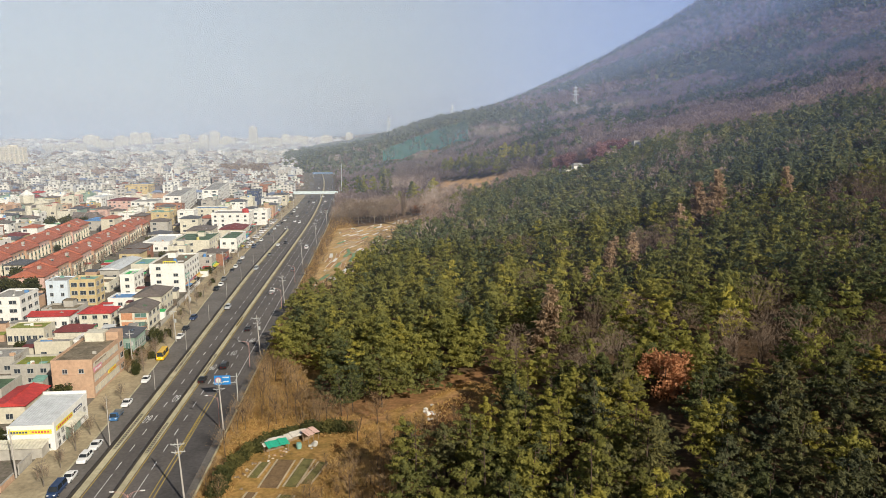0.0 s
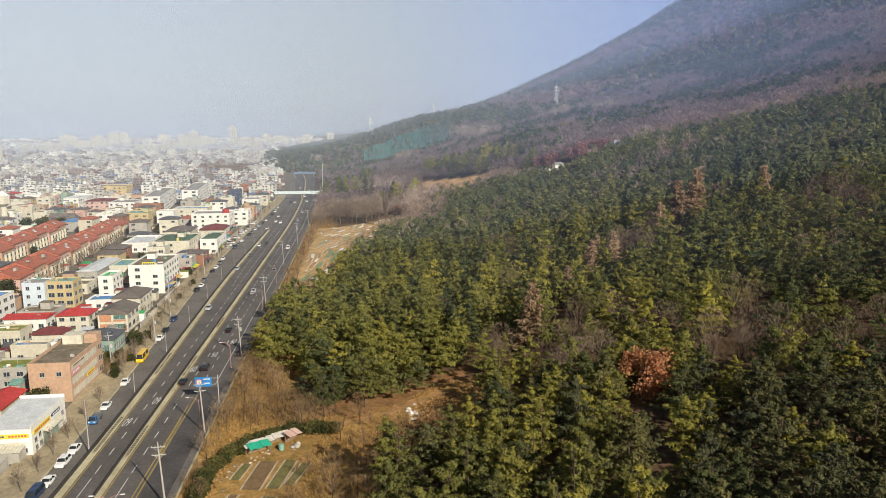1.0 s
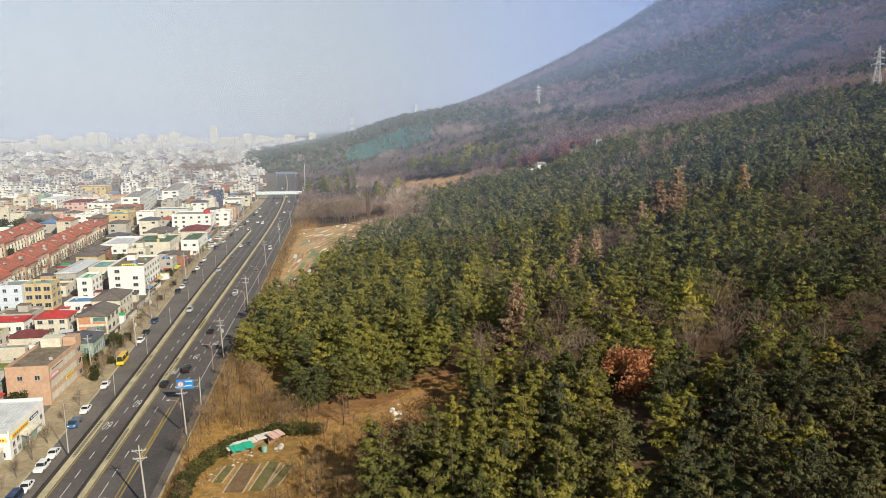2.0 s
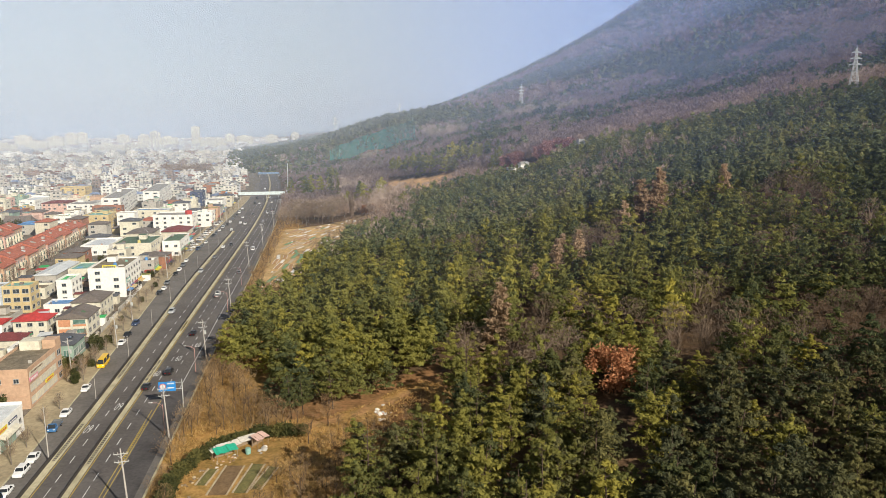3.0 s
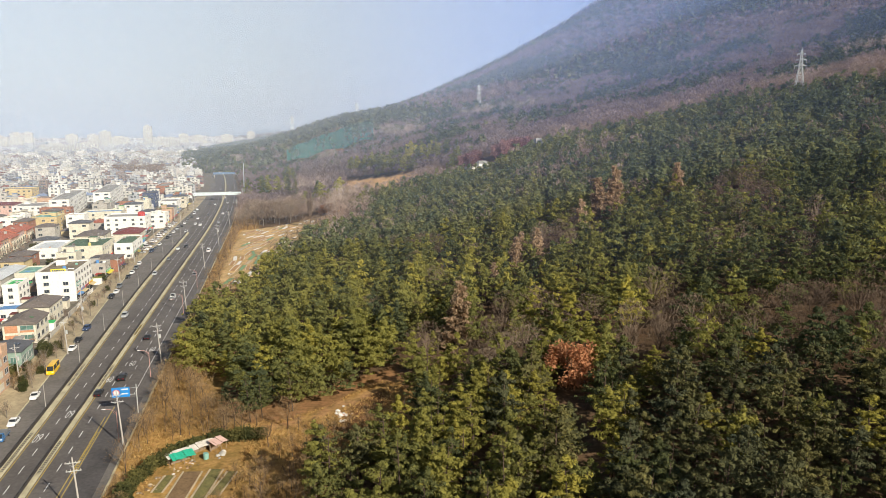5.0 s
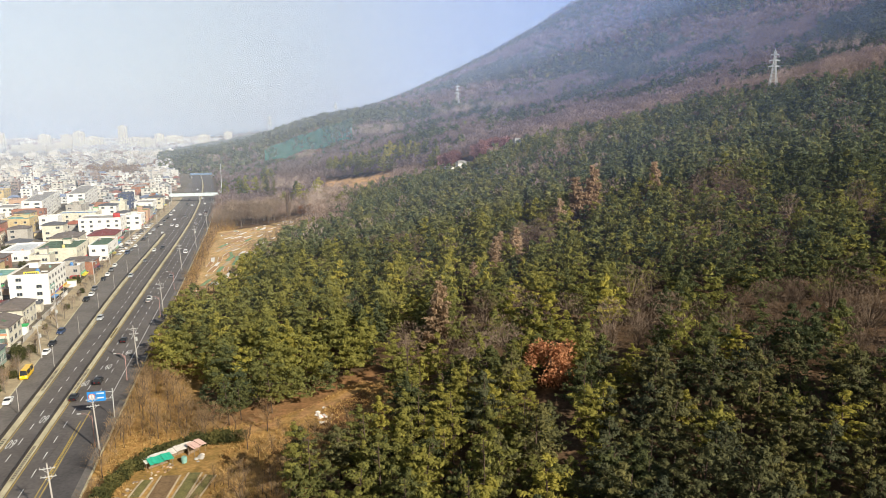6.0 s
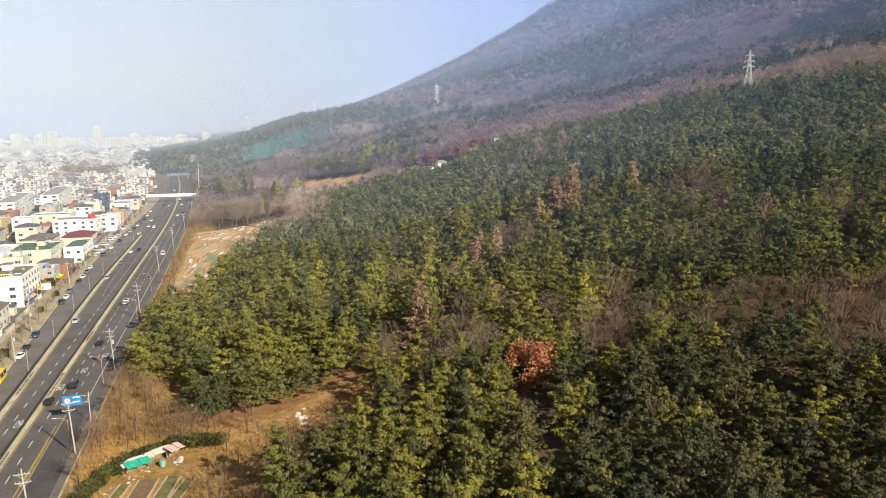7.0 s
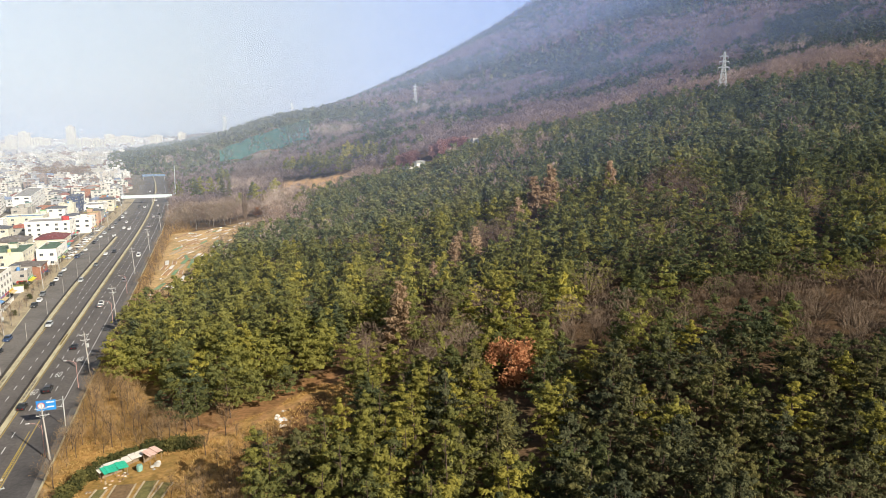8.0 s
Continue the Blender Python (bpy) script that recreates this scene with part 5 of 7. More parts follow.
def vehicle(kind, paint, u, v, north, label, turn=0.0, name="car", group="vehicles on the road"):
    """North: whether it heads away along the road."""
    head = SLANT - (2 * 8.5e-5 * max(0, v - 430)) * -1 + (math.pi if north else 0) + turn
    key = (kind, paint)
    if key in ready:
        return tagged(copy_thing(ready[key], Matrix.Translation(at_road(u, v, 0.03)) @ Matrix.Rotation(head, 4, "Z")), label)
    t = thing(name, label, name, group, at_road(u, v, 0.03), head)
    ln, wd = SHAPES[kind][:2]
    ms = vehicle_meshes(kind)
    part("body", ms["body"], PAINT[paint], t)
    part("windows", ms["windows"], M_CARGLASS, t)
    part("roof", ms["roof"], PAINT[paint], t)
    for y in (-ln * 0.31, ln * 0.3):
        for x in (-wd / 2 + 0.1, wd / 2 - 0.1):
            w = part("tyre", wheel_mesh, None, t, "", (x, y, 0.33))
            part("rim", rim_mesh, None, w)
    sec = SHAPES[kind][2]
    for x in (-1, 1):
        for y, z, m, nm in ((-ln / 2 - 0.015, sec[0][3] - 0.2, M_HEAD, "headlight"), (ln / 2 + 0.015, sec[-1][3] - 0.22, M_TAIL, "tail_light")):
            b = Build()
            w = wd * 0.5 * sec[0][1]
            b.box(min(x * w * 0.5, x * w * 0.95), y - 0.05, z, max(x * w * 0.5, x * w * 0.95), y + 0.05, z + 0.16)
            part(nm, b, m, t)
    if kind == "truck":
        b = Build()
        b.box(-0.92, -0.4 * ln / 2 + 0.05, 0.81, 0.92, ln / 2, 0.9)
        for x0, y0, x1, y1 in ((-0.95, -0.4 * ln / 2, -0.9, ln / 2), (0.9, -0.4 * ln / 2, 0.95, ln / 2), (-0.9, ln / 2 - 0.05, 0.9, ln / 2)):
            b.box(x0, y0, 0.9, x1, y1, 1.3)
        part("cargo_bed", b, PAINT["grey"], t)
    ready[key] = t
    return t


car_rng = random.Random(4)
PARKED = ((-11.2, 122.0, "van", "navy"), (-11.0, 127, "sedan", "white"), (-11.3, 135, "suv", "white"), (-11.4, 141, "sedan", "white"), (-12.6, 156.5, "truck", "blue"), (-13.0, 164.5, "sedan", "white"), (-13.6, 181, "sedan", "white"),
          (-15.4, 221, "sedan", "white"), (-16.0, 230, "sedan", "black"), (-16.8, 243.5, "suv", "navy"), (-19.0, 289.5, "suv", "black"), (-19.0, 298.5, "sedan", "white"), (-20.0, 309, "suv", "grey"), (-20.4, 329, "sedan", "black"),
          (-20.6, 339, "sedan", "white"), (-20.9, 350, "suv", "grey"), (-21.6, 362, "sedan", "white"), (-21.8, 398, "van", "navy"), (-21.3, 408, "sedan", "grey"), (-21.2, 421, "sedan", "white"), (-20.5, 446, "suv", "black"), (-20.4, 457, "sedan", "grey"),
          (-20.2, 471, "sedan", "white"), (-19.8, 486, "suv", "silver"), (-18.6, 500, "sedan", "black"), (-18.2, 515, "sedan", "white"), (-17.8, 530, "suv", "grey"), (-17.2, 552, "sedan", "black"), (-17, 572, "van", "white"), (-17, 600, "sedan", "white"))
WORD = {"sedan": "saloon car", "suv": "family car", "van": "van", "truck": "small lorry", "bus": "minibus"}
for u, v, kind, paint in PARKED:
    vehicle(kind, paint, u, v, False, "%s %s parked along the side road" % (paint, WORD[kind]), car_rng.gauss(0, 0.03))
vehicle("bus", "yellow", -15.0, 200.8, False, "bright yellow minibus parked beside the kerb", 0.05, "minibus", "")
MOVING = ((-7.6, 259, "suv", "silver", 0), (-9.6, 334, "suv", "silver", 0), (1.9, 181, "sedan", "black", 1), (5.5, 192, "suv", "black", 1), (5.4, 230, "sedan", "black", 1), (5.5, 284, "truck", "white", 1), (-8.6, 404, "sedan", "white", 0),
          (-5.0, 411, "suv", "black", 0), (-8.8, 372, "sedan", "grey", 0), (-12.5, 473, "sedan", "white", 0), (-10.3, 509, "sedan", "white", 0), (-6.4, 503, "suv", "white", 0), (-11.6, 541, "sedan", "white", 0), (-5.4, 561, "sedan", "grey", 0),
          (5.6, 513, "sedan", "silver", 1), (5.4, 568, "sedan", "white", 1), (9.0, 584, "suv", "black", 1), (2.2, 700, "sedan", "white", 1), (-9.4, 646, "suv", "black", 0), (-5.0, 641, "sedan", "white", 0), (-9.8, 690, "sedan", "grey", 0), (-6, 735, "sedan", "white", 0), (5.6, 650, "sedan", "white", 1),
          (-4.9, 800, "sedan", "white", 0), (5.5, 770, "sedan", "silver", 1), (9, 330, "sedan", "grey", 1), (9.1, 395, "van", "white", 1))
for u, v, kind, paint, n in MOVING:
    vehicle(kind, paint, u, v, bool(n), "%s %s on the main road" % (paint, WORD[kind]))
# parked in front of the shops
for i in range(14):
    v = 395 + i * 9.5
    vehicle(car_rng.choice(("sedan", "suv")), car_rng.choice(("white", "black", "silver", "grey", "white")), kerb_u(v) - 3.2, v, False, "car parked nose-in before the shops", 1.2 + car_rng.gauss(0, 0.1))


# ---- pylons, net and hilltop house ----
M_PYLON = mat_surface("pylon_steel", (0.62, 0.64, 0.62), 0.55, 0.1, 3, 0.5, metal=0.2, relief=0)


def pylon(az, dist, h, thick=1.0):
    x, y = dist * math.sin(radians(az)), dist * math.cos(radians(az))
    t = thing("pylon", "pale steel lattice power pylon above the woods", "pylon", "pylons on the hillside", (x, y, float(land(x, y)) - 0.5), -radians(az) * 0.6)
    k = 0.17 * thick
    half = lambda z: h * (0.098 * (1 - z / h) ** 1.7 + 0.014)
    lv = [0, 0.16, 0.3, 0.42, 0.53, 0.62, 0.7, 0.78, 0.86, 0.94]
    for sx, sy in ((-1, -1), (1, -1), (1, 1), (-1, 1)):
        b = Build()
        for f, g in zip(lv, lv[1:]):
            b.bar((sx * half(f * h), sy * half(f * h), f * h), (sx * half(g * h), sy * half(g * h), g * h), k, k, 4)
        part("leg", b, M_PYLON, t)
    b = Build()
    for f, g in zip(lv, lv[1:]):
        a, c = half(f * h), half(g * h)
        for (x0, y0), (x1, y1) in (((-1, -1), (1, -1)), ((1, -1), (1, 1)), ((1, 1), (-1, 1)), ((-1, 1), (-1, -1))):
            b.bar((x0 * a, y0 * a, f * h), (x1 * c, y1 * c, g * h), k * 0.6, k * 0.6, 3)
            b.bar((x1 * a, y1 * a, f * h), (x0 * c, y0 * c, g * h), k * 0.6, k * 0.6, 3)
            b.bar((x0 * c, y0 * c, g * h), (x1 * c, y1 * c, g * h), k * 0.6, k * 0.6, 3)
    part("bracing", b, M_PYLON, t)
    b = Build()
    b.bar((0, 0, h * 0.94), (0, 0, h), k * 1.6, k * 0.5, 4)
    part("peak", b, M_PYLON, t)
    for f, w in ((0.62, 0.125), (0.74, 0.11), (0.86, 0.09)):
        for s in (-1, 1):
            b = Build()
            for dz in (0, 0.035):
                b.bar((0, 0, (f + dz) * h), (s * w * h, 0, f * h), k * 1.7, k * 1.0, 4)
            arm = part("crossarm", b, M_PYLON, t)
            b = Build()
            b.bar((s * w * h * 0.96, 0, f * h), (s * w * h * 0.96, 0, f * h - 1.8), 0.14 * thick, 0.1 * thick, 5)
            part("insulator", b, M_PORCELAIN, arm)


pylon(10.55, 1070, 39, 1.6)
pylon(34.2, 528, 31)
pylon(-4.4, 1500, 46, 1.8)
pylon(0.75, 1350, 32, 1.6)


def mat_net():
    m, nt, b = tree_of("green_netting")
    b.inputs["Base Color"].default_value = (0.10, 0.46, 0.40, 1)
    b.inputs["Roughness"].default_value = 0.8
    t = nt.nodes.new("ShaderNodeBsdfTransparent")
    s = nt.nodes.new("ShaderNodeMixShader")
    lay = ramp(nt, noise_at(nt, 0.05, 3), [(0.3, (0.28, 0.28, 0.28)), (0.7, (0.72, 0.72, 0.72))])
    link(nt, lay, s.inputs[0])
    link(nt, t.outputs[0], s.inputs[1])
    link(nt, b.outputs[0], s.inputs[2])
    link(nt, s.outputs[0], nt.nodes["Material Output"].inputs[0])
    return m


M_NET = mat_net()
net = thing("golf_net", "tall green driving-range net hung between steel posts", "net", "", (0, 0, 0))
n = 9
prev = None
for i in range(n + 1):
    f = i / n
    az, dist = radians(-4.9 + 6.9 * f), 980 - 120 * f
    x, y = dist * math.sin(az), dist * math.cos(az)
    top = H + dist * math.tan(radians(-1.75 + 2.45 * f ** 0.85)) + 1.2 * math.sin(i * 2.3)
    low = H + dist * math.tan(radians(-2.7 + 1.8 * f)) + 2.2 * math.sin(i * 1.7 + 1)
    g = float(land(x, y))
    b = Build()
    b.bar((x, y, g - 0.5), (x, y, top), 0.09, 0.07, 5)
    part("post", b, ROOFS["teal"], net)
    if prev:
        b = Build()
        px, py, pt, pl = prev
        b.add([(px, py, pl), (x, y, low), (x, y, top - 0.3), (px, py, pt - 0.3)], [(0, 1, 2, 3)])
        part("net_panel", b, M_NET, net)
    prev = (x, y, top, low)

t = thing("hillside_house", "small pale house with a grey roof on a walled terrace", "house", "", (103, 545, float(land(103, 545))), 0.3)
b = Build()
b.box(-11, -7, -2.5, 11, 6, 0.3)
part("terrace_wall", b, WALLS["cream"], t)
b = Build()
b.box(-2, -2, 0.303, 6, 3, 3.2)
part("wall", b, WALLS["white"], t)
b = Build()
b.loft([[(-2.8, -2.8, 3.203), (6.8, -2.8, 3.203), (6.8, 3.8, 3.203), (-2.8, 3.8, 3.203)], [(-1, 0.3, 5.0), (5, 0.3, 5.0), (5, 0.7, 5.0), (-1, 0.7, 5.0)]])
part("roof", b, ROOFS["grey"], t)
t = thing("hillside_hall", "grey tiled roof of a hall among the pines", "hall", "", (152, 540, float(land(152, 540)) - 0.5), 0.2)
b = Build()
b.box(-7, -4, -5, 7, 4, 4.5)
part("wall", b, WALLS["grey"], t)
b = Build()
b.loft([[(-9, -6, 4.503), (9, -6, 4.503), (9, 6, 4.503), (-9, 6, 4.503)], [(-6, -0.4, 8.5), (6, -0.4, 8.5), (6, 0.4, 8.5), (-6, 0.4, 8.5)]])
part("roof", b, ROOFS["grey"], t)


# ---- woods ----
def blade_fan(rng, p, d, size, n, width):
    """n needles or twigs, as slim triangles, that spread from p about the way d."""
    dirs = d[:, None, :] + rng.normal(0, 1, (len(p), n, 3)) * (0.62, 0.62, 0.4)
    dirs /= np.linalg.norm(dirs, axis=-1, keepdims=True)
    side = np.cross(dirs, rng.normal(0, 1, dirs.shape))
    side /= np.linalg.norm(side, axis=-1, keepdims=True) + 1e-9
    ln = (size[:, None] * rng.uniform(0.7, 1.2, (len(p), n)))[..., None]
    tip = p[:, None, :] + dirs * ln
    w = side * ln * width
    return np.stack([p[:, None, :] - dirs * ln * 0.15, tip + w, tip - w], 2).reshape(-1, 3)


def needle_puffs(rng, p, d, size, n, flat=0.62, loose=0.35):
    """Puffs of needles: n slim facets that lie on a flattened ball round each point, longer outwards, most on the side d."""
    m = len(p)
    v = rng.normal(0, 1, (m, n, 3)) + d[:, None, :] * 1.0
    v /= np.linalg.norm(v, axis=-1, keepdims=True)
    c = p[:, None, :] + v * size[:, None, None] * rng.uniform(0.45, 1.0, (m, n, 1)) * (1, 1, flat)
    up = v / np.array((1, 1, flat)) + rng.normal(0, loose, v.shape)
    e1 = d[:, None, :] * (1, 1, 0.2) + rng.normal(0, 0.5, v.shape)
    e1 -= up * (e1 * up).sum(-1, keepdims=True) / (up * up).sum(-1, keepdims=True)
    e1 /= np.linalg.norm(e1, axis=-1, keepdims=True) + 1e-9
    e2 = np.cross(up, e1)
    e2 /= np.linalg.norm(e2, axis=-1, keepdims=True) + 1e-9
    s = size[:, None] * 1.55 / math.sqrt(n + 1)
    tri = []
    for k in range(3):
        a, r = 2.094 * k + rng.normal(0, 0.2, (m, n)), s * rng.uniform(0.7, 1.2, (m, n))
        tri.append(c + e1 * (np.cos(a) * r * 1.75)[..., None] + e2 * (np.sin(a) * r * 0.75)[..., None])
    return np.stack(tri, 2).reshape(-1, 3)


def pine_crown(seed, height, radius, levels, arms, per_arm, facets, size, low=0.3, loose=0.35):
    """Puffs of needles on flat, upturned sprays that stand in whorls round a leaning stem, with gaps between them."""
    rng = np.random.default_rng(seed)
    P, D = [], []
    lean = rng.normal(0, 0.05, 2)
    bias, heavy = rng.uniform(0, 6.28), rng.uniform(0.0, 0.3)
    for k in range(levels):
        f = k / max(1, levels - 1)
        reach = radius * (1 - f) ** 0.58 * (0.8 if k == 0 else 1.0) + 0.3
        turn = rng.uniform(0, 6.28)
        n = max(3, round(arms * (1 - 0.45 * f)))
        for a in range(n):
            if rng.random() < 0.1 and levels > 4:
                continue
            ang = turn + 6.2832 * a / n + rng.normal(0, 0.2)
            r = reach * rng.uniform(0.65, 1.2) * (1 + heavy * math.cos(ang - bias))
            z = height * (low + (0.94 - low) * f) + rng.normal(0, 0.045) * height
            way = np.array([math.cos(ang), math.sin(ang), 0])
            across = np.array([-way[1], way[0], 0])
            for j in range(per_arm):
                s = 0.18 + 0.82 * (j + rng.uniform(0.2, 1)) / per_arm
                q = way * r * s + across * rng.normal(0, 0.13) * r * (0.4 + s) + np.array([lean[0] * z, lean[1] * z, z + r * (0.3 * s * s - 0.18 * s) + rng.normal(0, 0.07)])
                P.append(q)
                D.append(way * 0.55 * s + np.array([0, 0, 0.75]))
    P.append(np.array([lean[0] * height, lean[1] * height, height * 0.985]))
    D.append(np.array([0, 0, 1.0]))
    P, D = np.array(P), np.array(D)
    return needle_puffs(rng, P, D, size * rng.uniform(0.7, 1.25, len(P)), facets, loose=loose)


def bare_crown(seed, height, radius, n, thick, spread=0.5):
    """Upswept slim twigs on limbs: the haze of a leafless crown."""
    rng = np.random.default_rng(seed)
    ang, rr = rng.uniform(0, 6.28, n), np.sqrt(rng.uniform(0, 1, n))
    base = height * (0.25 + 0.3 * rng.uniform(0, 1, n))
    dome = np.sqrt(np.maximum(0.02, 1 - rr ** 2 * 0.9))
    z1 = height * (0.42 + 0.56 * dome * rng.uniform(0.6, 1.0, n))
    a = np.stack([np.cos(ang) * rr * radius * spread, np.sin(ang) * rr * radius * spread, np.minimum(base, z1 - 0.6)], 1)
    b = np.stack([np.cos(ang) * rr * radius, np.sin(ang) * rr * radius, z1], 1) + rng.normal(0, 0.12 * radius, (n, 3))
    side = np.cross(b - a, rng.normal(0, 1, (n, 3)))
    side /= np.linalg.norm(side, axis=1, keepdims=True) + 1e-9
    w = side * thick * rng.uniform(0.6, 1.4, n)[:, None]
    return np.stack([a - w, a + w, b], 1).reshape(-1, 3)


def soup(name, tri, mat, tone=None):
    """A mesh from a soup of triangles."""
    n = len(tri)
    me = bpy.data.meshes.new(name)
    me.vertices.add(n)
    me.vertices.foreach_set("co", np.ascontiguousarray(tri, np.float32).ravel())
    me.loops.add(n)
    me.loops.foreach_set("vertex_index", np.arange(n, dtype=np.int32))
    me.polygons.add(n // 3)
    me.polygons.foreach_set("loop_start", np.arange(0, n, 3, dtype=np.int32))
    me.update(calc_edges=True)
    if tone is not None:
        at = me.attributes.new("tone", "FLOAT", "POINT")
        at.data.foreach_set("value", np.ascontiguousarray(tone, np.float32))
    me.materials.append(mat)
    return me


def stand(name, kinds, xyz, rng, mat, label, category):
    """Many trees too many to count, joined into one mesh."""
    tri, tone = [], []
    pick = rng.integers(0, len(kinds), len(xyz))
    for k, t in enumerate(kinds):
        at = xyz[pick == k]
        if not len(at):
            continue
        a, s = rng.uniform(0, 6.28, len(at)), rng.uniform(0.68, 1.3, len(at))
        ca, sa = np.cos(a)[:, None], np.sin(a)[:, None]
        sx, sz = s[:, None], (s * rng.uniform(0.85, 1.15, len(at)))[:, None]
        v = np.stack([(t[None, :, 0] * ca - t[None, :, 1] * sa) * sx + at[:, :1], (t[None, :, 0] * sa + t[None, :, 1] * ca) * sx + at[:, 1:2], t[None, :, 2] * sz + at[:, 2:3]], -1)
        tri.append(v.reshape(-1, 3))
        # Tone drops with eastern bearing: vignette and shade painted into the stand's colour.
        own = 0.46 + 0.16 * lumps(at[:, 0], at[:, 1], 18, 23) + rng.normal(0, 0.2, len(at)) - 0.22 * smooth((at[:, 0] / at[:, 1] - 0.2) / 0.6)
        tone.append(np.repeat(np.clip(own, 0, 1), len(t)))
    ob = new(name, soup(name, np.concatenate(tri), mat, np.concatenate(tone)))
    return tagged(ob, label, category, kind="stuff")


def dome_crown(seed, height, radius, n, size, width):
    """A leafless crown seen from afar: fine twigs bristling from a rounded, lumpy dome."""
    r = np.random.default_rng(seed)
    a, f = r.uniform(0, 6.28, n), r.uniform(-0.35, 1, n)
    rr = radius * np.sqrt(np.maximum(0.02, 1 - f ** 2)) * r.uniform(0.55, 1.0, n) * (1 + 0.22 * np.sin(3 * a + seed))
    p = np.stack([np.cos(a) * rr, np.sin(a) * rr, height * 0.5 + f * height * 0.42], 1)
    d = np.stack([np.cos(a) * rr / radius, np.sin(a) * rr / radius, 0.9 + np.maximum(f, 0)], 1)
    d /= np.linalg.norm(d, axis=1, keepdims=True)
    return blade_fan(r, p, d, size * r.uniform(0.7, 1.3, n), 1, width)


def trunk_mesh(name, height, r, seed, limbs, mat, spread):
    rng = random.Random(seed)
    b = Build()
    top = Vector((rng.gauss(0, 0.04) * height, rng.gauss(0, 0.04) * height, height))
    mid = top * 0.5 + Vector((rng.gauss(0, 0.15), rng.gauss(0, 0.15), 0))
    b.bar((0, 0, -0.3), mid, r, r * 0.7, 7)
    b.bar(mid, top, r * 0.7, r * 0.15, 6)
    for i in range(limbs):
        f = rng.uniform(0.35, 0.92)
        p = mid.lerp(top, (f - 0.5) * 2) if f > 0.5 else mid * (f * 2)
        a = rng.uniform(0, 6.28)
        ln = spread * (1.1 - f) * rng.uniform(0.8, 1.5)
        b.bar(p, p + Vector((math.cos(a) * ln, math.sin(a) * ln, ln * rng.uniform(0.2, 0.6))), r * 0.3, r * 0.06, 4)
    return b.mesh(name, mat)


def bare_limbs(name, height, r, seed, mat, spread, forks=4):
    """Trunk that forks again and again into upswept limbs."""
    rng = random.Random(seed)
    b = Build()

    def grow(p, d, ln, rad, depth):
        q = p + d * ln
        b.bar(p, q, rad, rad * 0.62, 6 if depth > 3 else 4 if depth > 2 else 3)
        if depth:
            for i in range(3 if depth > 1 else 4):
                e = (d + Vector((rng.gauss(0, spread), rng.gauss(0, spread), rng.gauss(0.15, 0.2)))).normalized()
                grow(p.lerp(q, rng.uniform(0.75, 1.0)), e, ln * rng.uniform(0.55, 0.8), rad * 0.55, depth - 1)
    grow(Vector((0, 0, -0.2)), Vector((0, 0, 1)), height * 0.36, r, forks)
    return b.mesh(name, mat)


def jitter(x0, x1, y0, y1, step, rng):
    gx, gy = np.meshgrid(np.arange(x0, x1, step), np.arange(y0, y1, step * 0.9))
    gx = gx + (np.arange(gx.shape[0]) % 2)[:, None] * step * 0.5
    p = np.stack([gx.ravel(), gy.ravel()], 1)
    return p + rng.uniform(-0.36, 0.36, p.shape) * step


def lumps(x, y, s, seed):
    """Smooth patches between -1 and 1 over the land."""
    r = np.random.default_rng(seed)
    out = 0
    for k in range(6):
        a, ph = r.uniform(0, 6.28), r.uniform(0, 6.28)
        out = out + np.sin((x * math.cos(a) + y * math.sin(a)) / s * r.uniform(0.6, 1.7) + ph)
    return out / 3.0


rng = np.random.default_rng(7)
near_dist = lambda p: np.hypot(p[:, 0], p[:, 1])


def wooded(p):
    """Where trees may stand: east of the road, off the clearings, within the valley's sight."""
    x, y = p[:, 0], p[:, 1]
    u = x - road_x(y)
    az = np.degrees(np.arctan2(x, y + 30))
    tip = ((y > 1075) & (x > -0.225 * y)) | ((y > 515) & (u > 18))
    ok = ((u > 33) | tip | ((u > 18.0) & (y > 186) & (y < 262))) & (az < 56) & ~inside(x, y, VERGE) & ~inside(x, y, CLAY) & ~inside(x, y, FIELD) & ~((u < 60) & (y > 485) & (y < 515) & (x < -25))
    return ok & ~((x > 78) & (x < 150) & (y > 528) & (y < 590)) & ~((x > 86) & (x < 118) & (y > 505) & (y < 530))


RIM_AZ, RIM_D = (-10, 5, 10, 14.4, 20.7, 32.5, 45, 56), (450, 500, 500, 540, 600, 505, 485, 480)


def pine_rim(p):
    """How far up the slope the pines reach before the leafless wood begins."""
    return np.interp(np.degrees(np.arctan2(p[:, 0], p[:, 1])), RIM_AZ, RIM_D)


def placed(p):
    return np.c_[p, land(p[:, 0], p[:, 1])]


# room kept free for single trees
SPECIAL = ((50.5, 150.3, 6), (54, 153, 4), (48.5, 144, 5), (46.5, 139, 4), (28.6, 190, 6), (112, 289, 7), (94.6, 280, 4.5), (71, 256, 4.5), (60, 249, 4.5), (48.7, 227, 4), (147, 297, 5))
# pines: the nearest are things of their own, the rest joined stands
near = jitter(-64, 330, 78, 340, 6.3, rng)
near = near[wooded(near) & (near_dist(near) < 330)]
bare_here = (lumps(near[:, 0], near[:, 1], 16, 3) > 0.72) & (near_dist(near) > 175)
for bx, by, br in ((17, 184, 6), (25, 178, 9), (35, 173, 10), (44, 170, 8), (72, 162, 8), (83, 159, 9), (62, 186, 8), (88, 182, 7), (56, 196, 6),
                   (106, 160, 9), (114, 152, 12), (124, 144, 13), (130, 130, 14), (142, 136, 13), (118, 124, 8)):
    bare_here |= np.hypot(near[:, 0] - bx, near[:, 1] - by) < br
bare_here |= (rng.random(len(near)) < 0.085) & (near_dist(near) > 150)
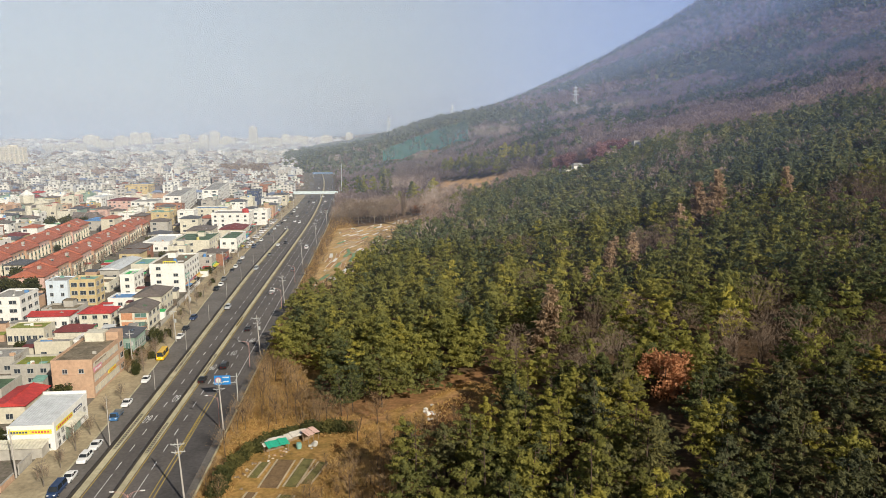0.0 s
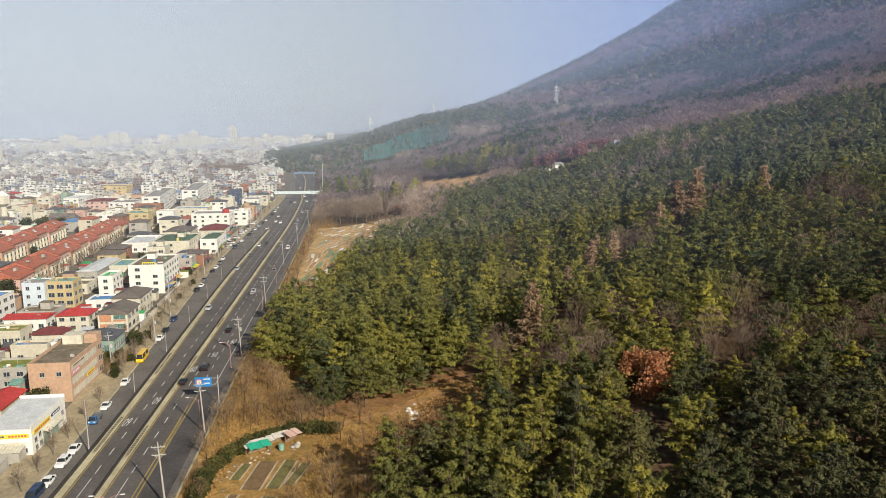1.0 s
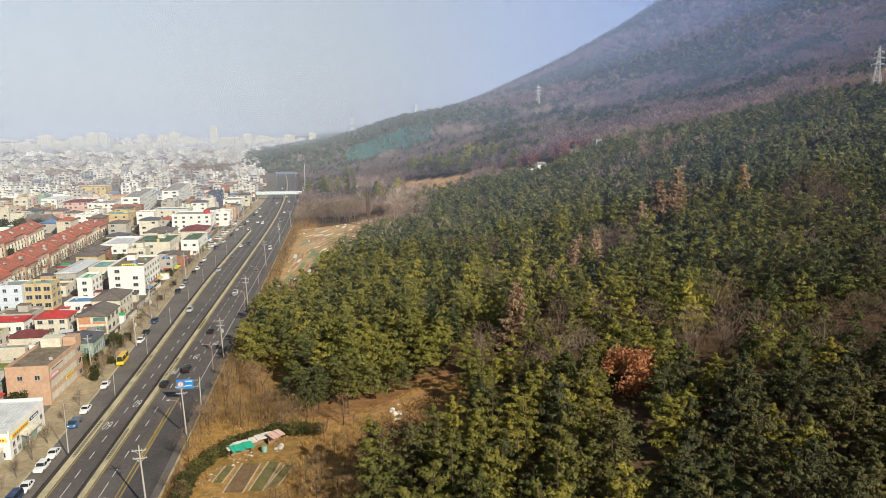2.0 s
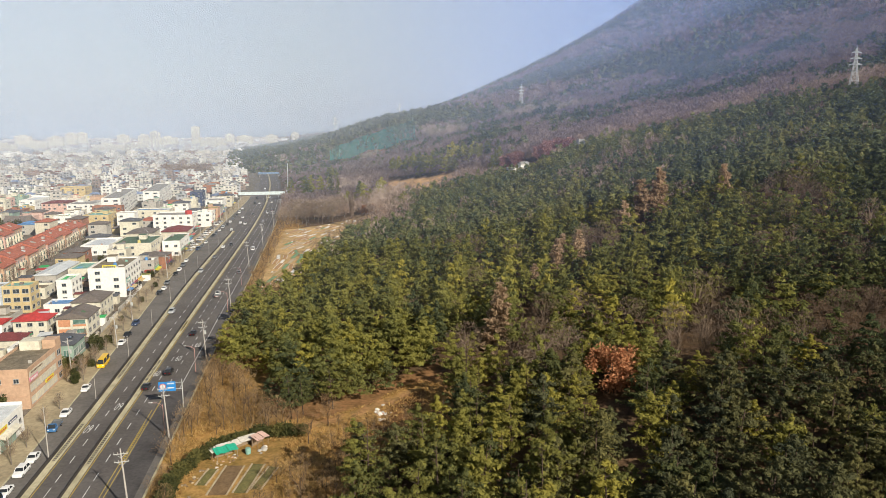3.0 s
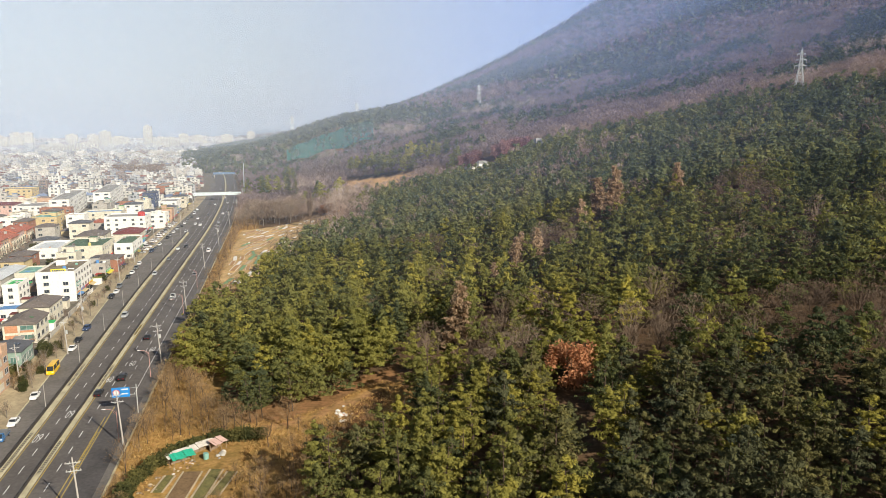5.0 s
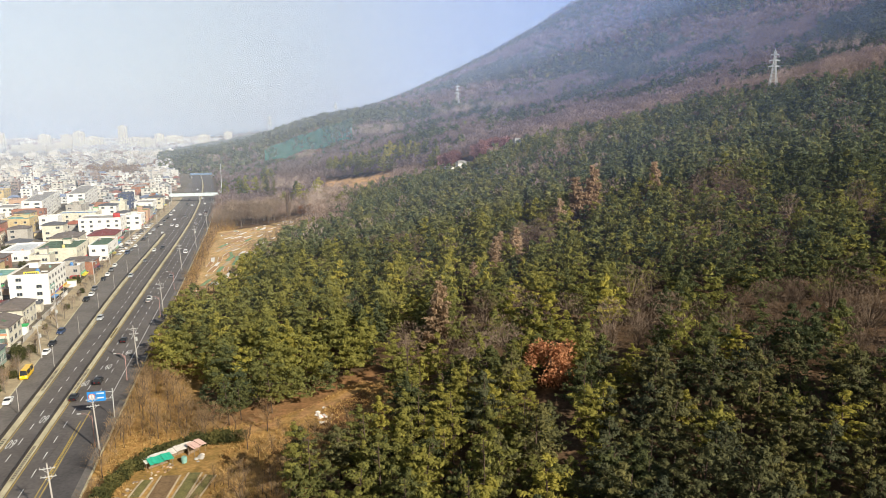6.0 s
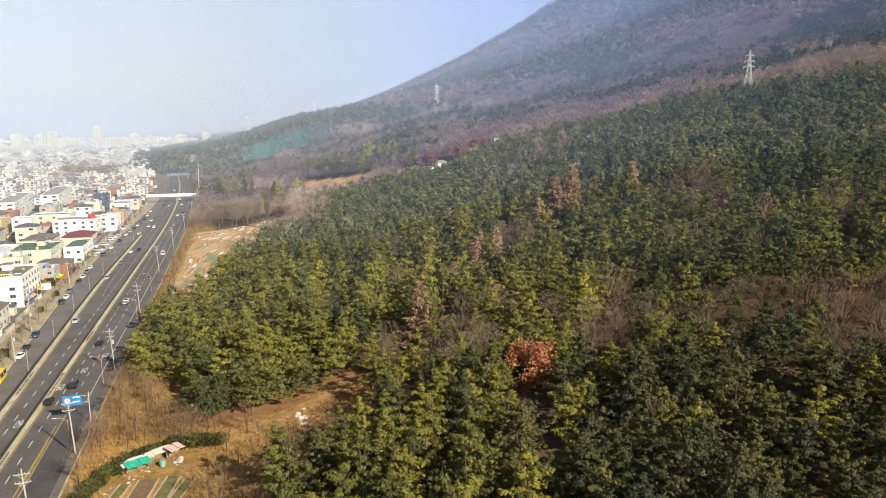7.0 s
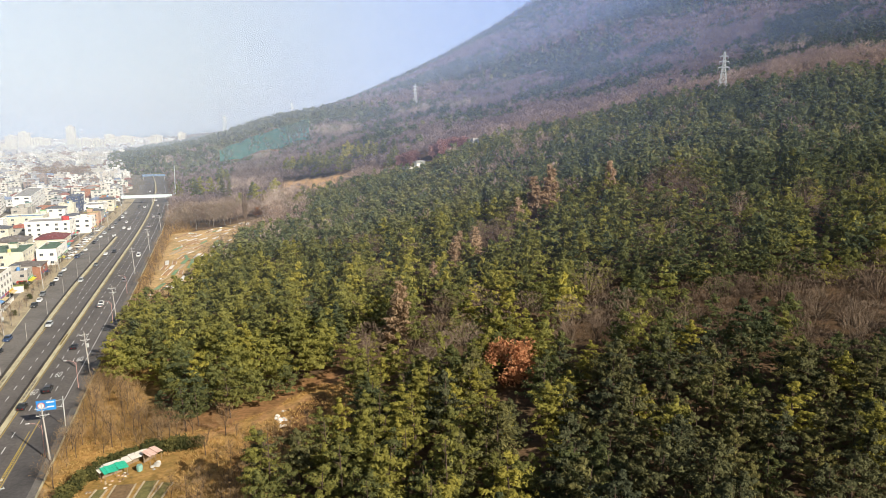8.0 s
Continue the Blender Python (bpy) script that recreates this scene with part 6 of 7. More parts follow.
bare_here &= (near[:, 0] > 4) | (near[:, 1] > 285)
keep = np.ones(len(near), bool)
for sx, sy, sr in SPECIAL:
    ahead = np.hypot(near[:, 0] - sx * 0.95, near[:, 1] - sy * 0.95)
    keep &= (np.hypot(near[:, 0] - sx, near[:, 1] - sy) > sr * 0.75) & (ahead > sr)
near, bare_here = near[keep], bare_here[keep]
bare_near = near[bare_here]
near = near[~bare_here]
order = np.argsort(near_dist(near))
solo, rest = near[order[:250]], near[order[250:]]
solo_kinds = []
for k in range(8):
    h, r = 9.6 + 0.9 * (k % 4), 4.0 + 0.4 * (k % 3)
    crown = soup("crown", pine_crown(10 + k, h, r, 7, 6, 6, 15, 0.56), M_SHADEPINE_SPRUCE if k > 4 else M_PINE)
    solo_kinds.append((trunk_mesh("trunk", h * 0.97, 0.2, k, 14, M_BARK, 2.2), crown))
for p in solo:
    # Dark needles likelier eastward: lens vignette and shade put into the crown colour.
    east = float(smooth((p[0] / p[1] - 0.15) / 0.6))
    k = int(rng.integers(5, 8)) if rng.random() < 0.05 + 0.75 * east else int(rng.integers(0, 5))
    t = thing("pine_tree", "pine with a tufted crown in dense woodland, needles coloured darker for shade" if k > 4 else "green pine with a tufted crown in dense woodland", "tree", "pines of the hillside wood", (p[0], p[1], float(land(p[0], p[1]))), float(rng.uniform(0, 6.28)))
    s = float(rng.uniform(0.68, 1.28))
    t.scale = (s, s, s * float(rng.uniform(0.9, 1.15)))
    part("trunk", solo_kinds[k][0], None, t)
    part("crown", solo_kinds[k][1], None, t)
mid_kinds = [pine_crown(40 + k, 8.6 + k * 0.7, 3.8 + 0.35 * (k % 3), 6, 5, 4, 9, 0.68, 0.3, 0.5) for k in range(6)]
closer = near_dist(rest) < 222
mid_far_kinds = [pine_crown(50 + k, 8.6 + k * 0.7, 3.6 + 0.3 * (k % 3), 5, 5, 3, 6, 0.86, 0.3, 0.7) for k in range(6)]
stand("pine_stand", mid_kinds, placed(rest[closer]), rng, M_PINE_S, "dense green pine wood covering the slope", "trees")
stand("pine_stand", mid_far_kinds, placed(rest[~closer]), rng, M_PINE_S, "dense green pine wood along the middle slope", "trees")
far = jitter(-130, 520, 200, 640, 4.9, rng)
far = far[wooded(far) & (near_dist(far) >= 330) & (near_dist(far) < 600)]
mixed = rng.normal(0, 0.35, len(far))
rim = pine_rim(far) + 45 * lumps(far[:, 0], far[:, 1], 30, 15)
fb = lumps(far[:, 0], far[:, 1], 26, 5) + mixed > 0.85
fb |= (near_dist(far) > rim) | (rng.random(len(far)) < 0.05)
fb |= (far[:, 0] - road_x(far[:, 1]) < 110) & (lumps(far[:, 0], far[:, 1], 16, 6) + mixed > 0.0) & (far[:, 1] > 420)
far_kinds = [pine_crown(60 + k, 7.4 + k * 0.6, 3.3, 5, 5, 1, 6, 1.15, 0.3, 0.8) for k in range(5)]
stand("pine_stand", far_kinds, placed(far[~fb]), rng, M_PINE_U, "dense green pine wood on the upper slope, tinted bluer for haze", "trees")
bare_kinds = [dome_crown(80 + k, 7.8 + k, 4.4, 100, 1.35, 0.12) for k in range(4)]
thin = rng.random(len(far)) < 0.52
stand("bare_stand", bare_kinds, placed(far[fb & thin]), rng, M_BARE_F, "leafless brown trees among the pines", "trees")
bare_near_kinds = [np.concatenate([bare_crown(90 + k, 8 + 0.8 * k, 3.2, 60, 0.05, 0.3), dome_crown(96 + k, 8.4 + 0.8 * k, 4.0, 440, 0.8, 0.045)]) for k in range(4)]
stand("bare_stand", bare_near_kinds, placed(bare_near), rng, M_BARE_S, "leafless grey-brown trees among the pines", "trees")

# the mountain's woods
m1 = jitter(-330, 900, 330, 1080, 7.4, rng)
m1 = m1[wooded(m1) & (near_dist(m1) >= 600) & (near_dist(m1) < 1050)]
pn = lumps(m1[:, 0], m1[:, 1], 26, 9) + rng.normal(0, 0.4, len(m1)) > 0.15 + 1.1 * ((near_dist(m1) < 740) & (m1[:, 0] > 60) & (m1[:, 0] < 0.62 * m1[:, 1])) - 0.3 * (m1[:, 0] > 0.68 * m1[:, 1])
pn &= ~((m1[:, 0] < 70 + 60 * lumps(m1[:, 0], m1[:, 1], 60, 17)) & (m1[:, 1] < 960) & (rng.random(len(m1)) < 0.85))
m2 = jitter(-420, 1900, 500, 2500, 12.0, rng)
az2 = np.degrees(np.arctan2(m2[:, 0], m2[:, 1]))
m2 = m2[wooded(m2) & (near_dist(m2) >= 1050) & (near_dist(m2) < 2500) & (az2 > -13) & (az2 < 50)]
pn2 = (lumps(m2[:, 0], m2[:, 1], 70, 11) + rng.normal(0, 0.35, len(m2)) > 0.0) | ((m2[:, 0] < 0.06 * m2[:, 1]) & (rng.random(len(m2)) < 0.75))
pk1 = [pine_crown(100 + k, 9, 4.0, 4, 4, 1, 3, 1.7) for k in range(3)]
bk1 = [dome_crown(110 + k, 7.8, 4.8, 56, 2.0, 0.19) for k in range(3)]
pk2 = [pine_crown(120 + k, 9, 5.0, 2, 4, 1, 2, 3.2) for k in range(3)]
bk2 = [dome_crown(130 + k, 8, 5.8, 22, 3.2, 0.27) for k in range(3)]
grove = jitter(-370, -260, 1075, 1190, 8, rng)
ga = np.degrees(np.arctan2(grove[:, 0], grove[:, 1]))
grove = grove[(ga > -17.6) & (ga < -14.0) & (near_dist(grove) > 1110)]
stand("bare_stand", [dome_crown(160 + k, 10, 5, 40, 1.8, 0.13) for k in range(2)], placed(grove), rng, M_BARE_S, "dark leafless grove between far houses", "trees")
stand("pine_stand", pk1, placed(m1[pn]), rng, M_PINE_M, "dark pine patches on the lower mountain", "trees")
stand("bare_stand", bk1, placed(m1[~pn]), rng, M_SHADED_TWIGS, "leafless purple-brown wood on the lower mountain, coloured darker for twig shade", "trees")
stand("pine_stand", pk2, placed(m2[pn2]), rng, M_PINE_M, "dark pine patches on the far mountainside", "trees")
stand("bare_stand", bk2, placed(m2[~pn2]), rng, M_SHADED_TWIGS, "leafless purple-brown wood on the far mountainside, coloured darker for twig shade", "trees")


# ---- single trees and shrubs ----
def leaf_crown(seed, height, radius, n, size, low=0.12, clump=0.17):
    """Leaves in clumps round a broad crown."""
    r = np.random.default_rng(seed)
    k = 26
    cz = height * (low + (0.95 - low) * r.uniform(0.12, 0.92, k))
    f = (cz / height - low) / (1 - low)
    rr = radius * np.sqrt(r.uniform(0.05, 1, k)) * np.sqrt(np.clip(1.05 - (2 * f - 0.85) ** 2 * 0.8, 0.1, 1)) * 0.85
    a = r.uniform(0, 6.28, k)
    cen = np.stack([np.cos(a) * rr, np.sin(a) * rr, cz], 1)
    p = cen[r.integers(0, k, n)] + r.normal(0, radius * clump, (n, 3))
    d = r.normal(0, 1, (n, 3))
    d /= np.linalg.norm(d, axis=1, keepdims=True)
    return blade_fan(r, p, d, size * r.uniform(0.7, 1.3, n), 2, 0.5)


def plant(name, label, x, y, kinds, s=1.0, group="", z=None, category="tree", squash=1.0):
    t = thing(name, label, category, group, (x, y, float(land(x, y)) if z is None else z), float(rng.uniform(0, 6.28)))
    t.scale = (s, s, s * squash)
    for nm, me in kinds:
        part(nm, me, None, t)
    return t


orange_kind = (("trunk", bare_limbs("trunk", 8.5, 0.2, 3, M_BARK, 0.38)), ("crown", soup("crown", leaf_crown(5, 8.8, 5.0, 2600, 0.34, 0.12, 0.12), M_RUST)))
plant("oak_tree", "rust-orange oak holding its dry leaves among pines", 50.5, 150.3, orange_kind, 1.3)
plant("oak_tree", "rust-orange oak holding its dry leaves among pines", 54.0, 153.0, orange_kind, 0.8)
larch = [(("trunk", trunk_mesh("trunk", 17, 0.22, 70 + k, 18, M_BARK, 2.0)), ("crown", soup("crown", pine_crown(140 + k, 17.5, 3.9, 22, 7, 5, 8, 0.8, 0.05, 0.8), M_LARCH))) for k in range(2)]
for i, (x, y, s) in enumerate(((108, 289, 1.2), (112.5, 291, 1.38), (117.5, 295, 1.1), (28.6, 190, 1.1), (31.5, 195, 0.8), (94.6, 280, 0.95), (147, 297, 0.9), (71, 256, 0.85), (60, 249, 0.9), (48.7, 227, 0.75), (66, 262, 0.8))):
    plant("larch_tree", "tall slender larch with rusty dry needles among pines", x, y, larch[i % 2], s, "larches in the pine wood")

# the valley between the road and the mountain
def cluster(x0, y0, x1, y1, n, wide, seed):
    r = np.random.default_rng(seed)
    f = r.uniform(0, 1, n)
    return placed(np.stack([x0 + (x1 - x0) * f + r.normal(0, wide, n), y0 + (y1 - y0) * f + r.normal(0, wide, n)], 1))


tall_pale = [np.concatenate([bare_crown(200 + k, 12 + k, 3.0, 8, 0.14, 0.3), dome_crown(204 + k, 13 + k, 3.9, 110, 1.5, 0.08)]) for k in range(3)]
pale_at = np.concatenate([cluster(160, 985, 245, 880, 70, 9, 1), cluster(42, 1010, 92, 900, 60, 9, 2), cluster(-40, 960, -20, 930, 16, 7, 3), cluster(-186, 1186, -175, 1150, 10, 5, 4), cluster(470, 630, 505, 610, 26, 6, 5), cluster(-15, 500, 8, 560, 22, 5, 6), cluster(-66, 700, -20, 640, 22, 8, 7)])
stand("bare_stand", tall_pale, pale_at, rng, M_PALE, "pale grey leafless poplars standing in clusters", "trees")
valley_pine = [pine_crown(210 + k, 14 + k, 4.4, 7, 6, 2, 5, 1.2, 0.25) for k in range(3)]
row = np.concatenate([cluster(2, 765, 62, 640, 60, 7, 8), cluster(-98, 690, -66, 675, 16, 4, 9), cluster(82, 566, 88, 580, 4, 2, 13), cluster(-72, 850, -62, 812, 9, 3, 10), cluster(60, 700, 95, 640, 26, 8, 11), cluster(-30, 560, -10, 600, 10, 5, 12)])
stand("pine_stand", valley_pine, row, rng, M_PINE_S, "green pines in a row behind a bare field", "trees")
rust_bush = (("stems", bare_limbs("stems", 6, 0.12, 15, M_BARK, 0.45, 2)), ("crown", soup("crown", leaf_crown(88, 7.5, 4.5, 420, 0.7), M_RUST)))
for x, y, s in ((-15, 972, 1.3), (-8, 965, 1.2), (-22, 968, 1.0), (36, 915, 1.2), (-62, 700, 0.9), (-14, 512, 1.0), (-20, 520, 0.9), (-8, 506, 0.8)):
    plant("rust_tree", "round tree with rusty red dry leaves", x, y, rust_bush, s, "rusty trees in the valley")

spruce = (("trunk", trunk_mesh("trunk", 23, 0.3, 99, 16, M_BARK, 2.0)), ("crown", soup("crown", pine_crown(240, 23.5, 3.8, 15, 6, 3, 6, 1.0, 0.1), M_SHADEPINE_SPRUCE)))
for x, y, s in ((-54, 640, 1.0), (-49, 646, 0.8), (86, 575, 0.7)):
    plant("spruce_tree", "tall dark narrow spruce among leafless trees", x, y, spruce, s, "spruces in the valley")
for i, (x, y, s) in enumerate(((-10, 545, 0.75), (-3, 552, 0.85), (-17, 541, 0.7), (2, 548, 0.6))):
    plant("larch_tree", "ochre dry-needled larch beside a bare field", x, y, larch[i % 2], s, "larches beside the field")
poplar = (("trunk", bare_limbs("trunk", 30, 0.34, 57, M_BARK, 0.16, 3)), ("crown", soup("crown", bare_crown(241, 25, 3.2, 260, 0.06, 0.3), M_BARE)))
plant("poplar_tree", "very tall slim leafless poplar beside the allotments", -26.6, 470, poplar, 1.0)
mast = thing("steel_mast", "tall slim pale steel mast beside the road", "mast", "", (-100.2, 684, float(land(-100.2, 684))))
for k in range(3):
    b = Build()
    b.bar((0.25 * k, 0, k * 11.5 - (0.4 if k == 0 else 0)), (0.25 * (k + 1), 0, (k + 1) * 11.5), 0.48 - 0.09 * k, 0.41 - 0.09 * k, 10)
    part("mast_section", b, M_STEEL, mast)

# leafless trees on the dry bank and along the road
BANK = [(("trunk", bare_limbs("trunk", 8.4, 0.13, 20 + k, M_BARK, 0.42, 3)), ("crown", soup("crown", np.concatenate([bare_crown(150 + k, 7.6, 2.8, 60, 0.025, 0.3), dome_crown(155 + k, 7.8, 3.1, 240, 0.8, 0.03)]), M_BANK))) for k in range(4)]
tr = np.random.default_rng(31)
bank = jitter(-58, -24, 150, 206, 4.2, tr)
bank = bank[inside(bank[:, 0], bank[:, 1], VERGE) & (bank[:, 0] - road_x(bank[:, 1]) > 17.5)]
few = jitter(-48, -12, 104, 158, 7.5, tr)
few = few[inside(few[:, 0], few[:, 1], VERGE) & (few[:, 0] - road_x(few[:, 1]) > 17.5) & ~inside(few[:, 0], few[:, 1], PATHWAY) & ~((few[:, 0] > -41) & (few[:, 0] < -20) & (few[:, 1] > 118) & (few[:, 1] < 149))]
low = jitter(-13, 9, 123, 152, 3.6, tr)
low = np.concatenate([low[~inside(low[:, 0], low[:, 1], PATHWAY)], jitter(-25, -7, 100, 135, 3.3, tr)])
for p in low:
    plant("bare_shrub", "low leafless brown scrub on bare soil", p[0], p[1], BANK[int(tr.integers(0, 4))], float(tr.uniform(0.3, 0.6)), "scrub below the path", category="shrub")
verge = jitter(-62, -38, 112, 190, 3.4, tr)
vu = verge[:, 0] - road_x(verge[:, 1])
for p in verge[(vu > 16.2) & (vu < 18.5)]:
    plant("bare_shrub", "leafless brown scrub leaning over the roadside", p[0], p[1], BANK[int(tr.integers(0, 4))], float(tr.uniform(0.3, 0.6)), "scrub beside the footway", category="shrub")
for p in np.concatenate([bank, few]):
    plant("bare_tree", "leafless brown tree on the dry grassy bank", p[0], p[1], BANK[int(tr.integers(0, 4))], float(tr.uniform(0.6, 1.05)), "bare trees on the bank")
edge = jitter(-140, -40, 186, 520, 4.4, tr)
eu = edge[:, 0] - road_x(edge[:, 1])
edge = edge[(eu > 16.3) & (eu < np.where(edge[:, 1] < 262, 20, 33)) & ~(inside(edge[:, 0], edge[:, 1], CLAY) & (eu > 22))]
for p in edge:
    plant("bare_tree", "leafless reddish-brown scrub tree at the roadside", p[0], p[1], BANK[int(tr.integers(0, 4))], float(tr.uniform(0.5, 0.85)), "scrub along the road")
GREY = [(("trunk", bare_limbs("trunk", 9, 0.17, 320 + k, M_GREYBARK, 0.36, 3)), ("crown", soup("crown", np.concatenate([bare_crown(350 + k, 8.6, 3.4, 50, 0.05, 0.35), dome_crown(356 + k, 9, 4.2, 420, 1.0, 0.05)]), M_BARE))) for k in range(3)]
for i in range(36):
    x, y = -76 + 40 * i / 35 + tr.normal(0, 1.5), 492 + 46 * ((i * 7) % 12) / 11 + tr.normal(0, 2)
    plant("bare_tree", "tall leafless grey-brown tree behind the allotments", x, y, GREY[i % 3], float(tr.uniform(1.2, 1.75)), "bare trees behind the allotments")
for x, y in ((-36, 402), (-31, 420), (-22, 452), (-20, 470), (-14, 488), (-27, 436), (-8, 508), (2, 520), (10, 532), (-40, 372)):
    plant("bare_tree", "leafless grey-brown tree at the edge of the pines", x, y, GREY[int(tr.integers(0, 3))], float(tr.uniform(0.75, 1.2)), "bare trees at the edge of the pines")
red = (("trunk", bare_limbs("trunk", 7.5, 0.15, 41, M_BARK, 0.45)), ("crown", soup("crown", leaf_crown(44, 7.8, 4.2, 900, 0.55), M_RED)))
for x, y, s in ((93, 566, 1.35), (98, 562, 1.5), (104, 566, 1.4), (119, 556, 1.45), (124, 552, 1.6), (130, 556, 1.6), (136, 551, 1.55), (142, 553, 1.4), (127, 563, 1.6), (134, 562, 1.5)):
    plant("maple_tree", "dark red bare-twigged tree round the hillside house", x, y, red, s, "red trees on the hillside")

# dry grass over the bank
gr = np.random.default_rng(55)
gp = np.stack([gr.uniform(-58, 13, 26000), gr.uniform(104, 212, 26000)], 1)
gp = gp[inside(gp[:, 0], gp[:, 1], VERGE) & (gp[:, 0] - road_x(gp[:, 1]) > 15.8) & ~inside(gp[:, 0], gp[:, 1], PATHWAY) & ~((gp[:, 0] > -40) & (gp[:, 0] < -24) & (gp[:, 1] > 112) & (gp[:, 1] < 145))]
edge_g = np.stack([gr.uniform(15.6, 32, 11000), gr.uniform(190, 520, 11000)], 1)
edge_g[:, 0] += road_x(edge_g[:, 1])
edge_g = edge_g[~inside(edge_g[:, 0], edge_g[:, 1], CLAY)]
gp = placed(np.concatenate([gp, edge_g]))
up = np.tile(np.array([0.0, 0.0, 1.0]), (len(gp), 1))
blades = blade_fan(gr, gp, up, gr.uniform(0.3, 0.75, len(gp)), 4, 0.09)
tagged(new("dry_grass", soup("dry_grass", blades, M_STRAWGRASS, np.repeat(gr.uniform(0, 1, len(gp)), 12))), "golden dry grass on the roadside bank", "grass", kind="stuff")

# street trees and garden evergreens on the town side
STREET = [(("trunk", bare_limbs("trunk", 7.0, 0.13, 60 + k, M_GREYBARK, 0.33, 3)), ("crown", soup("crown", bare_crown(170 + k, 6.8, 2.0, 90, 0.025), M_BARE))) for k in range(3)]
for i, v in enumerate((124, 131.5, 139, 147, 158, 168, 188, 194, 201, 207, 213, 222, 236, 249, 262, 276, 290, 303, 317, 331, 346, 360, 375, 390, 410, 432, 455, 478, 500, 525, 550, 580)):
    x = float(road_x(v)) + kerb_u(v) - 1.6 - (2.0 if 186 < v < 210 else 0) * (i % 2)
    plant("street_tree", "small leafless street tree in the footway", x, v, STREET[i % 3], float(tr.uniform(0.75, 1.1)), "street trees", 0.17)
EVER = [(("trunk", trunk_mesh("trunk", 3.6, 0.12, 90 + k, 6, M_BARK, 1.0)), ("crown", soup("crown", leaf_crown(190 + k, 4.6, 2.3, 900, 0.4, 0.02), M_SHRUB))) for k in range(2)]
for u, v, s in ((-20.2, 214, 1.0), (-22.4, 217, 0.95), (-27.2, 160, 1.25), (-28.5, 164, 1.15), (-24.5, 199, 0.7), (-92, 278, 1.7), (-97, 275, 1.6), (-102, 279, 1.7), (-108, 300, 1.6), (-112, 306, 1.5), (-150, 470, 2.0), (-160, 465, 2.2), (-140, 478, 1.6), (-175, 476, 1.8), (-47, 150, 0.9), (-60, 205, 0.8), (-70, 225, 0.8)):
    plant("evergreen_tree", "dark rounded evergreen in a house garden", float(road_x(v)) + u, v, EVER[int(tr.integers(0, 2))], s, "garden evergreens", 0.0)
for k in range(26):
    v = 288 + k * 6.6
    plant("bare_tree", "leafless tree beside the red-roofed terraces", float(road_x(v)) - 86.5 - 0.0755 * (v - 283) + tr.normal(0, 0.5), v, STREET[k % 3], float(tr.uniform(0.9, 1.3)), "trees beside the terraces", 0.0)

green = random.Random(64)
set_out = 0
for k in range(4000):
    v = green.uniform(128, 420)
    x = float(road_x(v)) - 24 - green.random() * 0.55 * v
    if x < -0.66 * v - 4 or not free(x - 1.0, v - 1.0, x + 1.0, v + 1.0, 0.1):
        continue
    boxes.append((x - 1.2, v - 1.2, x + 1.2, v + 1.2))
    if set_out % 3 == 0:
        plant("evergreen_tree", "dark rounded evergreen in a house garden", x, v, EVER[set_out % 2], green.uniform(0.5, 0.95), "garden evergreens", 0.0)
    else:
        plant("bare_tree", "small leafless tree in a house yard", x, v, STREET[set_out % 3], green.uniform(0.6, 1.0), "bare trees in the yards", 0.0)
    set_out += 1
    if set_out > 75:
        break

for i in range(30):
    v = 186 + i * 1.1 if i < 18 else 222 + (i - 18) * 9
    u = kerb_u(v) - 2.5 - float(tr.uniform(0, 4.5))
    if i % 3 == 0:
        plant("garden_shrub", "dark evergreen shrub beside the footway", float(road_x(v)) + u, v, EVER[i % 2], float(tr.uniform(0.35, 0.6)), "shrubs beside the footway", 0.15, "shrub")
    else:
        plant("bare_shrub", "leafless brown shrub beside the footway", float(road_x(v)) + u, v, BANK[i % 4], float(tr.uniform(0.35, 0.55)), "shrubs beside the footway", 0.15, "shrub")

# ---- the hillside garden with its hut ----
HEDGE = ((-42.5, 120), (-42.8, 126), (-42.6, 132), (-41.0, 137.5), (-38.0, 142.0), (-34, 145.2), (-30, 147.2), (-25, 148.0), (-20, 147.5))
hedge_kind = (("stems", bare_limbs("stems", 1.6, 0.04, 8, M_BARK, 0.5, 2)), ("crown", soup("crown", leaf_crown(77, 2.1, 1.15, 420, 0.26, 0.0), M_SHRUB)))
for (x0, y0), (x1, y1) in zip(HEDGE, HEDGE[1:]):
    for f in np.arange(0, 1, 0.22):
        plant("hedge_shrub", "dark evergreen shrub of a curved garden hedge", x0 + (x1 - x0) * f + float(tr.normal(0, 0.25)), y0 + (y1 - y0) * f + float(tr.normal(0, 0.25)), hedge_kind, float(tr.uniform(1.0, 1.5)), "hedge round the garden", category="shrub")
M_TARP = mat_surface("white_tarpaulin", (0.66, 0.62, 0.56), 0.6, 0.2, 3, 0.8)
M_TEAL = mat_surface("green_sheet_roof", (0.03, 0.42, 0.27), 0.55, 0.15, 4, 0.7)
M_PLANK = mat_surface("weathered_planks", (0.28, 0.21, 0.14), 0.9, 0.35, 4, 0.8)
M_BED = mat_surface("garden_bed_greens", (0.19, 0.17, 0.055), 0.95, 0.4, 3, 0.5)
M_SOIL = mat_surface("turned_soil", (0.23, 0.145, 0.07), 0.95, 0.35, 3, 0.5)
M_STRAW = mat_surface("straw_mulch", (0.50, 0.40, 0.26), 0.95, 0.25, 3, 0.6)


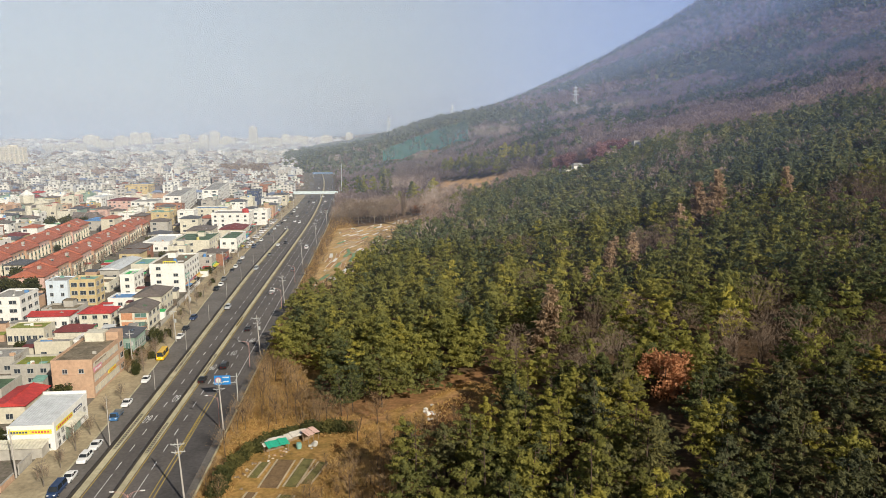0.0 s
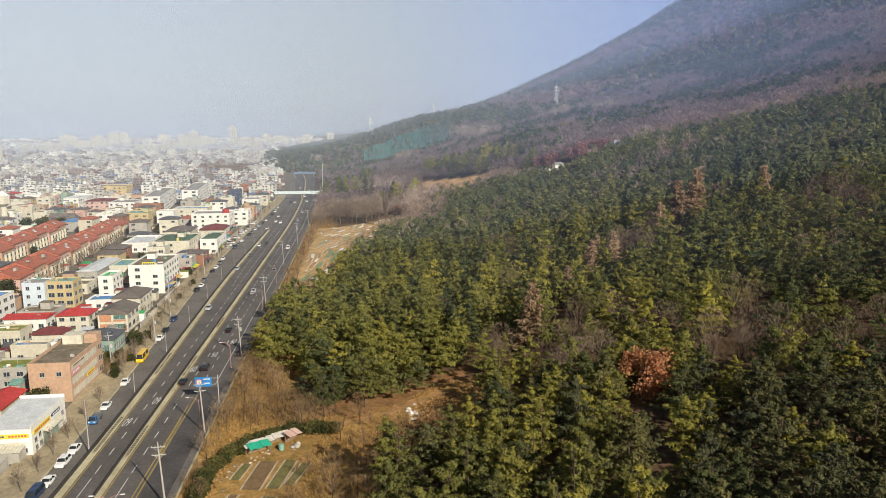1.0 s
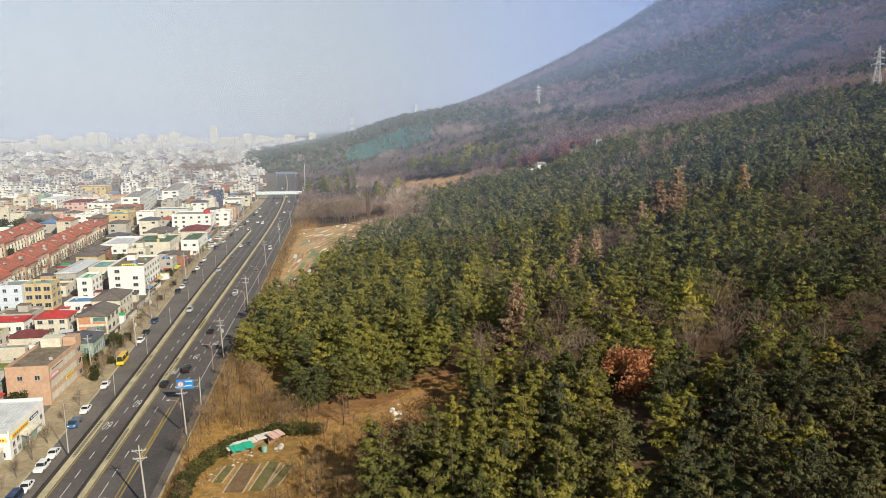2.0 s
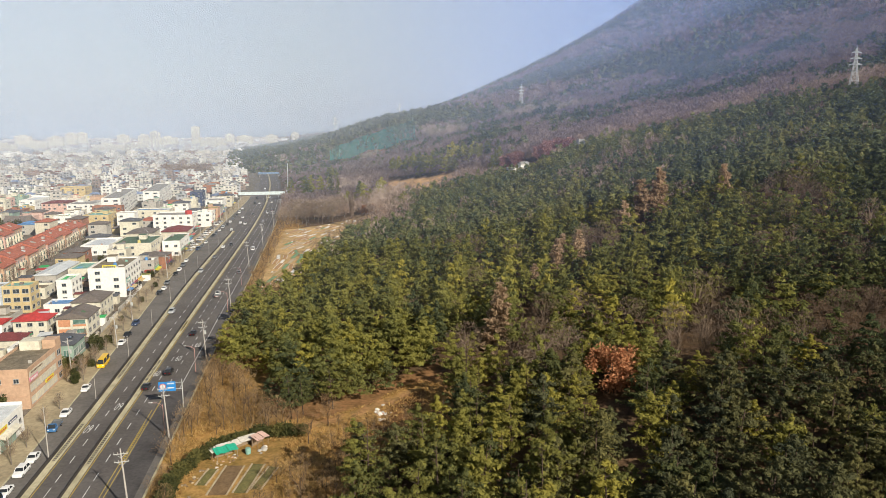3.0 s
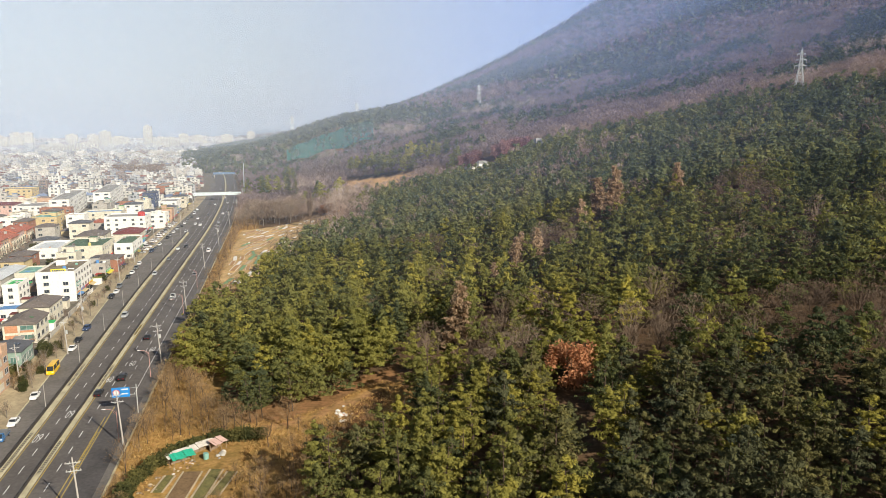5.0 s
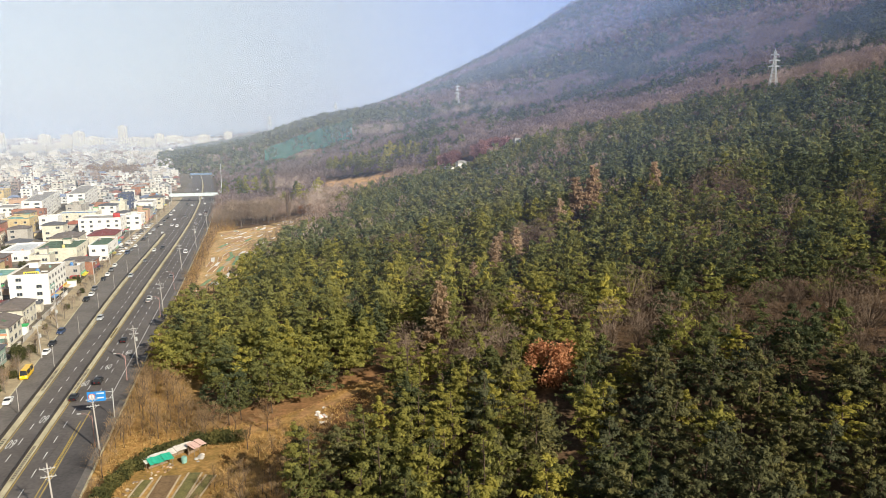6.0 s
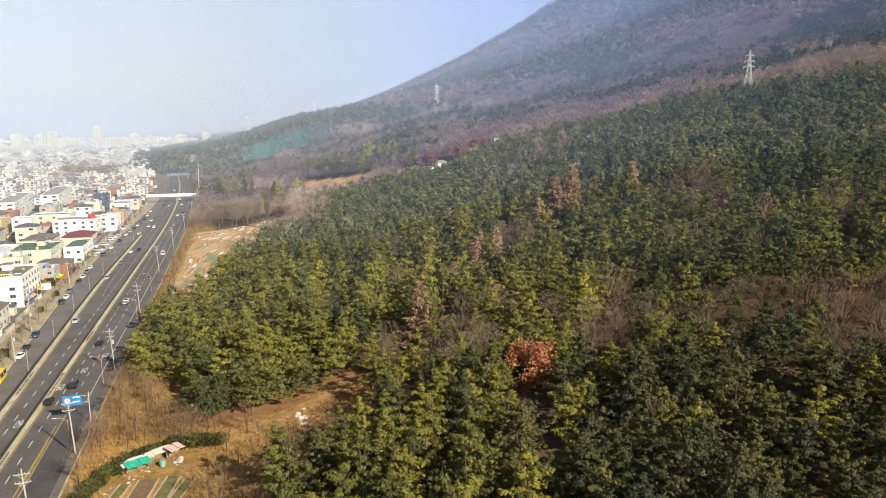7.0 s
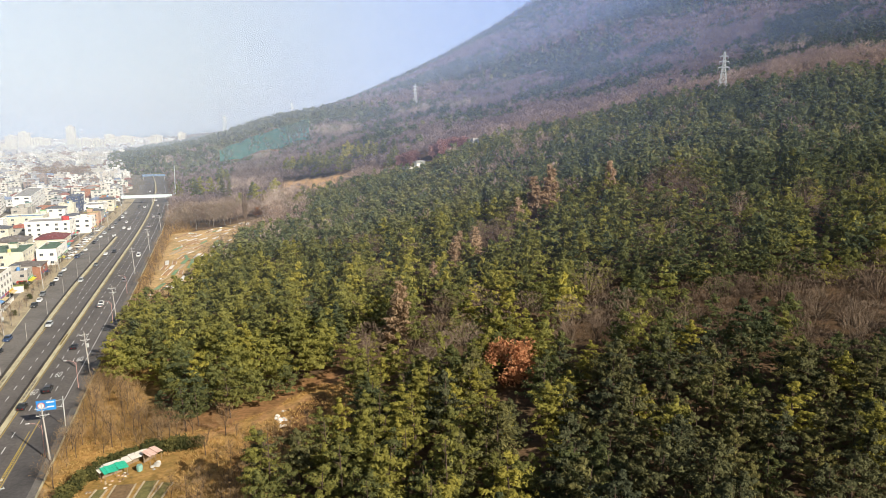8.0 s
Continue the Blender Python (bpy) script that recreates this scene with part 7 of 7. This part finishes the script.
def shed(x, y, rz, ln, wd, h, roof, label):
    z = float(land(x, y))
    t = thing("garden_shed", label, "shed", "sheds of the hillside garden", (x, y, z), rz)
    b = Build()
    b.box(0, wd / 2 - 0.05, -0.2, 0.46, wd / 2, h)
    me = b.mesh("plank", M_PLANK)
    for k in range(int(ln / 0.5)):
        part("plank", me, None, t, "", (-ln / 2 + k * 0.5, 0, 0.03 * (k % 3)))
    for sx in (-ln / 2 + 0.06, 0, ln / 2 - 0.06):
        for sy in (-wd / 2, wd / 2 - 0.15):
            b = Build()
            b.bar((sx, sy, -0.3), (sx, sy, h), 0.06, 0.06, 5)
            part("post", b, M_PLANK, t)
    n = 7
    for k in range(n):
        b = Build()
        x0, x1 = -ln / 2 - 0.2 + (ln + 0.4) * k / n, -ln / 2 - 0.2 + (ln + 0.4) * (k + 1) / n
        sag = 0.08 * math.sin(k * 1.9)
        b.loft([[(x0, yy, zz + sag), (x0 + 0.12, yy, zz + 0.06 + sag), (x1, yy, zz + sag), (x1, yy, zz - 0.04 + sag)] for yy, zz in ((-wd / 2 - 0.3, h - 0.1), (wd / 2 + 0.2, h + 0.45))])
        part("roof_sheet", b, roof, t)


shed(-34.0, 142.4, 0.72, 11.5, 1.3, 1.6, M_TARP, "low garden shed under a pale tarpaulin roof")
shed(-35.4, 139.2, 0.6, 4.4, 1.8, 1.7, M_TEAL, "garden shed with a bright green sheet roof")
shed(-29.2, 144.0, 0.9, 3.0, 1.9, 2.0, WALLS["pink"], "small garden shed with a faded pink roof")


def heap(name, label, x, y, n, spread, mats, seed, size=0.5):
    """A tumbled pile of bags and boards."""
    r = random.Random(seed)
    t = thing(name, label, "rubbish", "", (x, y, float(land(x, y))))
    for i in range(n):
        b = Build()
        a, d = r.uniform(0, 6.28), abs(r.gauss(0, spread))
        cx, cy, s = math.cos(a) * d, math.sin(a) * d, size * r.uniform(0.5, 1.3)
        rings = []
        for k, f in enumerate((0.75, 1.0, 0.85, 0.4)):
            rings.append([(cx + s * f * math.cos(q) * r.uniform(0.8, 1.2), cy + s * f * math.sin(q) * r.uniform(0.8, 1.2), -0.15 + k * 0.3 * s) for q in (6.2832 * j / 7 for j in range(7))])
        b.loft(rings)
        part("bag", b, mats[i % len(mats)], t)


heap("rubbish_heap", "pile of white sacks and grey debris beside a hut", -28.0, 142.0, 12, 0.9, (M_TARP, ROOFS["grey"], WALLS["grey"]), 3, 0.6)
heap("rubbish_heap", "scattered white plastic rubbish on bare soil", -3.4, 155.4, 24, 1.9, (WALLS["white"], M_TARP, WALLS["white"], WALLS["pink"]), 5, 0.5)
heap("garden_clutter", "crates, sacks and pots before a garden shed", -33.2, 138.6, 14, 1.4, (M_PLANK, M_TARP, WALLS["tan"], M_SOIL), 8, 0.3)
heap("garden_clutter", "boards, basins and sacks beside a garden path", -36.0, 136.5, 16, 1.5, (M_PLANK, M_SOIL, WALLS["tan"], M_STRAW), 10, 0.32)
heap("garden_clutter", "stacked boards and pale stones round a garden bed", -39.6, 129.0, 16, 1.7, (M_STRAW, M_PLANK, M_SOIL), 11, 0.32)
heap("garden_clutter", "crates, stones and pots along a garden edge", -38.6, 133.5, 14, 1.6, (M_PLANK, M_TARP, M_STRAW, M_SOIL), 9, 0.32)
t = thing("water_barrel", "teal plastic water barrel in a garden", "barrel", "", (-31.0, 140.2, float(land(-31, 140.2))))
b = Build()
b.loft([[(r * math.cos(a), r * math.sin(a), z) for a in (6.2832 * i / 12 for i in range(12))] for r, z in ((0.5, -0.1), (0.62, 0.5), (0.62, 0.9), (0.5, 1.3))])
part("drum", b, ROOFS["teal"], t)


def bed_mesh(ln, wd, soil, rim, edge=0.12):
    b = Build()
    b.loft([[(-wd / 2, y, -0.25), (wd / 2, y, -0.25), (wd / 2 - 0.12, y, z), (-wd / 2 + 0.12, y, z)] for y, z in ((0, 0.12), (ln * 0.3, 0.2), (ln * 0.7, 0.17), (ln, 0.12))])
    e = Build()
    for x in (-wd / 2 - 0.02 - edge, wd / 2 + 0.02):
        e.box(x, 0, -0.25, x + edge, ln, 0.16)
    return (("soil", b.mesh("soil", soil)), ("edging", e.mesh("edging", rim)))


for x, y, ln, wd, rz, soil in ((-37.6, 127.6, 6.5, 1.7, -0.14, M_BED), (-33.6, 123.5, 11.5, 3.4, -0.09, M_SOIL), (-29.4, 123.8, 11.5, 2.3, -0.13, M_BED), (-26.6, 124.8, 9.0, 1.7, -0.22, M_BED), (-37.0, 114, 8, 1.6, -0.1, M_SOIL), (-31, 112, 9, 2.5, -0.2, M_BED)):
    t = plant("garden_bed", "long edged vegetable bed in a hillside garden", x, y, bed_mesh(ln, wd, soil, M_STRAW, 0.34), 1.0, "beds of the hillside garden", category="garden bed")
    t.rotation_euler = (0, 0, rz)

# ---- allotments on the cleared clay ----
M_CLAYBED = mat_surface("bare_clay", (0.44, 0.26, 0.125), 0.95, 0.3, 2, 0.3)
M_COVER = mat_surface("green_ground_cover", (0.2, 0.33, 0.17), 0.9, 0.3, 2, 0.5)
M_FILM = mat_surface("plastic_film", (0.80, 0.76, 0.68), 0.5, 0.2, 2, 0.5)
M_OCHRE = mat_surface("dry_grass_strip", (0.40, 0.29, 0.12), 0.95, 0.3, 2, 0.4)
lots = [bed_mesh(ln, wd, soil, rim) for ln, wd, soil, rim in ((11, 1.8, M_CLAYBED, M_FILM), (15, 2.2, M_CLAYBED, M_STRAW), (9, 1.6, M_FILM, M_CLAYBED), (13, 1.6, M_OCHRE, M_STRAW), (10, 1.6, M_COVER, M_CLAYBED), (12, 2.0, M_STRAW, M_CLAYBED))]
lr = np.random.default_rng(12)
y = 292.0
while y < 500:
    x = -75.0
    while x < -10:
        if inside(np.array([x]), np.array([y]), CLAY)[0] and inside(np.array([x - 3]), np.array([y + 10]), CLAY)[0] and lr.random() < 0.82:
            k = int(lr.choice(6, p=(0.2, 0.14, 0.26, 0.14, 0.12, 0.14)))
            t = plant("allotment_bed", "long allotment bed of bare orange clay and film", x, y, lots[k], float(lr.uniform(1.0, 1.5)), "beds of the allotments", category="garden bed")
            t.rotation_euler = (0, 0, 0.15 + float(lr.normal(0, 0.12)) - (0.5 if y > 390 else 0.2))
        x += float(lr.uniform(2.8, 4.6))
    y += float(lr.uniform(12.5, 17))
for i, (x, y) in enumerate(((-60, 470), (-50, 480), (-44, 486), (-30, 494), (-24, 498), (-68, 455), (-52, 312), (-56, 330), (-46, 372), (-60, 420))):
    heap("allotment_clutter", "boards, sheets and crates piled on an allotment", x, y, 9, 2.2, (M_PLANK, M_TARP, M_FILM, ROOFS["teal"]) if i % 3 == 0 else (M_PLANK, M_FILM, M_STRAW), 40 + i, 0.7)


# ---- haze over the distance, painted on see-through sheets ----
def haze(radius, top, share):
    """An added sheet standing in for haze; it thins out towards the ground."""
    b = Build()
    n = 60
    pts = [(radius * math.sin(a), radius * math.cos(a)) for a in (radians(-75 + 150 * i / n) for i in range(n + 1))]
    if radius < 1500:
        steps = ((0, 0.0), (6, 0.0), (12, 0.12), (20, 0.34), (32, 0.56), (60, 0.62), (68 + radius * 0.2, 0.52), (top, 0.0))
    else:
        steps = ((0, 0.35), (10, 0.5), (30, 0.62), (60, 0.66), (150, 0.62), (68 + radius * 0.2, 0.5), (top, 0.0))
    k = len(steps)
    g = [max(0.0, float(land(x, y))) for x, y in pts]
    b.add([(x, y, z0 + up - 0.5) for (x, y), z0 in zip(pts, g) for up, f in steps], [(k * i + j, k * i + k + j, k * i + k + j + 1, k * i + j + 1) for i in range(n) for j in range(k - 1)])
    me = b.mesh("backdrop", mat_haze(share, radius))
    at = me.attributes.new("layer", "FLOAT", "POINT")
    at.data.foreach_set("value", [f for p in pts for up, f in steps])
    tagged(part("backdrop", me, None), "added see-through sheet standing in for thin pale winter haze over the distance", "haze", kind="structure")


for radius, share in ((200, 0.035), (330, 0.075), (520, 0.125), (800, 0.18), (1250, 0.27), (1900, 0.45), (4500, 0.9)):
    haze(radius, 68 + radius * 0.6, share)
